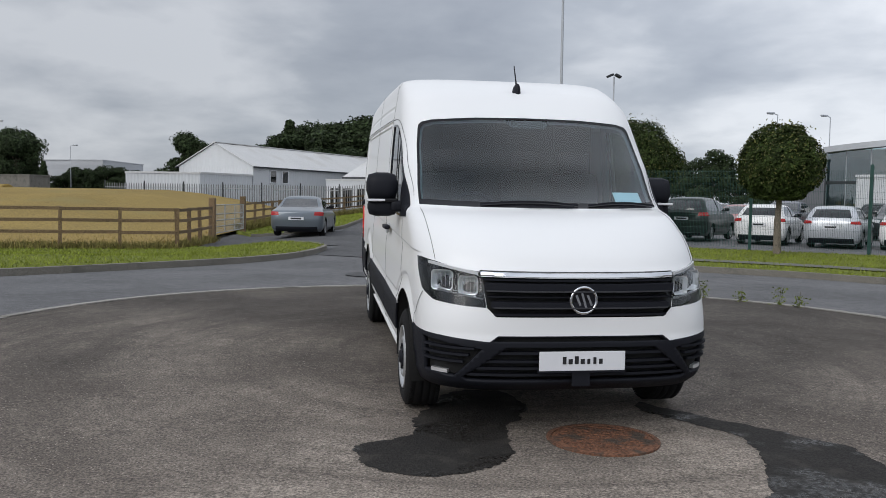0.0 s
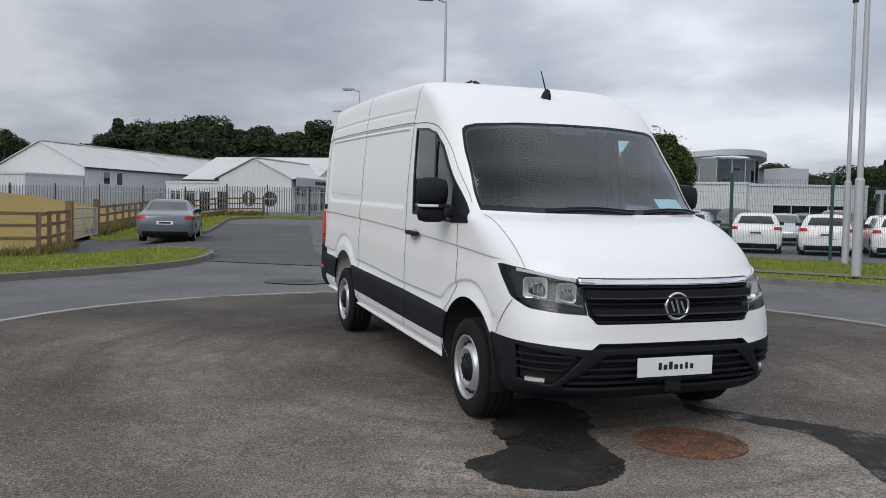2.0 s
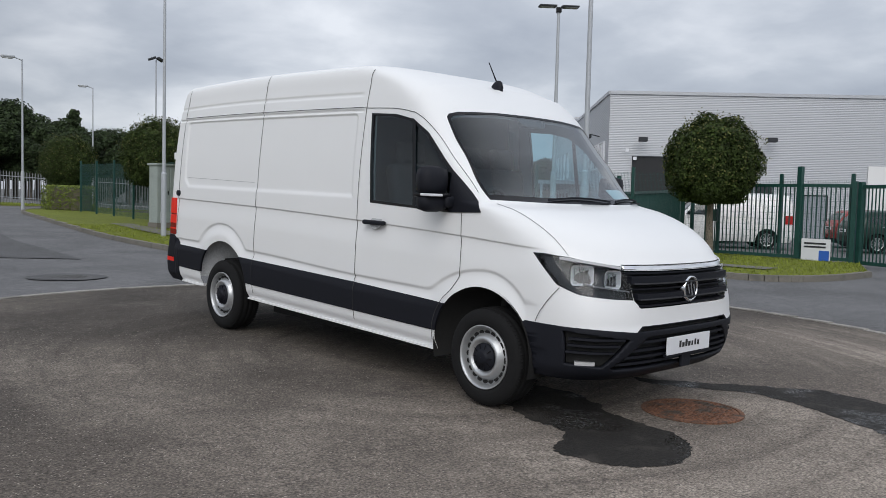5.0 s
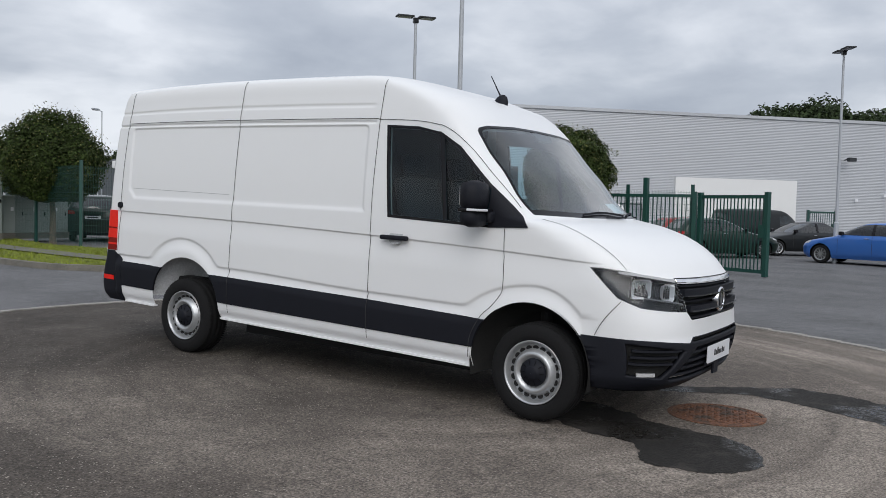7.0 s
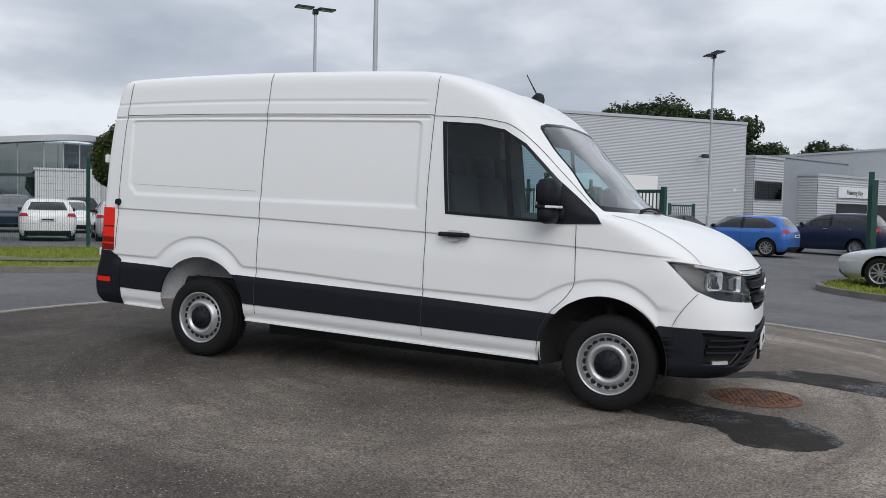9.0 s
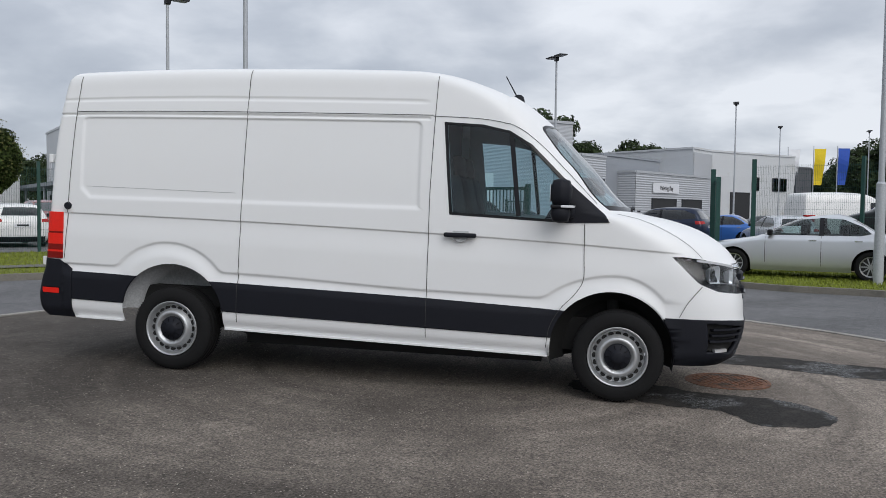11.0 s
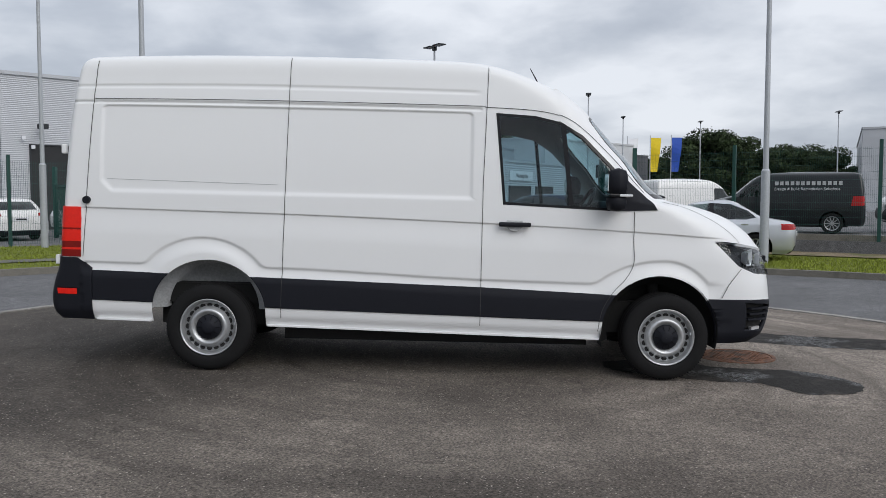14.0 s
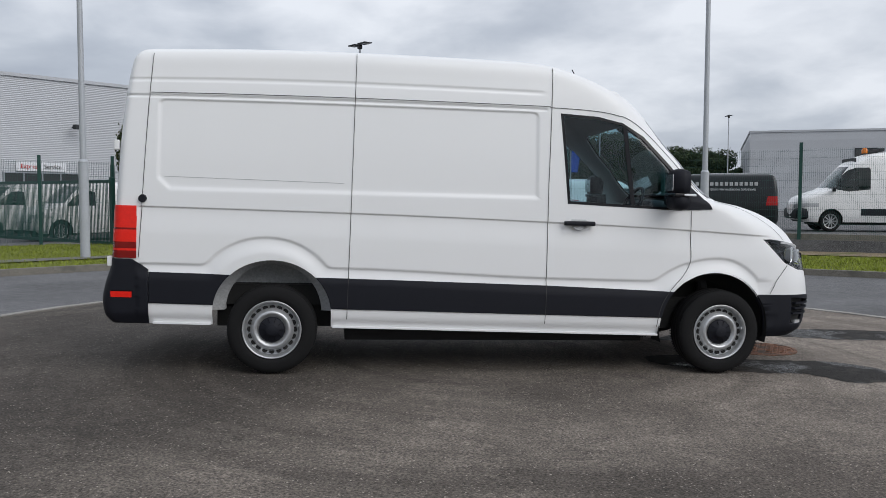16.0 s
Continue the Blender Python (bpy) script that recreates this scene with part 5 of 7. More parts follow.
def build_car(kind, glass):
    k = CAR_KINDS[kind]
    base = thing(kind, "parked " + kind, "car")
    keys = [z for z, _ in k["front"]]
    zs = sorted({round(float(z), 4) for a, b in zip(keys, keys[1:]) for z in np.linspace(a, b, 5)})
    big_van = "van" in kind
    top = k["top"]
    front, rear, wide = keyed(k["front"]), keyed(k["rear"]), keyed(k["wide"])
    deep = keyed([(zs[0], 0.55), (0.75, 0.6), (top * 0.66, 0.5), (top * 0.8, 0.30), (top, 0.3)])
    back = keyed([(zs[0], 0.22 if big_van else 0.35), (top * 0.6, 0.14 if big_van else 0.3), (top, 0.12 if big_van else 0.22)])
    bm = shell(zs, front, rear, wide, deep, back, keyed([(zs[0], 3.0), (top, 2.5)]), keyed([(zs[0], 3.0), (top, 2.6)]), 46, 9)
    side, face = (0, 2), (1, 2)
    r = 0.335 if big_van else 0.32

    def right(c):
        return c.y < -0.45
    for hx in (k["wb"] / 2, -k["wb"] / 2):
        ring = [(hx + (r + 0.05) * math.cos(a), r + (r + 0.05) * math.sin(a)) for a in np.linspace(0, math.pi, 13)]
        carve(bm, ring + [(hx - r - 0.05, 0.0), (hx + r + 0.05, 0.0)], side, right).free()
    w0, w1, z0, z1 = k["screen"]
    scr = carve(bm, [(-w0, z0), (-w1, z1), (0.01, z1 + 0.015), (0.01, z0)], face, lambda c: c.x > -0.2)
    bck = None
    if k["back"]:
        w0, w1, z0, z1 = k["back"]
        bck = carve(bm, [(-w0, z0), (-w1, z1), (0.01, z1 + 0.01), (0.01, z0)], face, lambda c: c.x < -0.7)
    win = carve(bm, k["window"], side, right)
    l0, l1 = k["lamp"]
    tl = carve(bm, [(-1.1, l1), (-0.62 if not big_van else -0.84, l1 - 0.02), (-0.60 if not big_van else -0.84, l0 + 0.05), (-1.1, l0 + 0.03)], face, lambda c: c.x < -k["wb"] / 2 - 0.55)
    h0 = l0 - 0.14 if not big_van else 0.72
    hl = carve(bm, [(-1.1, h0 + 0.17), (-0.52, h0 + 0.12), (-0.56, h0), (-1.1, h0 + 0.06)], face, lambda c: c.x > k["wb"] / 2 + 0.40)
    lows = [carve(bm, [(-0.72, 0.36), (0.01, 0.36), (0.01, 0.15), (-0.72, 0.15)], face, lambda c, e=e: c.x * e > 0) for e in (1, -1)]
    part("body", mirrored(bm, True), paint("white_body", (0.78, 0.78, 0.77), 0.0), base, smooth=True)
    for low in lows:
        part("bumper_insert", pull(mirrored(low, True), -0.004), BLACK_PLASTIC, base)
    part("windscreen", pull(mirrored(scr, True), -0.003), glass, base, smooth=True)
    if bck:
        part("rear_window", pull(mirrored(bck, True), -0.003), glass, base, smooth=True)
    for b in (mirrored(win), win):
        part("side_window", pull(b, -0.004), glass, base, smooth=True)
    for b in (mirrored(tl), tl):
        part("tail_lamp", thicken(pull(b, 0.006), -0.03), CAR_RED, base, "red tail lamp")
    for b in (mirrored(hl), hl):
        part("headlamp", thicken(pull(b, 0.004), -0.03), LINER, base, "clear headlamp")
    xr = float(rear(0.62))
    pl = part("rear_plate", box(0.02, 0.52, 0.11, xr - 0.012, 0, l0 - 0.06 if not big_van else 0.62), PLATE, base, "white plate with dark bars")
    part("plate_bar", box(0.004, 0.36, 0.055, xr - 0.024, 0, l0 - 0.06 if not big_van else 0.62), INK, pl)
    for s in (1, -1):
        mx = max(x for x, _ in k["window"]) - 0.12
        mz = min(z for _, z in k["window"]) + 0.06
        part("wing_mirror", box(0.11, 0.18, 0.13, mx, -s * (float(wide(mz)) + 0.07), mz, bevel=0.03), GLOSS_BLACK, base)
        if k["pillar"] is not None:
            zb = min(z for _, z in k["window"])
            zt = max(z for _, z in k["window"])
            for dx in (0.0,):
                part("pillar", ribbon([(k["pillar"] + dx, -s * (float(wide(z)) + 0.001), z) for z in np.linspace(zb, zt, 6)], 0.09, 0.006, (0, -s, 0.3)), GLOSS_BLACK, base)
            part("door_gap", ribbon([(k["pillar"], -s * (float(wide(z)) + 0.0005), z) for z in np.linspace(0.30, zb - 0.01, 7)], 0.010, 0.002, (0, -s, 0)), GAP, base)
            part("door_gap", ribbon([(0.72, -s * (float(wide(z)) + 0.0005), z) for z in np.linspace(0.36, zb - 0.04, 7)], 0.010, 0.002, (0, -s, 0)), GAP, base)
            for hx in (-0.25, -1.15):
                part("door_handle", box(0.16, 0.03, 0.025, hx, -s * (float(wide(zb - 0.1)) + 0.012), zb - 0.10, bevel=0.008), CHROME, base)
    part("underbody", box(k["wb"] + 0.9, 1.35, 0.22, 0, 0, 0.32), UNDER, base)
    part("cabin_floor", box(k["wb"] * 0.9, 1.3, 0.05, -0.2, 0, top * 0.55), UNDER, base)
    for hx in (-0.1, -0.95):
        if not big_van:
            for y in (0.36, -0.36):
                part("seat", box(0.14, 0.46, 0.46, hx + 0.05, y, top * 0.55 + 0.18, bevel=0.05, m=None), CLOTH, base)
    if big_van:
        for y in (0.42, -0.42):
            part("seat", box(0.16, 0.48, 0.75, k["window"][3][0] - 0.1, y, top * 0.55 + 0.1, bevel=0.05), CLOTH, base)
        part("bulkhead", box(0.03, 1.5, top * 0.5, k["window"][-1][0] - 0.25, 0, top * 0.66), GREY_TRIM, base)
    for hx in (k["wb"] / 2, -k["wb"] / 2):
        for s in (1, -1):
            y = float(wide(r)) - 0.005
            car_wheel(base, Matrix.Translation((hx, -s * y, r)) @ (Matrix.Identity(4) if s == 1 else Matrix.Rotation(math.pi, 4, "Z")), r)
            b = bmesh.new()
            rows = [[b.verts.new((hx + (r + 0.06) * math.cos(a), -s * yy, r + (r + 0.06) * math.sin(a))) for a in np.linspace(-0.2, math.pi + 0.2, 13)] for yy in (y - 0.02, y - 0.30)]
            rows.append([b.verts.new((hx, -s * (y - 0.30), r + 0.002 * i)) for i in range(13)])
            for u, v in zip(rows, rows[1:]):
                for i in range(12):
                    b.faces.new((u[i], u[i + 1], v[i + 1], v[i]))
            part("wheel_housing", b, UNDER, base)
    return base


def park(kind, x, y, yaw, colour, body_paint, label, name="car", glass=None, z=None, group="cars in the dealer's yard"):
    """Parks a vehicle with its middle at x, y, heading yaw degrees from east."""
    key = (kind, glass)
    m = pose(x, y, gz(x, y) if z is None else z, 0, 0, yaw)
    if key not in KIND:
        ob = build_car(kind, glass or DARK_GLASS)
        ob.matrix_world = m
        KIND[key] = ob
    else:
        ob = copy_thing(KIND[key], m)
    ob.name = name
    tagged(ob, label, "van" if "van" in kind else "car", group)
    for c in ob.children:
        if c.name.startswith("body"):
            c.material_slots[0].link = "OBJECT"
            c.material_slots[0].material = body_paint
    return ob


P_WHITE = paint("white_body", (0.78, 0.78, 0.77), 0.0)
P_SILVER = paint("silver_body", (0.56, 0.58, 0.61), 0.5)
P_GREY = paint("grey_body", (0.17, 0.20, 0.22), 0.5)
P_STEEL = paint("steel_blue_body", (0.14, 0.165, 0.19), 0.4)
P_BLACK = paint("black_body", (0.012, 0.014, 0.016), 0.2)
P_NAVY = paint("navy_body", (0.012, 0.02, 0.045), 0.3)
P_BLUE = paint("blue_body", (0.035, 0.14, 0.46), 0.3)
P_RED = paint("red_body", (0.26, 0.018, 0.014), 0.2)
P_GREEN = paint("dark_green_body", (0.012, 0.022, 0.018), 0.2)
CLEAR_CAR = pane_mat("car_glass", (0.42, 0.50, 0.50), 0.10)

park("saloon", -5.1, 31.6, 91, "grey", P_STEEL, "steel-grey saloon car parked before a field gate", group="")
park("saloon", 14.25, 4.05, 83, "silver", P_SILVER, "silver saloon car parked on the grass by the kerb", glass=CLEAR_CAR, z=gz(14, 4) + 0.10, group="")
HX, HY = 0.54, 0.84
for k, kind, p, lab in ((-2.7, "suv", P_GREEN, "dark green family car parked in the yard row"), (0.0, "hatchback", P_WHITE, "white hatchback parked in the yard row"),
                        (2.4, "estate", P_SILVER, "silver-grey estate car parked in the yard row"), (4.7, "hatchback", P_WHITE, "white hatchback parked in the yard row"),
                        (7.0, "hatchback", P_WHITE, "white hatchback parked in the yard row"), (9.3, "hatchback", P_WHITE, "white hatchback parked near the yard fence")):
    park(kind, 11.2 + 0.85 * k + HX * 2.2, 30.4 - 0.54 * k + HY * 2.2, 57.3, "", p, lab)
for k, kind, p, lab in ((-3.0, "hatchback", P_RED, "red hatchback in the second yard row"), (-0.8, "suv", P_NAVY, "dark blue car in the second yard row"), (1.6, "hatchback", P_WHITE, "white hatchback in the second yard row"),
                        (4.0, "suv", P_BLACK, "black sport utility car in the second row"), (6.2, "hatchback", P_SILVER, "silver hatchback in the second yard row"),
                        (8.6, "suv", P_RED, "red sport utility car in the second row"), (11.0, "estate", P_GREY, "dark grey estate car in the second row"),
                        (13.3, "hatchback", P_SILVER, "silver hatchback in the second yard row")):
    park(kind, 17.0 + 0.85 * k, 40.4 - 0.54 * k, 237, "", p, lab)
for k, kind, p in ((-2.0, "estate", P_GREY), (0.6, "hatchback", P_WHITE), (3.0, "suv", P_BLACK), (5.4, "hatchback", P_SILVER), (7.9, "estate", P_GREY)):
    park(kind, 21.5 + 0.85 * k, 48.6 - 0.54 * k, 57, "", p, "parked car in the far yard row")
park("hatchback", 24.3, 32.7, 52, "", P_WHITE, "white hatchback parked beside the service building")
park("hatchback", 29.5, 42.0, 52, "", P_BLACK, "black hatchback under the canopy")
park("estate", 33.0, 47.0, 52, "", P_GREY, "dark grey estate car under the canopy")
park("panel_van", 24.2, 24.8, 140, "", P_WHITE, "small white van behind the green fence")
park("panel_van", 22.0, 21.2, 138, "", P_WHITE, "small white van with dark windows behind the fence")
park("panel_van", 27.6, 25.6, 142, "", P_WHITE, "white delivery van by the service door")
park("saloon", 31.5, 15.6, 142, "", P_BLACK, "black saloon car before the grey building")
park("saloon", 34.5, 12.6, 322, "", P_NAVY, "dark blue saloon car before the grey building")
park("hatchback", 26.2, 16.6, 322, "", P_GREEN, "dark green hatchback behind the green gate")
park("estate", 29.2, 18.6, 322, "", P_RED, "red car behind the green gate")
park("panel_van", 37.0, 19.2, 322, "", P_BLACK, "black van before the white wall panel")
park("hatchback", 26.6, 11.4, 84, "", P_BLUE, "bright blue hatchback in the yard entrance")
park("suv", 31.2, 9.0, 80, "", P_NAVY, "dark blue sport utility car in the yard")
park("saloon", 34.4, 6.6, 80, "", P_BLUE, "bright blue saloon car in the yard")
park("hatchback", 30.6, 4.1, 20, "", P_SILVER, "silver hatchback in the yard")
park("saloon", 35.0, 4.6, 20, "", P_BLACK, "black car in the yard")
park("high_van", 41.0, 0.5, -62, "", P_WHITE, "tall white van in the far yard", z=0.0)
RAISED = 0.34
bvan = park("panel_van", 22.4, 0.1, 74, "", P_BLACK, "black panel van with white lettering behind the fence", z=RAISED, glass=CLEAR_CAR)
wvan = park("high_van", 22.2, -5.9, 82, "", P_WHITE, "white high-roof van with roof beacon behind the fence", z=RAISED, glass=CLEAR_CAR)
park("estate", 30.5, -9.5, 60, "", P_SILVER, "silver car in the raised yard", z=RAISED)

sign_m = Matrix.Translation((-0.75, 0.0, 0.0)) @ Matrix.Rotation(math.pi, 4, "Z") @ Matrix.Translation((0, -0.93, 1.42)) @ Matrix.Rotation(radians(97), 4, "X")
words("Design & Build Remediation Solutions", 0.125, PLATE, bvan, sign_m)
for i in range(13):
    ln = part("lettering_bar", box(0.105, 0.012, 0.12, -1.72 + i * 0.155, 0.925, 1.60), LINER, bvan)
part("roof_beacon", lathe([(0.10, 0.0), (0.10, 0.10), (0.06, 0.16), (0.001, 0.17)], 16, "Z"), mat("amber", (0.6, 0.16, 0.01), 0.25), wvan, "amber roof beacon", smooth=True).location = (0.55, 0, 2.44)
wvan.scale = (1.0, 1.0, 1.09)
part("light_bar", box(0.16, 1.3, 0.10, 0.2, 0, 2.52, bevel=0.02), GREY_TRIM, wvan)
part("front_bumper", box(0.42, 1.98, 0.36, 2.72, 0, 0.56, bevel=0.12), BLACK_PLASTIC, wvan, "black front bumper", smooth=True)
for x in (-0.6, -1.6, -2.4):
    part("roof_bar", box(0.05, 1.5, 0.05, x, 0, 2.56), GALV, wvan)
part("lower_band", box(3.6, 0.02, 0.22, -0.9, 0.985, 0.62), BLACK_PLASTIC, wvan)
part("lower_band", box(3.6, 0.02, 0.22, -0.9, -0.985, 0.62), BLACK_PLASTIC, wvan)

# ---- street lamps ----
def lamp_post(x, y, h, head, yaw, label, sleeve=2.0, r=0.075, lift=0.10, mat_=None):
    z = gz(x, y) + lift
    ob = thing("street_lamp", label, "lamp post", pose(x, y, z, 0, 0, yaw), "street lamps")
    m = mat_ or PALE_POLE
    part("pole", rod((0, 0, sleeve), (0, 0, h), r * 0.60, r * 0.42, 14, caps=False), m, ob, smooth=True)
    part("sleeve", rod((0, 0, -0.12), (0, 0, sleeve), r * 0.92, r * 0.90, 16, caps=False), m, ob, smooth=True)
    part("collar", lathe([(r * 0.90, sleeve - 0.02), (r * 0.96, sleeve), (r * 0.64, sleeve + 0.05), (r * 0.58, sleeve + 0.05)], 16, "Z"), m, ob, smooth=True)
    part("service_door", box(0.012, r * 0.9, 0.32, r * 0.9, 0, 0.55, bevel=0.004), m, ob)
    if head == "arm":
        part("bracket", rod((0, 0, h - 0.05), (0.35, 0, h + 0.06), 0.03, 0.025, 10), m, ob)
        hd = part("lamp_head", box(0.62, 0.22, 0.12, 0.62, 0, h + 0.08, bevel=0.05), PALE_POLE, ob, "grey lantern")
        part("diffuser", box(0.46, 0.17, 0.06, 0.64, 0, h + 0.005, bevel=0.02), LINER, hd, "pale diffuser")
    elif head == "tee":
        part("bracket", box(0.16, 0.14, 0.16, 0, 0, h, bevel=0.02), GLOSS_BLACK, ob)
        for s in (1, -1):
            hd = part("lamp_head", box(0.52, 0.34, 0.045, s * 0.34, 0, h + 0.10, bevel=0.012), GREY_TRIM, ob, "flat floodlight head")
            part("diffuser", box(0.40, 0.26, 0.01, s * 0.36, 0, h + 0.072), LINER, hd)
    elif head == "flood":
        for s in (1, -1):
            part("lamp_head", box(0.34, 0.30, 0.12, 0, 0, 0, bevel=0.03, m=pose(s * 0.22, 0, h + 0.05, 0, s * 25, 0)), GREY_TRIM, ob, "tilted floodlight")
    return ob


lamp_post(10.55, 16.35, 8.6, "tee", 20, "tall grey lamp post on the grass verge", 2.05, 0.11)
lamp_post(12.72, 2.69, 8.6, "tee", 60, "tall grey lamp post beside the kerb", 2.05, 0.105)
lamp_post(13.65, 20.9, 7.1, "tee", -30, "grey floodlight post with flat twin heads", 2.2, 0.10, 0.1)
lamp_post(26.2, 12.4, 7.3, "tee", 40, "grey floodlight post in the yard", 1.4, 0.09, 0.0)
lamp_post(3.55, 26.4, 7.6, "arm", 180, "grey street lamp with a lantern arm", 1.8, 0.085)
lamp_post(2.95, 47.0, 7.2, "arm", 180, "grey street lamp along the side road", 1.8, 0.085)
lamp_post(3.6, 64.0, 7.6, "arm", 180, "far grey street lamp along the side road", 1.8, 0.085)
lamp_post(9.0, 46.0, 8.0, "flood", 10, "floodlight post behind the van", 1.8, 0.08, 0.0)
lamp_post(9.4, 61.6, 8.0, "arm", 170, "far street lamp among the trees", 1.8, 0.08, 0.0)
lamp_post(49.7, 6.1, 8.2, "tee", 0, "floodlight post in the far yard", 1.4, 0.09, 0.0)
lamp_post(66.0, 3.0, 8.2, "tee", 0, "floodlight post in the far yard", 1.4, 0.09, 0.0)
lamp_post(71.4, -4.0, 8.2, "tee", 0, "floodlight post in the far yard", 1.4, 0.09, 0.0)
lamp_post(66.0, -14.0, 8.4, "tee", 0, "floodlight post in the far yard", 1.4, 0.09, 0.0)
lamp_post(24.0, 62.0, 8.0, "arm", 200, "far lamp post behind the yard", 1.4, 0.08, 0.0)
lamp_post(30.5, 68.0, 8.5, "arm", 200, "far lamp post behind the yard", 1.4, 0.08, 0.0)
lamp_post(-48.0, 110.0, 7.0, "arm", 0, "far lamp post beyond the field", 1.4, 0.07, 0.0)
lamp_post(-38.0, 72.0, 7.0, "arm", 0, "far lamp post beyond the field", 1.4, 0.07, 0.0)


# ---- fences ----
def plan_points(line, pitch):
    """Points every pitch metres along a plan line, with the way there."""
    out = []
    for p, q in zip(line, line[1:]):
        p, q = Vector(p), Vector(q)
        n = max(1, round((q - p).length / pitch))
        for i in range(n):
            out.append((p.lerp(q, i / n), q - p))
    out.append((Vector(line[-1]), Vector(line[-1]) - Vector(line[-2])))
    return out


def timber_fence(line, label, pitch=1.6, lift=0.12):
    ob = thing("timber_fence", label, "fence", group="timber fences")
    pts = plan_points(line, pitch)
    rng = random.Random(len(pts))
    first = None
    for p, d in pts:
        m = pose(p.x, p.y, gz(*p) + lift - 0.1, rng.uniform(-1.5, 1.5), rng.uniform(-1.5, 1.5), math.degrees(math.atan2(d.y, d.x)))
        if first is None:
            first = part("post", box(0.085, 0.11, 1.28, 0, 0, 0.62, bevel=0.012), TIMBER, ob)
            first.matrix_basis = m
        else:
            share("post", first, ob, m)
    for (p, _), (q, _) in zip(pts, pts[1:]):
        for z in (0.40, 0.74, 1.06):
            d = q - p
            n = Vector((d.y, -d.x)).normalized() * 0.065
            a = (p.x + n.x, p.y + n.y, gz(*p) + lift + z + rng.uniform(-0.015, 0.015))
            b = (q.x + n.x, q.y + n.y, gz(*q) + lift + z + rng.uniform(-0.015, 0.015))
            part("rail", ribbon([a, b], 0.036, 0.09), TIMBER, ob)
    return ob


timber_fence([(-26, 19.4), (-7.8, 25.0)], "weathered brown timber post-and-rail fence by the hayfield")
timber_fence([(-7.8, 25.0), (-8.05, 29.4)], "short timber fence running to the gate post", 1.5)
timber_fence([(-8.35, 35.8), (-8.5, 50), (-7.6, 53.6), (-5.2, 56.4), (-2.2, 57.2)], "weathered timber fence along the side road", 1.9)
for x, y in ((-8.1, 29.9), (-8.3, 35.3)):
    gp = tagged(part("gate_post", box(0.22, 0.22, 1.62, 0, 0, 0.72, bevel=0.02), TIMBER), "thick brown timber gate post", "gate post", "gate posts")
    gp.location = (x, y, gz(x, y) + 0.02)


def field_gate():
    ob = thing("field_gate", "galvanised tubular farm gate closed between timber posts", "gate", pose(-8.1, 30.0, gz(-8, 32) + 0.12, 0, 0, 91.5))
    for z in (0.15, 0.38, 0.60, 0.82, 1.15):
        part("bar", rod((0.12, 0, z), (5.1, 0, z), 0.02, sides=8), GALV, ob)
    for x in (0.12, 1.8, 3.5, 5.1):
        part("upright", rod((x, 0, 0.13), (x, 0, 1.17), 0.022, sides=8), GALV, ob)
    me = bmesh.new()
    for k in range(100):
        rod((0.14 + k * 0.05, 0.0, 0.15), (0.14 + k * 0.05, 0.0, 1.13), 0.0022, sides=4, bm=me, caps=False)
    part("wire_mesh", me, GALV, ob, kind="stuff")
    return ob


field_gate()


def palisade(line, label, h=2.05):
    """A steel palisade fence: posts, rails and single pales."""
    ob = thing("palisade_fence", label, "fence", group="palisade fences")
    pts = plan_points(line, 2.75)
    for p, d in pts:
        b = part("post", box(0.08, 0.06, h + 0.15, 0, 0, (h + 0.15) / 2), GREY_TRIM, ob)
        b.matrix_basis = pose(p.x, p.y, gz(*p) - 0.02, 0, 0, math.degrees(math.atan2(d.y, d.x)))
    for (p, _), (q, _) in zip(pts, pts[1:]):
        for z in (0.35, h - 0.35):
            part("rail", ribbon([(p.x, p.y, gz(*p) + z), (q.x, q.y, gz(*q) + z)], 0.05, 0.05), GALV, ob)
    me = bpy.data.meshes.new("pale")
    u, n = 0.035, 0.012
    me.from_pydata([(-u, 0, 0), (0, n, 0), (u, 0, 0), (-u, 0, h - 0.08), (0, n, h), (u, 0, h - 0.08)], [], [(0, 1, 4, 3), (1, 2, 5, 4)])
    me.materials.append(PALE_STEEL)
    for p, d in plan_points(line, 0.17):
        pl = new("pale", me)
        pl.parent = ob
        pl.matrix_basis = pose(p.x, p.y, gz(*p), 0, 0, math.degrees(math.atan2(d.y, d.x)))
    return ob


palisade([(-24, 60.5), (-2, 61.5), (6.8, 62.0)], "grey galvanised palisade fence before the white sheds")
palisade([(6.8, 62.0), (9.5, 56.5), (14, 56)], "grey galvanised palisade fence at the bend")
palisade([(-60, 84), (-24, 60.5)], "far grey palisade fence beyond the hayfield", h=1.5)


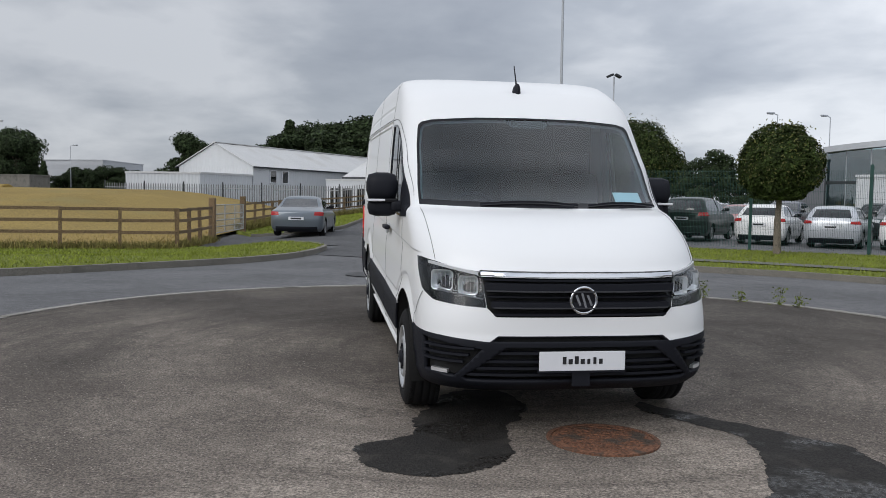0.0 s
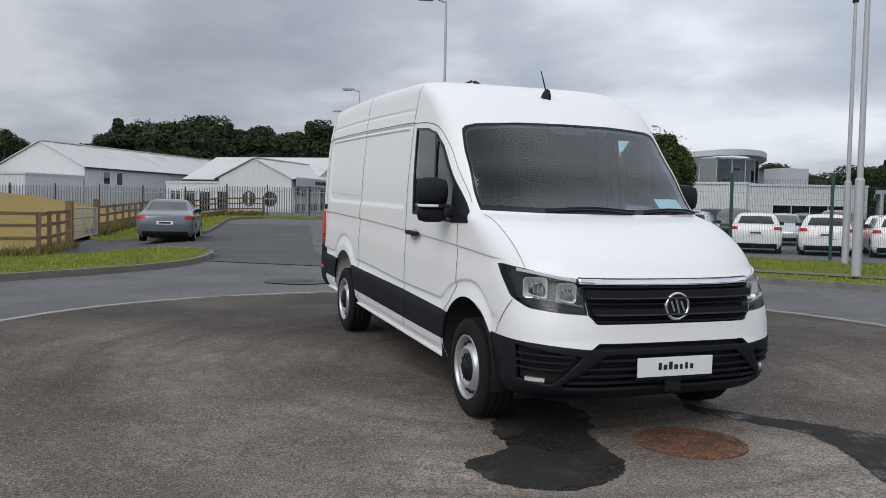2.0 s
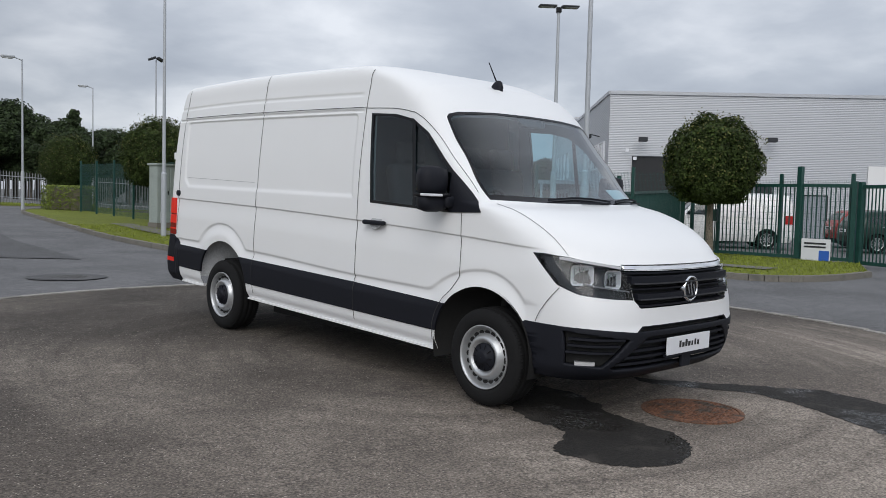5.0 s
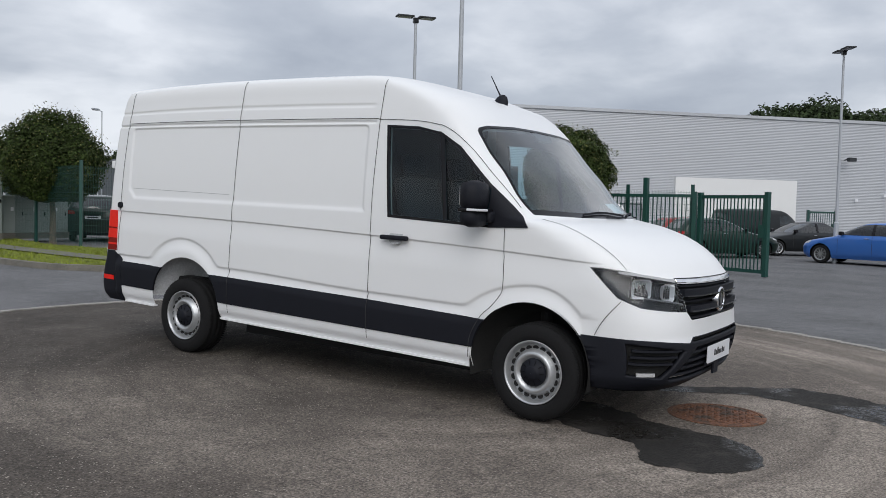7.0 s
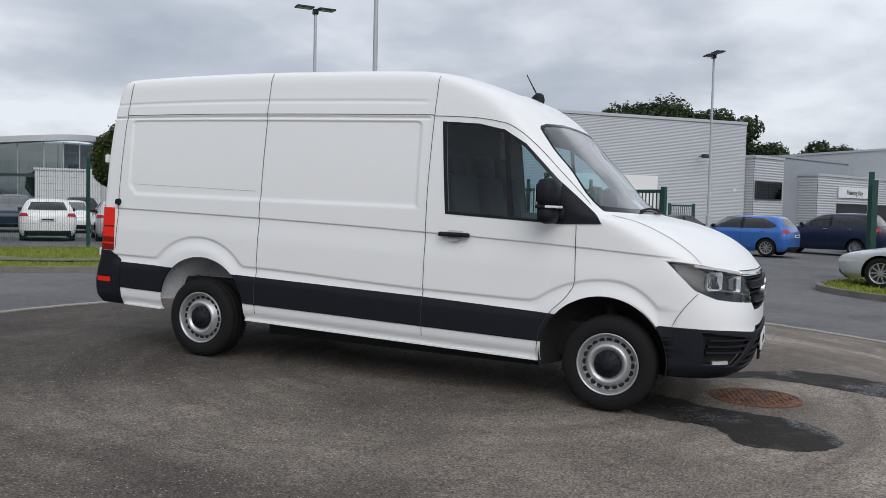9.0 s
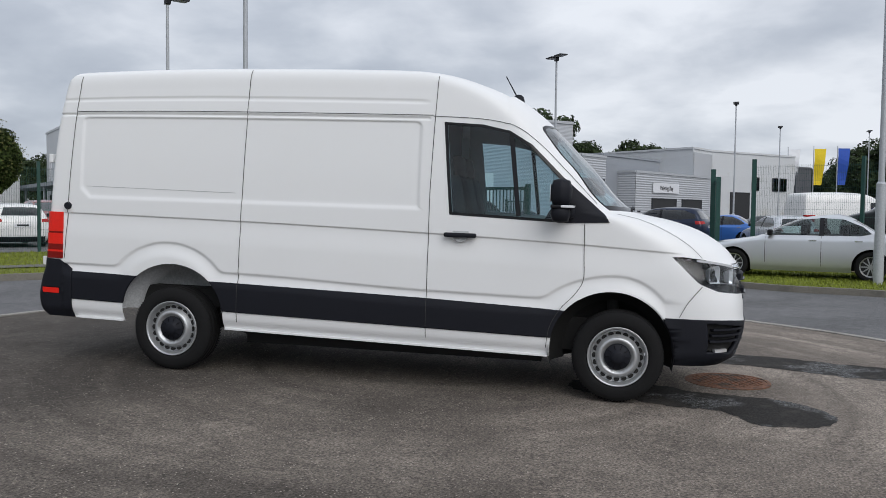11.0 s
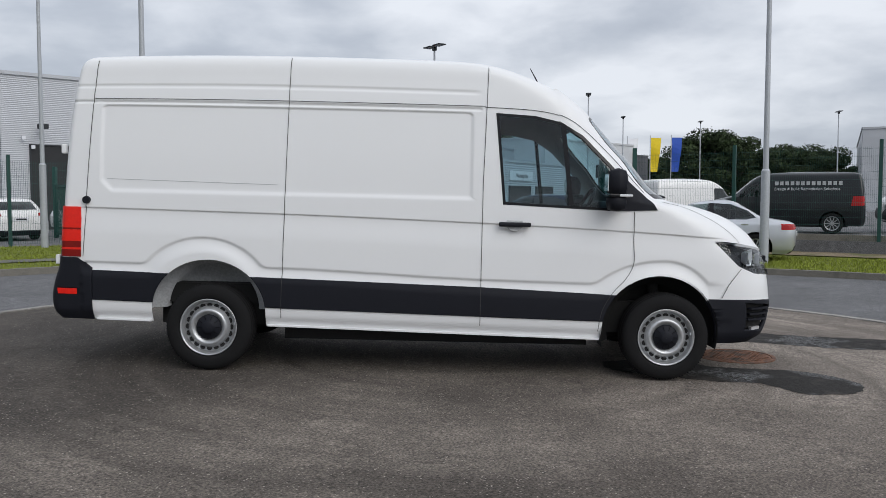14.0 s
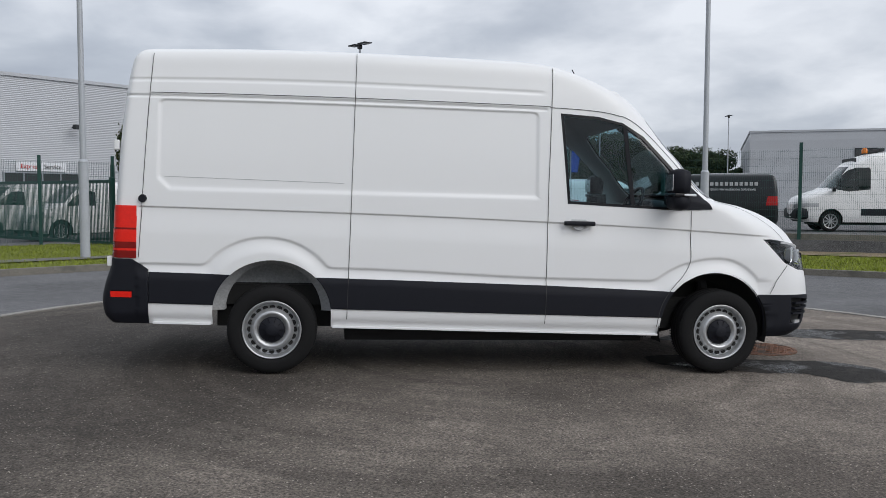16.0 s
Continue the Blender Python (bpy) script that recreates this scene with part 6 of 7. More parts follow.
def mesh_fence(line, label, h=2.35, pitch=2.75, lift=0.10, dense=0.05, wire=0.003):
    """Welded green mesh between posts."""
    ob = thing("mesh_fence", label, "fence", group="green mesh fences")
    pts = plan_points(line, pitch)
    for p, d in pts:
        b = part("post", box(0.09, 0.08, h + 0.32, 0, 0, (h + 0.32) / 2, bevel=0.004), GREEN_STEEL, ob)
        b.matrix_basis = pose(p.x, p.y, gz(*p) + lift - 0.15, 0, 0, math.degrees(math.atan2(d.y, d.x)))
    for (p, _), (q, _) in zip(pts, pts[1:]):
        d = q - p
        n = int(d.length / dense)
        bm = bmesh.new()
        vs, fs = [], []
        for i in range(n):
            x, t = (i + 0.5) * dense, wire
            k = len(vs)
            vs += [(x - t, -t, 0.05), (x + t, -t, 0.05), (x, t, 0.05), (x - t, -t, h), (x + t, -t, h), (x, t, h)]
            fs += [(k, k + 1, k + 4, k + 3), (k + 1, k + 2, k + 5, k + 4), (k + 2, k, k + 3, k + 5)]
        for i in range(13):
            z, t = 0.05 + i * (h - 0.1) / 12, 0.0022
            k = len(vs)
            vs += [(0, -t, z - t), (0, t, z - t), (0, 0, z + t), (d.length, -t, z - t), (d.length, t, z - t), (d.length, 0, z + t)]
            fs += [(k, k + 1, k + 4, k + 3), (k + 1, k + 2, k + 5, k + 4), (k + 2, k, k + 3, k + 5)]
        bm.free()
        me = bpy.data.meshes.new("mesh_panel")
        me.from_pydata(vs, [], fs)
        me.materials.append(GREEN_STEEL)
        pn = new("mesh_panel", me)
        pn.parent = ob
        pn.matrix_basis = pose(p.x, p.y, gz(*p) + lift, 0, 0, math.degrees(math.atan2(d.y, d.x)))
    return ob


mesh_fence([(5.6, 47), (6.1, 36), (6.3, 27.2), (9.1, 25.3), (12.0, 24.0), (14.2, 22.3), (16.5, 20.3), (17.2, 18.5)], "dark green welded mesh fence round the dealer's yard", dense=0.045, wire=0.0030)
mesh_fence([(17.2, 18.5), (16.75, 17.2), (16.9, 15.3), (17.12, 13.4)], "dark green welded mesh fence beside the gate", h=2.1, dense=0.045, wire=0.0024)
mesh_fence([(19.6, 5.1), (18.2, 2.4), (16.3, -0.9), (14.6, -4.2), (12.5, -8.0)], "dark green mesh fence on a low concrete wall", h=2.5, lift=0.42, wire=0.0020)


def bar_gate(x, y, yaw, length, label, h=2.25, pitch=0.115, lift=0.10):
    ob = thing("steel_gate", label, "gate", pose(x, y, gz(x, y) + lift, 0, 0, yaw), "green steel gates")
    for u in (0.0, length):
        part("gate_post", box(0.12, 0.12, h + 0.12, u, 0, (h + 0.12) / 2, bevel=0.008), GREEN_STEEL, ob)
    for z in (0.12, h):
        part("gate_rail", box(length, 0.07, 0.09, length / 2, 0, z), GREEN_STEEL, ob)
    n = int(length / pitch)
    src = None
    for i in range(1, n):
        m = Matrix.Translation((i * length / n, 0, h / 2 + 0.06))
        if src is None:
            src = part("bar", box(0.028 if pitch > 0.1 else 0.011, 0.02, h - 0.12), GREEN_STEEL, ob)
            src.matrix_basis = m
        else:
            share("bar", src, ob, m)
    part("lock_box", box(0.20, 0.14, 0.34, length * 0.95, 0, 1.15), GREEN_STEEL, ob)
    return ob


bar_gate(17.0, 13.1, -107.5, 2.2, "open dark green steel bar gate at the yard entrance", h=2.03, lift=0.0)
bar_gate(16.95, 13.25, 100, 4.0, "dark green steel bar railing beside the gate", h=2.0, lift=0.05)
bar_gate(16.31, 18.15, 55.3, 9.2, "long dark green steel sliding gate of the service yard", h=1.85, pitch=0.07, lift=0.02)
bar_gate(16.9, 6.0, 8, 1.2, "folded dark green steel gate leaf", h=2.3, pitch=0.06, lift=0.05)
bar_gate(40.6, 18.3, -38, 1.6, "green steel side gate at the building", h=1.9, lift=0.0)
for x, y, h in ((16.68, 14.6, 2.55), (21.55, 25.73, 2.6), (17.55, 6.15, 2.7), (19.5, 5.1, 3.1)):
    gp = tagged(part("gate_post", box(0.13, 0.13, h, 0, 0, h / 2, bevel=0.01), GREEN_STEEL), "tall dark green steel gate post", "gate post", "gate posts")
    gp.location = (x, y, gz(x, y) + 0.0)
sg = thing("notice_board", "white notice board with a blue corner on the gate", "sign", pose(16.80, 14.12, 0.40, 0, 0, 100))
part("board", box(0.75, 0.03, 0.6, 0, 0.07, 0, bevel=0.004), PLATE, sg)
part("blue_corner", box(0.26, 0.006, 0.28, -0.22, 0.089, -0.14), paint("sign_blue", (0.03, 0.12, 0.5), 0.0), sg)
for k in range(2):
    part("text_bar", box(0.56, 0.006, 0.045, 0.02, 0.089, 0.18 - k * 0.09), GREY_TRIM, sg)

# low retaining wall and the raised yard behind it
RAISED_YARD = [(19.6, 5.2), (18.2, 2.5), (16.3, -0.8), (14.6, -4.1), (12.5, -7.9), (2, -30), (90, -60), (120, -5), (60, 0.5), (40, -1.0), (27, 3.5)]
bm_ = bmesh.new()
bm_.faces.new([bm_.verts.new((x, y, RAISED)) for x, y in RAISED_YARD])
bmesh.ops.recalc_face_normals(bm_, faces=bm_.faces)
r_ = bmesh.ops.extrude_face_region(bm_, geom=list(bm_.faces))
for v in [g for g in r_["geom"] if isinstance(g, bmesh.types.BMVert)]:
    v.co.z -= 0.9
bmesh.ops.recalc_face_normals(bm_, faces=bm_.faces)
tagged(part("yard", bm_, ASPHALT), "raised grey asphalt yard behind the wall", "pavement", kind="structure")
wall_line = [(19.62, 5.0), (18.24, 2.3), (16.36, -1.0), (14.66, -4.3), (12.55, -8.1)]
b = bmesh.new()
for p, q in zip(wall_line, wall_line[1:]):
    ribbon([(*p, -0.3), (*q, -0.3)], 0.20, 0.80, bm=b)
EARTH_STRIP = [(x - 0.05, y) for x, y in wall_line] + [(x - 1.7, y + 0.75) for x, y in wall_line[::-1]]
tagged(part("bare_earth", drape(EARTH_STRIP, 0.125, 0.4, rough=0.02), EARTH, smooth=True), "strip of bare brown earth along the wall", "earth", kind="structure")
tagged(part("retaining_wall", b, CONCRETE), "low weathered concrete retaining wall", "wall", kind="structure")


# ---- service covers, water and marks on the tarmac ----
def manhole(x, y, r, material, label, relief=True):
    z = gz(x, y)
    ob = thing("manhole_cover", label, "manhole cover", pose(x, y, z - (0.0 if relief and y < 10 else 0.007), 0, 0, 24))
    part("frame", lathe([(r + 0.035, -0.02), (r + 0.035, 0.009), (r + 0.004, 0.011), (r + 0.002, 0.0)], 48, "Z"), material, ob)
    part("lid", lathe([(r, -0.01), (r, 0.007), (r - 0.012, 0.009), (0.001, 0.009)], 48, "Z"), material, ob)
    if relief:
        b = bmesh.new()
        n = int(r / 0.045)
        for i in range(-n, n + 1):
            for j in range(-n, n + 1):
                u, v = i * 0.045, j * 0.045
                if u * u + v * v < (r - 0.03) ** 2:
                    box(0.034, 0.013, 0.005, u, v, 0.011, bm=b, m=Matrix.Translation((u, v, 0)) @ Matrix.Rotation(radians(45 if (i + j) % 2 else -45), 4, "Z") @ Matrix.Translation((-u, -v, 0)))
        part("tread_pattern", b, material, ob, kind="stuff")
    return ob


manhole(1.04, 5.38, 0.325, RUST, "rusty round iron manhole cover with tread pattern")
manhole(-1.2, 15.5, 0.34, mat("worn_iron", (0.085, 0.083, 0.08), 0.7, vary=0.3, scale=8), "dark iron manhole cover in the road")


def blot(name, points, material, label, lift=0.003, cell=0.15):
    line = smooth_line(points + [points[0]], 7)[:-1]
    if material is WET:
        line = smooth_line(line + [line[0]], 3)[:-1]
        line = [(x + 0.05 * noise.noise((x * 7, y * 7, 1.0)) + 0.025 * noise.noise((x * 31, y * 31, 2.0)), y + 0.05 * noise.noise((x * 7, y * 7, 4.0)) + 0.025 * noise.noise((x * 31, y * 31, 7.0))) for x, y in line]
    return tagged(part(name, drape(line, lift, cell), material, smooth=True), label, "water" if material is WET else "road patch", kind="structure")


blot("puddle", [(-0.55, 5.05), (-0.36, 5.28), (-0.2, 5.42), (-0.16, 5.85), (0.05, 6.5), (0.45, 6.6), (0.62, 6.1), (0.44, 5.6), (0.45, 5.12), (0.28, 4.78), (0.0, 4.62), (-0.35, 4.70)], WET,
     "wet dark patch of spilt water before the van")
blot("wet_trail", [(1.5, 6.35), (2.0, 5.86), (2.33, 5.60), (2.62, 5.25), (2.58, 4.75), (2.45, 4.2), (2.3, 3.5), (1.75, 3.5), (1.72, 4.3), (1.93, 5.0), (1.92, 5.55), (1.5, 6.05)], WET,
     "wet dark trail of water on the tarmac")
tagged(part("road_patch", drape([(-3.1, 20.6), (-0.2, 19.2), (-0.4, 26), (0.3, 46), (-4.05, 46), (-4.05, 34.5), (-3.0, 26)], 0.003, 1.0), ROAD_NEW, smooth=True), "darker newer asphalt in the side road", "road patch", kind="structure")
blot("road_patch", [(-1.75, 15.7), (-1.25, 16.1), (-0.7, 15.8), (-0.65, 15.3), (-1.1, 14.95), (-1.7, 15.2)], ROAD_NEW, "dark mended asphalt round the manhole", 0.004)
blot("road_patch", [(-6.9, 26.0), (-3.2, 24.6), (-2.9, 28), (-3.6, 33), (-8.0, 34.5), (-8.0, 30)], ROAD_NEW, "dark drive before the field gate", 0.006, 0.6)


# ---- cabinets, hedge, bale ----
def cabinet(x, y, yaw, w, d, h, label, doors):
    ob = thing("utility_cabinet", label, "cabinet", pose(x, y, gz(x, y) + 0.1, 0, 0, yaw), "utility cabinets")
    grey = mat("cabinet_grey", (0.30, 0.34, 0.32), 0.5, vary=0.08, scale=3, stain=(0.22, 0.25, 0.23), stain_at=0.6)
    part("plinth", box(w + 0.06, d + 0.06, 0.2, 0, 0, 0.1), CONCRETE, ob)
    part("body", box(w, d, h, 0, 0, 0.2 + h / 2, bevel=0.015), grey, ob)
    part("roof", box(w + 0.10, d + 0.10, 0.07, 0, 0, 0.2 + h + 0.035, bevel=0.02), grey, ob)
    for k in range(doors):
        dr = part("door", box(w / doors - 0.04, 0.02, h - 0.2, -w / 2 + (k + 0.5) * w / doors, -d / 2 - 0.008, 0.2 + h / 2, bevel=0.006), grey, ob)
        part("handle", box(0.03, 0.03, 0.12, -w / 2 + (k + 0.85) * w / doors, -d / 2 - 0.03, 0.25 + h / 2), GLOSS_BLACK, dr)
        part("warning_sign", box(0.10, 0.006, 0.12, -w / 2 + (k + 0.4) * w / doors, -d / 2 - 0.022, h * 0.85), PLATE, dr)
    return ob


cabinet(5.05, 31.2, 15, 0.95, 0.5, 1.95, "tall grey-green steel utility cabinet on the verge", 2)
cabinet(6.9, 32.2, 15, 2.5, 0.6, 1.15, "long low grey-green utility cabinet", 3)
ky = tagged(part("round_bale", lathe([(0.001, -0.6), (0.55, -0.6), (0.62, -0.55), (0.62, 0.55), (0.55, 0.6), (0.001, 0.6)], 32), STRAW, smooth=False), "round golden hay bale in the field", "hay bale")
ky.matrix_world = pose(-31.0, 60.0, 1.55, 0, 0, 60)

FIELD = [(-26, 19.8), (-8.2, 25.3), (-8.4, 30), (-8.6, 36), (-8.9, 50), (-8, 54), (-5.4, 56.9), (-2.4, 57.6), (-2.2, 60.8), (-24, 60), (-58, 82), (-150, 82), (-150, -10), (-60, 10)]
fb = drape(FIELD, 0.13, 2.5)
for v in fb.verts:
    v.co.z += 1.45 * step(26, 52, v.co.y) * step(-8, -20, v.co.x) + 0.05 * noise.noise((v.co.x * 0.3, v.co.y * 0.3, 0))
tagged(part("hayfield", fb, STRAW, smooth=True), "cut golden hayfield behind the timber fence", "field", kind="structure")

# ---- buildings ----
def ribbed(p, q, z0, z1, pitch, depth, up=False):
    """A clad wall from plan point p to q: level ribs, or upright ones."""
    p, q = Vector(p), Vector(q)
    n = Vector(((q - p).y, -(q - p).x)).normalized()
    vs, fs = [], []
    if up:
        k = max(2, int((q - p).length / pitch)) * 2
        for i in range(k + 1):
            c = p.lerp(q, i / k) + n * (depth if (i // 1) % 2 else 0)
            vs += [(c.x, c.y, z0), (c.x, c.y, z1)]
        fs = [(2 * i, 2 * i + 2, 2 * i + 3, 2 * i + 1) for i in range(k)]
    else:
        k = max(2, int((z1 - z0) / pitch)) * 2
        for i in range(k + 1):
            z, o = z0 + (z1 - z0) * i / k, n * (depth if i % 2 else 0)
            vs += [(p.x + o.x, p.y + o.y, z), (q.x + o.x, q.y + o.y, z)]
        fs = [(2 * i, 2 * i + 1, 2 * i + 3, 2 * i + 2) for i in range(k)]
    me = bmesh.new()
    vv = [me.verts.new(v) for v in vs]
    for f in fs:
        me.faces.new([vv[i] for i in f])
    return me


def block(name, label, plan, z0, z1, material, pitch=0.16, depth=0.03, cap=0.10, cap_mat=None, up=False):
    """A flat-roofed clad building over a plan given clockwise from above; its outer faces are the left of each side... kept outward."""
    ob = thing(name, label, "building")
    area = sum(a[0] * b[1] - b[0] * a[1] for a, b in zip(plan, plan[1:] + plan[:1]))
    pts = plan if area > 0 else plan[::-1]
    for p, q in zip(pts, pts[1:] + pts[:1]):
        part("wall", ribbed(p, q, z0, z1, pitch, depth, up), material, ob)
    b = bmesh.new()
    f = b.faces.new([b.verts.new((x, y, z1 - 0.02)) for x, y in pts])
    part("roof", b, cap_mat or MID_CLADDING, ob)
    for p, q in zip(pts, pts[1:] + pts[:1]):
        part("parapet", ribbon([(*p, z1 - 0.02), (*q, z1 - 0.02)], 0.16, cap + 0.06), cap_mat or material, ob)
    return ob


def on_wall(ob, p, q, u, z, w, h, name, material, proud=0.05, frame=None, panes=0, label=""):
    """A door, window or panel on the outer face from p to q, u metres along, with its frame and bars."""
    p, q = Vector(p), Vector(q)
    d = (q - p).normalized()
    c = p + d * u
    m = Matrix.Translation((c.x, c.y, z + h / 2)) @ Matrix.Rotation(math.atan2(d.y, d.x), 4, "Z")
    pt = part(name, box(w, 0.06, h), material, ob, label)
    pt.matrix_basis = m @ Matrix.Translation((0, -proud, 0))
    if frame:
        for sx, sz, x, zz in ((w + 0.12, 0.06, 0, h / 2 + 0.03), (w + 0.12, 0.06, 0, -h / 2 - 0.03), (0.06, h, -w / 2 - 0.03, 0), (0.06, h, w / 2 + 0.03, 0)):
            f = part("frame", box(sx, 0.12, sz, x, 0, zz), frame, pt)
        for i in range(1, panes):
            part("mullion", box(0.05, 0.10, h, -w / 2 + i * w / panes, 0, 0), frame, pt)
    return pt


def flood_light(ob, p, q, u, z):
    p, q = Vector(p), Vector(q)
    d = (q - p).normalized()
    c = p + d * u
    n = Vector((d.y, -d.x))
    a = (c.x + n.x * 0.05, c.y + n.y * 0.05, z)
    fl = part("wall_light", rod(a, (c.x + n.x * 0.55, c.y + n.y * 0.55, z + 0.1), 0.03, sides=8), GREY_TRIM, ob, "wall floodlight")
    hd = part("lamp_head", box(0.42, 0.30, 0.22, 0, 0, 0, bevel=0.03), GREY_TRIM, fl)
    hd.matrix_basis = Matrix.Translation((c.x + n.x * 0.65, c.y + n.y * 0.65, z)) @ Matrix.Rotation(math.atan2(d.y, d.x), 4, "Z")


# grey service building
C1, C2 = (27.5, 32.2), (48.3, 16.05)
DX, DY = 0.79, -0.613
L1 = (C1[0] + 0.613 * 16.5, C1[1] + 0.79 * 16.5)
L2 = (C1[0] + 0.613 * 36.0, C1[1] + 0.79 * 36.0)
b1 = block("service_building", "large grey building with level ribbed metal cladding", [C1, C2, (C2[0] + 10.1, C2[1] + 13.0), (L1[0] + 20.5, L1[1] - 15.9), L1], -0.2, 7.0, CLADDING, 0.085, 0.012)
on_wall(b1, C1, C2, 2.6, -0.1, 2.7, 3.95, "roller_door", DARK_OPEN, 0.04, GREY_TRIM, label="dark open service doorway")
on_wall(b1, C1, C2, 16.4, -0.1, 7.2, 3.75, "wall_panel", P_WHITE, 0.05, label="large plain white panel")
on_wall(b1, C1, C2, 6.4, -0.1, 3.5, 2.65, "bay_door", GREY_TRIM, 0.04, MID_CLADDING, 4, label="grey sectional bay door")
sgn = on_wall(b1, C1, C2, 6.35, 2.66, 2.35, 0.42, "sign", PLATE, 0.08, label="white sign with red and dark words")
on_wall(b1, C1, C2, 10.3, -0.1, 1.1, 2.2, "door", MID_CLADDING, 0.05, GREY_TRIM)
for u, z in ((17.5 - 9.6, 4.8), (22.9, 4.9), (1.6, 4.7)):
    flood_light(b1, C1, C2, u, z)
for u, z in ((0.9, 4.1), (1.3, 3.7), (23.6, 2.6), (25.4, 2.9)):
    cam_ = on_wall(b1, C1, C2, u, z, 0.16, 0.16, "camera_box", PLATE, 0.22, label="white security camera")
for u in (1.6, 4.2, 6.8):
    on_wall(b1, L1, C1, 16.5 - u - 0.6, 3.4, 1.9, 1.25, "window", DARK_GLASS, 0.05, PLATE, 3)
flood_light(b1, L1, C1, 13.2, 5.1)
wf = Matrix.Translation((C1[0] + DX * 6.35, C1[1] + DY * 6.35, 2.87)) @ Matrix.Rotation(math.atan2(DY, DX), 4, "Z") @ Matrix.Translation((0, -0.125, 0)) @ Matrix.Rotation(math.pi / 2, 4, "X")
words("Express", 0.29, mat("sign_red", (0.45, 0.02, 0.02), 0.5), b1, wf @ Matrix.Translation((-0.53, 0, 0)))
words("Service", 0.29, INK, b1, wf @ Matrix.Translation((0.53, 0, 0)))
b1w = block("white_wing", "white rendered office wing with narrow windows", [(L1[0] + 0.05, L1[1] + 0.06), (L1[0] + 20.5, L1[1] - 15.8), (L2[0] + 20.5, L2[1] - 15.9), L2], -0.2, 7.3, WHITE_CLADDING, 1.2, 0.01)
for u in (2.5, 5.5, 8.5, 11.5, 14.5):
    on_wall(b1w, L2, L1, u, 3.3, 0.55, 1.9, "window", DARK_GLASS, 0.05, PLATE)
    on_wall(b1w, L2, L1, u, 0.2, 0.9, 2.0, "door", DARK_OPEN, 0.05)
cn = thing("canopy", "flat grey canopy on posts beside the building", "canopy")
nx_, ny_ = -0.79, 0.613
o_ = (C1[0] + 0.613 * 6.5, C1[1] + 0.79 * 6.5)
e_ = (C1[0] + 0.613 * 34, C1[1] + 0.79 * 34)
part("deck", ribbon([(o_[0] + nx_ * 1.6, o_[1] + ny_ * 1.6, 2.55), (e_[0] + nx_ * 1.6, e_[1] + ny_ * 1.6, 2.55)], 3.2, 0.22), MID_CLADDING, cn)
for t in (0.0, 0.33, 0.66, 1.0):
    x, y = o_[0] + (e_[0] - o_[0]) * t + nx_ * 2.9, o_[1] + (e_[1] - o_[1]) * t + ny_ * 2.9
    part("column", rod((x, y, gz(x, y)), (x, y, 2.56), 0.09, sides=12), PALE_POLE, cn)

# lower buildings to the east of it
E1, E2 = (47.2, 15.6), (70.5, 8.6)
b2 = block("valeting_building", "blue-grey metal clad building with a valeting bay", [(51.5, 14.6), (60.5, 11.7), (64, 22), (55, 25)], -0.2, 5.2, MID_CLADDING, 1.0, 0.015)
F1, F2 = (53.2, 12.6), (68.0, 7.4)
b3 = block("valeting_bay", "low grey clad wash bay with dark openings", [F1, F2, (69.5, 11.5), (54.7, 16.5)], -0.2, 4.1, CLADDING, 0.16, 0.03)
on_wall(b3, F1, F2, 4.6, -0.1, 4.0, 2.4, "bay_opening", DARK_OPEN, 0.05, GREY_TRIM)
on_wall(b3, F1, F2, 9.6, -0.1, 3.6, 2.4, "bay_opening", DARK_OPEN, 0.05, GREY_TRIM)
on_wall(b3, F1, F2, 4.8, 2.75, 4.4, 0.72, "sign", PLATE, 0.09, label="white sign with dark words")
vf = Matrix.Translation((F1[0] + 0.943 * 4.8, F1[1] - 0.331 * 4.8, 3.10)) @ Matrix.Rotation(math.atan2(-0.331, 0.943), 4, "Z") @ Matrix.Translation((0, -0.135, 0)) @ Matrix.Rotation(math.pi / 2, 4, "X")
words("Valeting Bay", 0.46, INK, b3, vf)
b3b = block("link_building", "grey clad link building with a dark window strip", [(48.2, 15.5), (51.6, 14.4), (54, 21), (50.6, 22)], -0.2, 5.0, CLADDING, 0.16, 0.03)
on_wall(b3b, (48.2, 15.5), (51.6, 14.4), 1.7, 2.5, 3.0, 1.0, "window", DARK_GLASS, 0.05, GREY_TRIM, 2)
b4 = block("showroom", "white and grey flat-roofed showroom", [(66.5, 9.6), (70.5, 8.3), (80.5, 1.2), (88, 12), (74, 20)], -0.2, 6.6, WHITE_CLADDING, 1.2, 0.012)
for p_, q_ in (((66.5, 9.6), (70.5, 8.3)),):
    on_wall(b4, p_, q_, 2.1, -0.1, 4.1, 6.4, "grey_facing", CLADDING, 0.05)
for u in (6.2, 9.3, 10.4):
    on_wall(b4, (70.5, 8.3), (80.5, 1.2), u, 3.4, 0.9, 1.1, "window", DARK_GLASS, 0.05, GREY_TRIM, 2)
on_wall(b4, (70.5, 8.3), (80.5, 1.2), 4.0, -0.1, 2.6, 3.2, "roller_door", DARK_OPEN, 0.05, GREY_TRIM)
dk = block("dark_pylon", "dark square sign block beside the showroom", [(80.6, 1.0), (82.6, -0.4), (83.6, 1.0), (81.6, 2.4)], -0.2, 5.6, DARK_CLADDING, 1.0, 0.01)
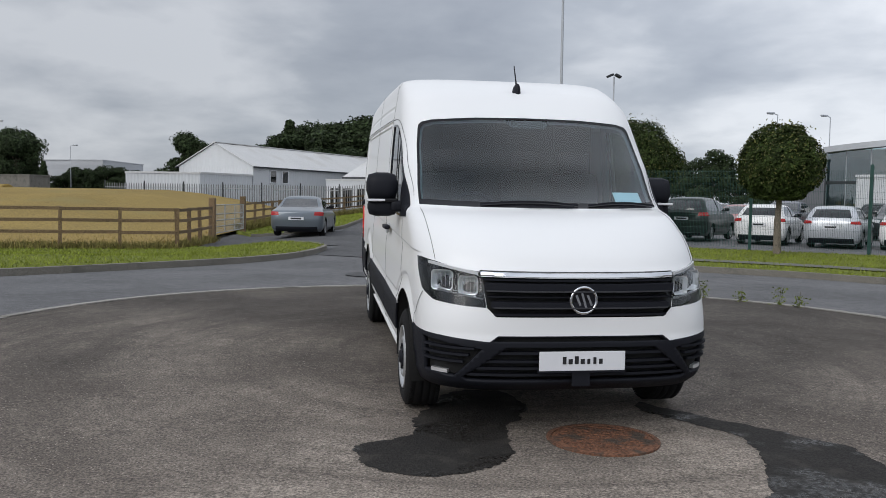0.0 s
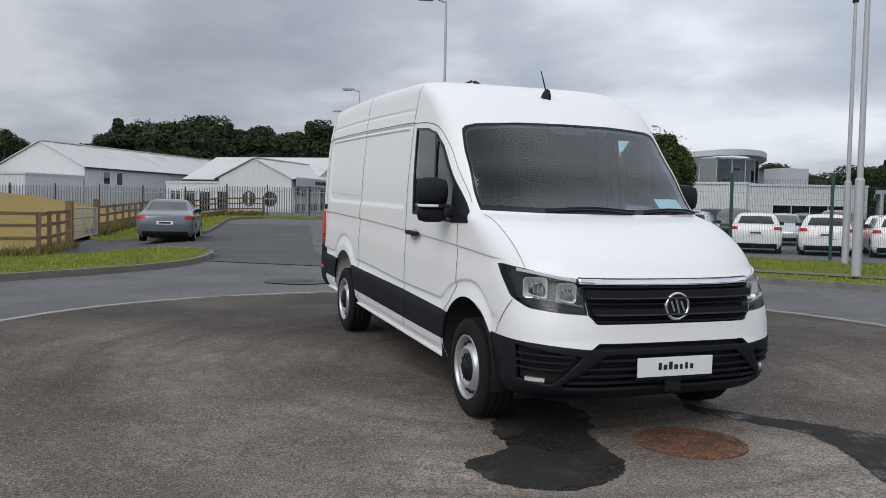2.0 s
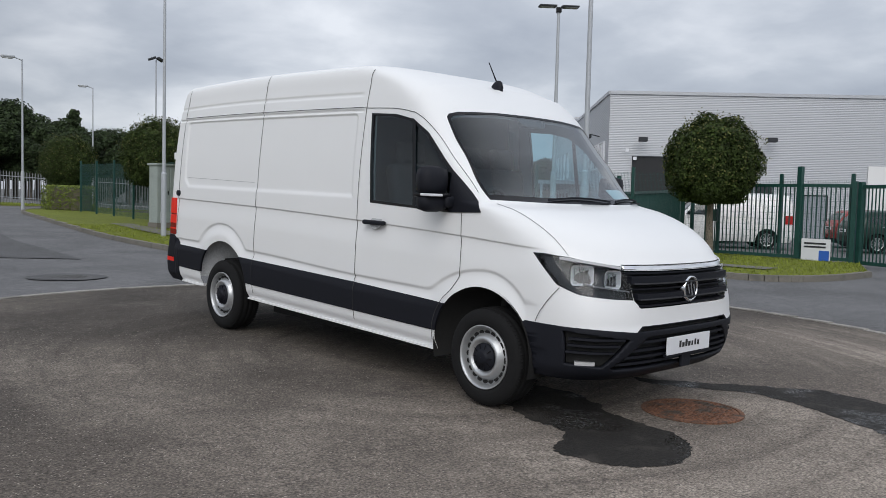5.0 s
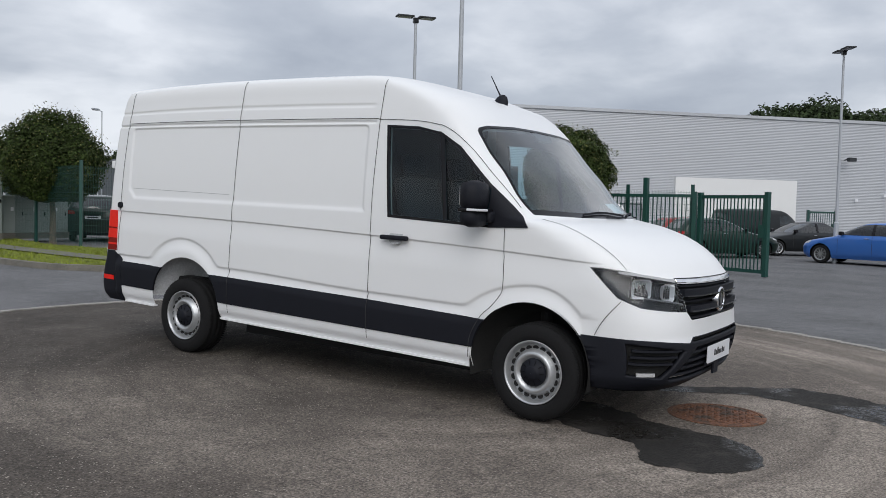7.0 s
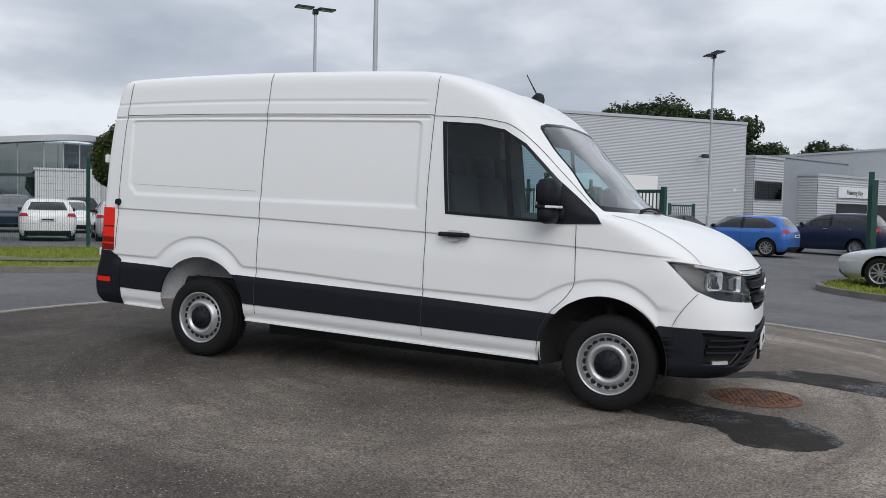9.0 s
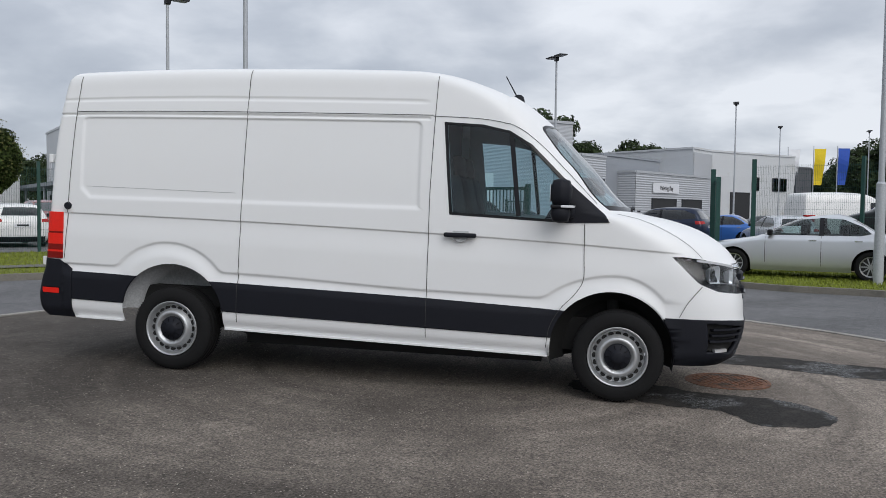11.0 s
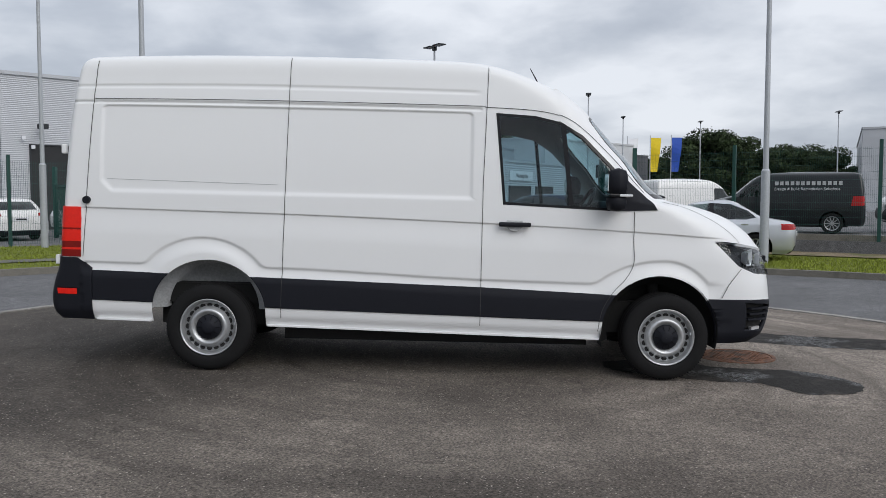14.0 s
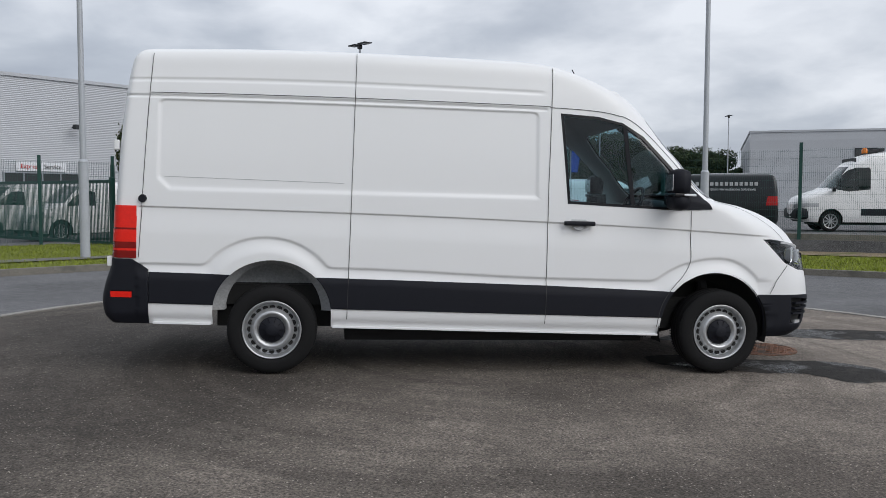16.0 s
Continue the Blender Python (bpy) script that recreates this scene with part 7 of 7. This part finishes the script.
for x, y, m, lab in ((80.5, 1.8, PLATE, "white upright flag banner"), (80.0, -0.4, mat("flag_yellow", (0.75, 0.55, 0.01), 0.7), "yellow upright flag banner"), (79.8, -2.4, mat("flag_blue", (0.02, 0.08, 0.42), 0.7), "blue upright flag banner")):
    fl = thing("flag", lab, "flag", pose(x, y, 0.0, 0, 0, -80), "flags")
    part("flag_pole", rod((0, 0, 0), (0, 0, 7.6), 0.05, 0.035, 10), PALE_POLE, fl)
    c = bmesh.new()
    for i in range(9):
        z = 4.0 + i * 0.42
        w = 0.7 + 0.35 * (i / 8)
        for s_ in (0, 1):
            c.verts.new((0.06 + w * s_, 0.10 * math.sin(i * 0.8 + s_), z))
    c.verts.ensure_lookup_table()
    for i in range(8):
        c.faces.new((c.verts[2 * i], c.verts[2 * i + 1], c.verts[2 * i + 3], c.verts[2 * i + 2]))
    part("cloth", thicken(c, 0.01), m, fl)
b5 = block("far_warehouse", "far grey clad warehouse behind the raised yard", [(66.5, -16.0), (57.0, -48.0), (85, -56), (94, -24)], 0.0, 7.0, CLADDING, 1.2, 0.02)
on_wall(b5, (66.5, -16.0), (57.0, -48.0), 9.0, 4.2, 1.6, 1.3, "window", DARK_GLASS, 0.05, GREY_TRIM)
on_wall(b5, (66.5, -16.0), (57.0, -48.0), 9.0, 0.4, 4.2, 2.6, "roller_door", DARK_OPEN, 0.05, GREY_TRIM)

# glass showroom with the curved roof
g0 = thing("glass_showroom", "glazed car showroom with a curved pale roof edge", "building")
ga = [(26.8, 60.0), (28.6, 57.4), (30.6, 56.4), (33.0, 57.4), (35.2, 60.6), (37.5, 66.5)]
gl = smooth_line(ga, 2)
fine_gl = smooth_line(ga, 5)
for p, q in zip(gl, gl[1:]):
    part("glass_pane", ribbon([(*p, 3.2), (*q, 3.2)], 0.04, 2.2), SHOW_GLASS, g0)
    part("mullion", box(0.07, 0.07, 5.4, p[0], p[1], 2.7), PALE_POLE, g0)
    part("glass_pane", ribbon([(*p, 0.1), (*q, 0.1)], 0.04, 2.9), SHOW_GLASS, g0)
    part("transom", ribbon([(*p, 3.0), (*q, 3.0)], 0.12, 0.2), GREY_TRIM, g0)
part("roof_edge", ribbon([(*p, 5.15 + 0.42 * math.sin(math.pi * i / (len(fine_gl) - 1))) for i, p in enumerate(fine_gl)], 1.1, 0.4), CLADDING, g0)
b = bmesh.new()
b.faces.new([b.verts.new((x, y, 5.3)) for x, y in gl + [(44, 72), (34, 74)]])
part("roof", b, MID_CLADDING, g0)
b = bmesh.new()
b.faces.new([b.verts.new((x, y, 0.06)) for x, y in gl + [(44, 72), (34, 74)]])
part("showroom_floor", b, GREY_TRIM, g0)
part("rear_wall", ribbon([(28.5, 64.0, 0), (44, 72, 0)], 0.2, 5.2), MID_CLADDING, g0)
g1 = block("dark_hall", "dark grey clad hall beside the glass showroom", [(25.0, 60.6), (26.6, 59.8), (29, 68), (27.2, 69)], 0.0, 4.6, DARK_CLADDING, 1.0, 0.015)
g2 = block("perforated_block", "white perforated metal clad block", [(26.8, 55.6), (29.8, 53.0), (32.5, 56.2), (29.5, 58.5)], 0.0, 3.4, WHITE_CLADDING, 0.12, 0.02, up=True)
W1, W2 = (29.9, 53.2), (38.0, 51.6)
g3 = block("parts_building", "low white metal clad building with a window strip", [W1, W2, (39.5, 58), (31.5, 60)], 0.0, 3.3, WHITE_CLADDING, 0.12, 0.02, up=True)
on_wall(g3, W1, W2, 4.3, 0.9, 5.0, 1.1, "window", DARK_GLASS, 0.06, PLATE, 4)
part("air_handler", box(2.2, 2.0, 1.3, 34.0, 55, 3.95), CLADDING, g3)


# white sheds beyond the palisade
def shed(label, right_front, along, width, length, eave, ridge, base, wall_mat=WHITE_CLADDING, ridge_at=0.5, length2=None):
    """A gabled metal shed: its right front corner, the way it runs back, its width to the left."""
    ob = thing("white_shed", label, "shed", group="white metal sheds")
    a = Vector(along).normalized()
    s = Vector((-a.y, a.x))
    r0 = Vector(right_front)
    l0 = r0 + s * width
    r1, l1 = r0 + a * length, l0 + a * length
    mid0, mid1 = r0.lerp(l0, ridge_at), r1.lerp(l1, ridge_at)

    def wall(p, q, z1):
        return ribbed(p, q, base, z1, 0.3, 0.03, True)
    part("wall", wall(r0, r1, eave), wall_mat, ob)
    part("wall", wall(l1, l0, eave), wall_mat, ob)
    for p, q, mm in ((l0, r0, mid0), (r1, l1, mid1)):
        part("wall", wall(p, q, eave), wall_mat, ob)
        gb = bmesh.new()
        n = 24
        for i in range(n + 1):
            c = Vector(p).lerp(q, i / n)
            t = (c - p).length / (Vector(q) - p).length
            f = ridge_at if mm is mid1 else 1 - ridge_at
            k = t / f if t < f else (1 - t) / (1 - f)
            d = Vector(((Vector(q) - p).y, -(Vector(q) - p).x)).normalized() * (0.03 if i % 2 else 0)
            gb.verts.new((c.x + d.x, c.y + d.y, eave - 0.01))
            gb.verts.new((c.x + d.x, c.y + d.y, eave + (ridge - eave) * k))
        gb.verts.ensure_lookup_table()
        for i in range(n):
            try:
                gb.faces.new((gb.verts[2 * i], gb.verts[2 * i + 2], gb.verts[2 * i + 3], gb.verts[2 * i + 1]))
            except ValueError:
                pass
        part("gable", gb, wall_mat, ob)
    for e0, e1, out in ((r0, r1, -s), (l0, l1, s)):
        rf = bmesh.new()
        o = out * 0.25
        f0, f1 = e0 - a * 0.2 + o, e1 + a * 0.2 + o
        t0, t1 = mid0 - a * 0.2, mid1 + a * 0.2
        n = max(4, int(length / 1.2))
        for i in range(n + 1):
            p, q = f0.lerp(f1, i / n), t0.lerp(t1, i / n)
            z = 0.03 if i % 2 else 0.0
            rf.verts.new((p.x, p.y, eave - 0.03 + z))
            rf.verts.new((q.x, q.y, ridge + 0.03 + z))
        rf.verts.ensure_lookup_table()
        for i in range(n):
            rf.faces.new((rf.verts[2 * i], rf.verts[2 * i + 2], rf.verts[2 * i + 3], rf.verts[2 * i + 1]))
        part("roof_slope", thicken(rf, -0.06), WHITE_ROOF, ob)
        part("gutter", ribbon([(f0.x, f0.y, eave - 0.14), (f1.x, f1.y, eave - 0.14)], 0.16, 0.14), GREY_TRIM, ob)
    part("ridge_cap", ribbon([(*(mid0 - a * 0.2), ridge + 0.02), (*(mid1 + a * 0.2), ridge + 0.02)], 0.35, 0.08), WHITE_ROOF, ob)
    return ob, r0, r1, l0


BZ = 0.55
AX = (0.41, 0.91)
s1, s1r, s1b, s1l = shed("long white metal shed with a shallow pitched roof", (-17.4, 78.0), AX, 8.6, 33, 4.3, 6.5, BZ)
for u in (3.0, 4.9):
    on_wall(s1, s1r, s1b, u, 2.9, 0.9, 1.1, "window", DARK_GLASS, 0.06, PLATE)
lt = block("lean_to", "white metal lean-to before the long shed", [(-27.0, 72.5), (-20.4, 71.5), (-17.45, 77.8), (-24.4, 81.0)], BZ - 0.2, 3.4, WHITE_CLADDING, 0.3, 0.03, up=True, cap_mat=WHITE_ROOF)
s2, s2r, s2b, s2l = shed("white gabled reception shed with round windows", (-0.1, 72.5), AX, 6.6, 14.5, 3.55, 5.25, BZ)
for u in (1.6, 3.5):
    d_ = (Vector(s2r) - Vector(s2l)).normalized()
    c_ = Vector(s2l) + d_ * (u + 1.2)
    n_ = Vector((d_.y, -d_.x))
    w_ = part("round_window", lathe([(0.55, -0.03), (0.62, -0.03), (0.62, 0.06), (0.55, 0.06), (0.55, -0.03)], 28), GREY_TRIM, s2, "round window with cross bars")
    w_.matrix_basis = Matrix.Translation((c_.x + n_.x * 0.06, c_.y + n_.y * 0.06, 1.85)) @ Matrix.Rotation(math.atan2(d_.y, d_.x), 4, "Z")
    part("pane", lathe([(0.55, 0.0), (0.001, 0.0)], 28), DARK_GLASS, w_)
    part("bar", box(1.1, 0.05, 0.06), PLATE, w_)
    part("bar", box(0.06, 0.05, 1.1), PLATE, w_)
fascia = on_wall(s2, s2r, s2b, 7.2, 2.95, 14.0, 0.75, "fascia", CLADDING, 0.35, label="grey fascia board with lettering bars")
for k in range(9):
    on_wall(s2, s2r, s2b, 4.6 + k * 0.62, 3.18, 0.42, 0.3, "lettering_bar", INK, 0.40)
for k in range(5):
    on_wall(s2, s2r, s2b, 1.7 + k * 2.8, 0.6, 2.3, 2.2, "glazed_door", DARK_GLASS, 0.06, PLATE, 2)
s3, *_ = shed("taller white shed behind the reception", (7.4, 91.5), (-0.91, 0.41), 13, 13, 3.6, 6.0, BZ)
pc = block("porch", "low white porch between the sheds", [(-10.6, 77.0), (-4.6, 74.6), (-2.5, 79), (-8.5, 82)], BZ - 0.2, 3.1, WHITE_CLADDING, 0.3, 0.03, up=True, cap_mat=WHITE_ROOF)
for u in (0.9, 2.2, 3.6, 5.2):
    on_wall(pc, (-10.6, 77.0), (-4.6, 74.6), u, 0.7, 0.9, 1.7, "window", DARK_GLASS, 0.06, PLATE, 2)
fh = block("far_factory", "far pale grey factory beyond the field", [(-61, 130), (-51, 128), (-51, 145), (-61, 147)], 0, 6.6, CLADDING, 1.2, 0.02)
fs = block("block_store", "small grey block store at the field edge", [(-52, 100), (-48, 99), (-47, 102), (-51, 103)], 0, 3.6, CONCRETE, 1.0, 0.01)

# ---- trees, hedges, grass ----
def ball_points(n, rx, ry, rz, rough, rng, shell_from=0.55):
    d = rng.normal(size=(n, 3))
    d /= np.linalg.norm(d, axis=1, keepdims=True)
    ph = rng.uniform(0, 6, 6)
    wob = 1 + rough * (np.sin(3 * d[:, 0] * 2 + ph[0]) * np.sin(4 * d[:, 1] * 2 + ph[1]) + 0.7 * np.sin(9 * d[:, 2] + 5 * d[:, 0] + ph[2]) * np.sin(8 * d[:, 1] + ph[3])) / 1.5
    r = (shell_from + (1 - shell_from) * rng.uniform(0, 1, n) ** 0.6) * wob
    return d * r[:, None] * np.array([rx, ry, rz]), d


def round_tree(name, label, x, y, h, r, seed, lift=0.12, squash=1.05):
    """A clipped street tree: trunk, limbs and a dense round crown with loose shoots."""
    rng = np.random.default_rng(seed)
    ob = thing(name, label, "tree", pose(x, y, gz(x, y) + lift - 0.03, 0, 0, rng.uniform(0, 360)), "street trees")
    cz = h - r * squash
    tb = bmesh.new()
    pts = [Vector((0, 0, -0.1)), Vector((0.03, 0.02, (cz - r * 0.6) * 0.5)), Vector((0.0, 0.05, cz - r * 0.5)), Vector((0.05, 0, cz + r * 0.4))]
    for k, (a, b) in enumerate(zip(pts, pts[1:])):
        rod(a, b, 0.115 - k * 0.025, 0.09 - k * 0.025, 10, bm=tb)
    for k in range(9):
        a = rng.uniform(0, 6.28)
        z0 = cz - r * rng.uniform(0.2, 0.75)
        rod((0, 0.03, z0), (math.cos(a) * r * 0.7, math.sin(a) * r * 0.7, z0 + r * rng.uniform(0.3, 0.9)), 0.035, 0.012, 6, bm=tb)
    part("trunk", tb, BARK, ob, "pale grey-brown bark")
    p, d = ball_points(42000, r, r, r * squash, 0.15, rng, 0.50)
    p[:, 2] = np.where(p[:, 2] < -r * 0.80, -r * 0.80 + (p[:, 2] + r * 0.80) * 0.25, p[:, 2])
    p[:, 2] += cz
    nrm = d + rng.normal(scale=0.55, size=d.shape) + np.array([0, 0, 0.35])
    cards("crown", p, nrm, rng.uniform(0.032, 0.060, len(p)), LEAF, ob, "dense dark green leaves")
    q, d = ball_points(1700, r * 1.03, r * 1.07, r * squash * 1.05, 0.12, rng, 0.92)
    keep = q[:, 2] > -r * 0.5
    q, d = q[keep], d[keep]
    q += (d + np.array([0, 0, 0.5])) * rng.uniform(0, 1, (len(q), 1)) ** 5 * r * 0.11 * (d[:, 2:] > 0)
    q[:, 2] += cz
    cards("young_growth", q, d + rng.normal(scale=0.7, size=d.shape), rng.uniform(0.024, 0.046, len(q)), LEAF_TIP, ob, "yellowing young leaves")
    return ob


round_tree("street_tree", "clipped round street tree with yellowing tips", 9.1, 23.2, 3.5, 1.05, 1)
round_tree("street_tree", "clipped round street tree with yellowing tips", 15.0, 16.1, 3.75, 1.22, 2)
round_tree("street_tree", "dark green clipped street tree on the verge", 6.7, 30.0, 4.15, 1.55, 3, squash=1.0)
round_tree("street_tree", "dark green clipped street tree on the verge", 6.5, 37.0, 4.2, 1.45, 4)
round_tree("street_tree", "round street tree beside the hedge", 5.7, 50.5, 3.9, 1.4, 5)


def box_hedge(x, y, sx, sy, sz, label, seed):
    rng = np.random.default_rng(seed)
    ob = thing("hedge", label, "hedge", pose(x, y, gz(x, y) + 0.08, 0, 0, 10))
    part("stems", box(sx * 0.8, sy * 0.8, sz * 0.9, 0, 0, sz * 0.45), BARK, ob)
    n = 2600
    p = rng.uniform(-1, 1, (n, 3))
    k = rng.integers(0, 3, n)
    p[np.arange(n), k] = np.sign(p[np.arange(n), k]) * rng.uniform(0.9, 1.05, n)
    d = p.copy()
    p = p * np.array([sx / 2, sy / 2, sz / 2]) + np.array([0, 0, sz / 2])
    cards("leaves", p, d + rng.normal(scale=0.5, size=d.shape), rng.uniform(0.04, 0.08, n), HEDGE_LEAF, ob, "yellow-green hedge leaves")


box_hedge(5.3, 48.4, 2.3, 1.2, 1.25, "clipped yellow-green box hedge", 7)

WOODS = []


def wood_tree(seed, kind):
    """A large tree of a far wood: trunk, limbs and many clumps of foliage."""
    rng = np.random.default_rng(seed)
    ob = thing("tree", "tall dark green tree in the far wood", "tree", group="far wood")
    tb = bmesh.new()
    rod((0, 0, -0.3), (0.1, 0, 6.0), 0.35, 0.18, 8, bm=tb)
    pts, nrm = [], []
    if kind == "broad":
        for k in range(16):
            a, e = rng.uniform(0, 6.28), rng.uniform(0.1, 1.0)
            rad = 2.9 * math.sqrt(1 - (e - 0.35) ** 2) * rng.uniform(0.5, 1.0)
            c = np.array([math.cos(a) * rad, math.sin(a) * rad, 3.2 + e * 6.2])
            rod((0, 0, 3 + e * 2), tuple(c), 0.12, 0.04, 5, bm=tb)
            s = rng.uniform(1.1, 1.9)
            p, d = ball_points(760, s, s, s * 0.75, 0.2, rng, 0.55)
            pts.append(p + c)
            nrm.append(d)
    else:
        for k in range(22):
            t = k / 21
            a = k * 2.4
            rad = (1 - t) * 2.3 * rng.uniform(0.6, 1.0)
            c = np.array([math.cos(a) * rad, math.sin(a) * rad, 1.8 + t * 8.6])
            rod((0, 0, c[2] + 0.4), tuple(c), 0.07, 0.03, 5, bm=tb)
            s = 0.5 + (1 - t) * 0.9
            p, d = ball_points(420, s, s, s * 0.7, 0.2, rng, 0.4)
            pts.append(p + c)
            nrm.append(d)
    part("trunk", tb, BARK, ob)
    p, d = np.concatenate(pts), np.concatenate(nrm)
    cards("crown", p, d + rng.normal(scale=0.5, size=d.shape) + np.array([0, 0, 0.3]), rng.uniform(0.09, 0.21, len(p)), WOOD_LEAF, ob, "dark green foliage", slim=0.7)
    WOODS.append(ob)
    return ob


for s_, k_ in ((11, "broad"), (12, "broad"), (13, "broad"), (14, "conifer"), (15, "conifer")):
    wood_tree(s_, k_)
USED = set()


def plant(which, x, y, size, z=None, wide=1.0):
    """Sets one of the wood trees down; the first use moves the tree itself."""
    rng = random.Random(int(x * 31 + y * 17))
    m = pose(x, y, (gz(x, y) if z is None else z) - 0.2, 0, 0, rng.uniform(0, 360))
    src = WOODS[which]
    if which not in USED:
        USED.add(which)
        ob = src
    else:
        ob = copy_thing(src, Matrix.Identity(4))
    ob.matrix_world = m @ Matrix.Diagonal((size * wide, size * wide, size, 1))
    return ob


WR = random.Random(5)
for k in range(34):                                       # the wood behind the sheds
    t = k / 33
    x = -24 + t * 50
    y = 122 - 10 * t + WR.uniform(-4, 6)
    big = 1.1 if t < 0.72 else 1.1 - (t - 0.72) * 1.3
    plant(WR.choice((0, 1, 2, 0, 1, 2, 3)), x, y, big * WR.uniform(0.92, 1.08), 0.6, 1.15)
for k in range(22):                                       # its hidden lower fringe
    plant(WR.choice((0, 1, 2)), -20 + k * 2.2, 112 - k * 0.3 + WR.uniform(-2, 2), WR.uniform(0.6, 0.8), 0.6, 1.3)
for x, y, s_ in ((-29.9, 101, 0.82), (-31.0, 102, 0.5)):
    plant(0, x, y, s_, 0.6)
for k in range(10):                                       # trees at the field's far left
    plant(WR.choice((0, 1, 2)), -63.5 + k * 0.85 + WR.uniform(-0.5, 0.5), 118 - k * 0.6, WR.uniform(0.8, 0.98), 0.6)
for k in range(26):                                       # far hedge line
    plant(WR.choice((0, 1, 2)), -55 + k * 0.62, 124 + WR.uniform(-3, 3), WR.uniform(0.42, 0.56), 0, 1.3)
plant(3, -51.5, 110, 0.5, 0.6)
for k in range(30):                                       # behind the dealer's yard
    t = k / 29
    x, y = 16 + t * 62, 106 - t * 26 + WR.uniform(-5, 5)
    plant(WR.choice((0, 1, 2, 3, 4)), x, y, WR.uniform(0.5, 0.78), 0, 1.1)
for k in range(10):                                       # between showroom and service building
    plant(WR.choice((0, 1, 2, 0)), 44 + k * 2.4, 84 - k * 3.0 + WR.uniform(-2, 2), WR.uniform(0.5, 0.66), 0, 1.25)
for k in range(9):                                        # over the service building's roof
    plant(WR.choice((0, 1, 2)), 82.5 + k * 0.55, 38 - k * 1.35 + WR.uniform(-1, 1), WR.uniform(1.2, 1.34), 0, 0.95)
plant(1, 74, 14.6, 0.82, 0)
plant(0, 90, 24.2, 0.92, 0)
for k in range(44):                                       # the eastern wood
    t = k / 43
    x, y = 118 - 14 * t + WR.uniform(-4, 4), 22 - t * 62
    plant(WR.choice((0, 1, 2)), x, y, WR.uniform(0.55, 1.1) * 0.72 * (1.0 if t > 0.25 else 0.9), 0, 1.2)
for k in range(8):
    plant(WR.choice((0, 1, 2)), 92 - k * 0.8, -6 - k * 2.2, (0.98 - 0.06 * k) * WR.uniform(0.85, 1.08), 0, 1.1)


def blades(name, poly, n, h, material, label, seed, zone=None, lift=0.10, lean=0.5):
    """Single blades of grass over a plan polygon, in one mesh."""
    rng = np.random.default_rng(seed)
    x0, x1, y0, y1 = zone or (min(p[0] for p in poly), max(p[0] for p in poly), min(p[1] for p in poly), max(p[1] for p in poly))
    vs, fs = [], []
    while len(fs) < n:
        x, y = rng.uniform(x0, x1), rng.uniform(y0, y1)
        if not inside(poly, x, y):
            continue
        z = gz(x, y) + lift - 0.01
        a, s = rng.uniform(0, 6.28), h * rng.uniform(0.5, 1.3)
        dx, dy = math.cos(a) * 0.008 * (1 + s * 6), math.sin(a) * 0.008 * (1 + s * 6)
        k = len(vs)
        vs += [(x - dx, y - dy, z), (x + dx, y + dy, z), (x + rng.normal() * s * lean, y + rng.normal() * s * lean, z + s)]
        fs.append((k, k + 1, k + 2))
    me = bpy.data.meshes.new(name)
    me.from_pydata(vs, [], fs)
    me.materials.append(material)
    return tagged(new(name, me), label, "grass", kind="stuff")


blades("grass_blades", VERGE_L, 26000, 0.06, BLADE, "short green grass of the verge", 21, (-14, -3, 12, 26))
blades("grass_blades", VERGE_R, 30000, 0.06, BLADE, "short green grass of the verge", 22, (1.9, 17, 10.8, 33))
blades("grass_blades", KERB_E + [(17.6, 5.5), (16.1, 3.3), (14.7, 1.2), (11.4, -7.3)], 20000, 0.07, BLADE, "short green grass of the verge", 23, (5, 19, -6, 7))
blades("grass_blades", VERGE_S, 16000, 0.09, BLADE, "green grass along the side road", 24, (-9.3, 12, 33, 59))
TALL = mat("dry_grass", (0.17, 0.15, 0.05), 0.85, vary=0.35, scale=0.7, grain=6, grain_vary=0.2, island=0.4, spec=0.2)
blades("tall_grass", [(-26, 19.0), (-7.6, 24.6), (-7.7, 29.6), (-8.4, 29.8), (-8.3, 25.6), (-26, 20.0)], 9000, 0.20, TALL, "long dry grass under the timber fence", 25, lean=0.3)
blades("tall_grass", [(-8.2, 36), (-8.3, 50), (-5.0, 56), (-2.2, 56.9), (-2.2, 57.6), (-5.4, 56.9), (-9.0, 50), (-8.9, 36)], 8000, 0.34, TALL, "long dry grass along the timber fence", 26, lean=0.3)
blades("stubble", FIELD, 30000, 0.12, mat("stubble_straw", (0.33, 0.25, 0.09), 0.9, vary=0.3, scale=0.5, island=0.3), "golden stubble in the hayfield", 27, (-45, -8.5, 19, 58), lift=0.14)
for x_, y_, s_ in ((3.92, 12.75, 7), (4.75, 11.95, 8), (4.95, 11.75, 9), (4.35, 12.35, 10)):
    rng_ = np.random.default_rng(s_)
    wd = thing("weed", "small green weed growing at the tarmac edge", "weed", pose(x_, y_, gz(x_, y_)), "weeds")
    p_ = np.stack((rng_.normal(0, 0.05, 60), rng_.normal(0, 0.05, 60), rng_.uniform(0.0, 0.26 if s_ < 9 else 0.15, 60)), 1)
    cards("leaves", p_, rng_.normal(size=(60, 3)), rng_.uniform(0.012, 0.03, 60), HEDGE_LEAF, wd)
    part("stem", rod((0, 0, -0.02), (0.01, 0.01, 0.22), 0.004, sides=5), BARK, wd)
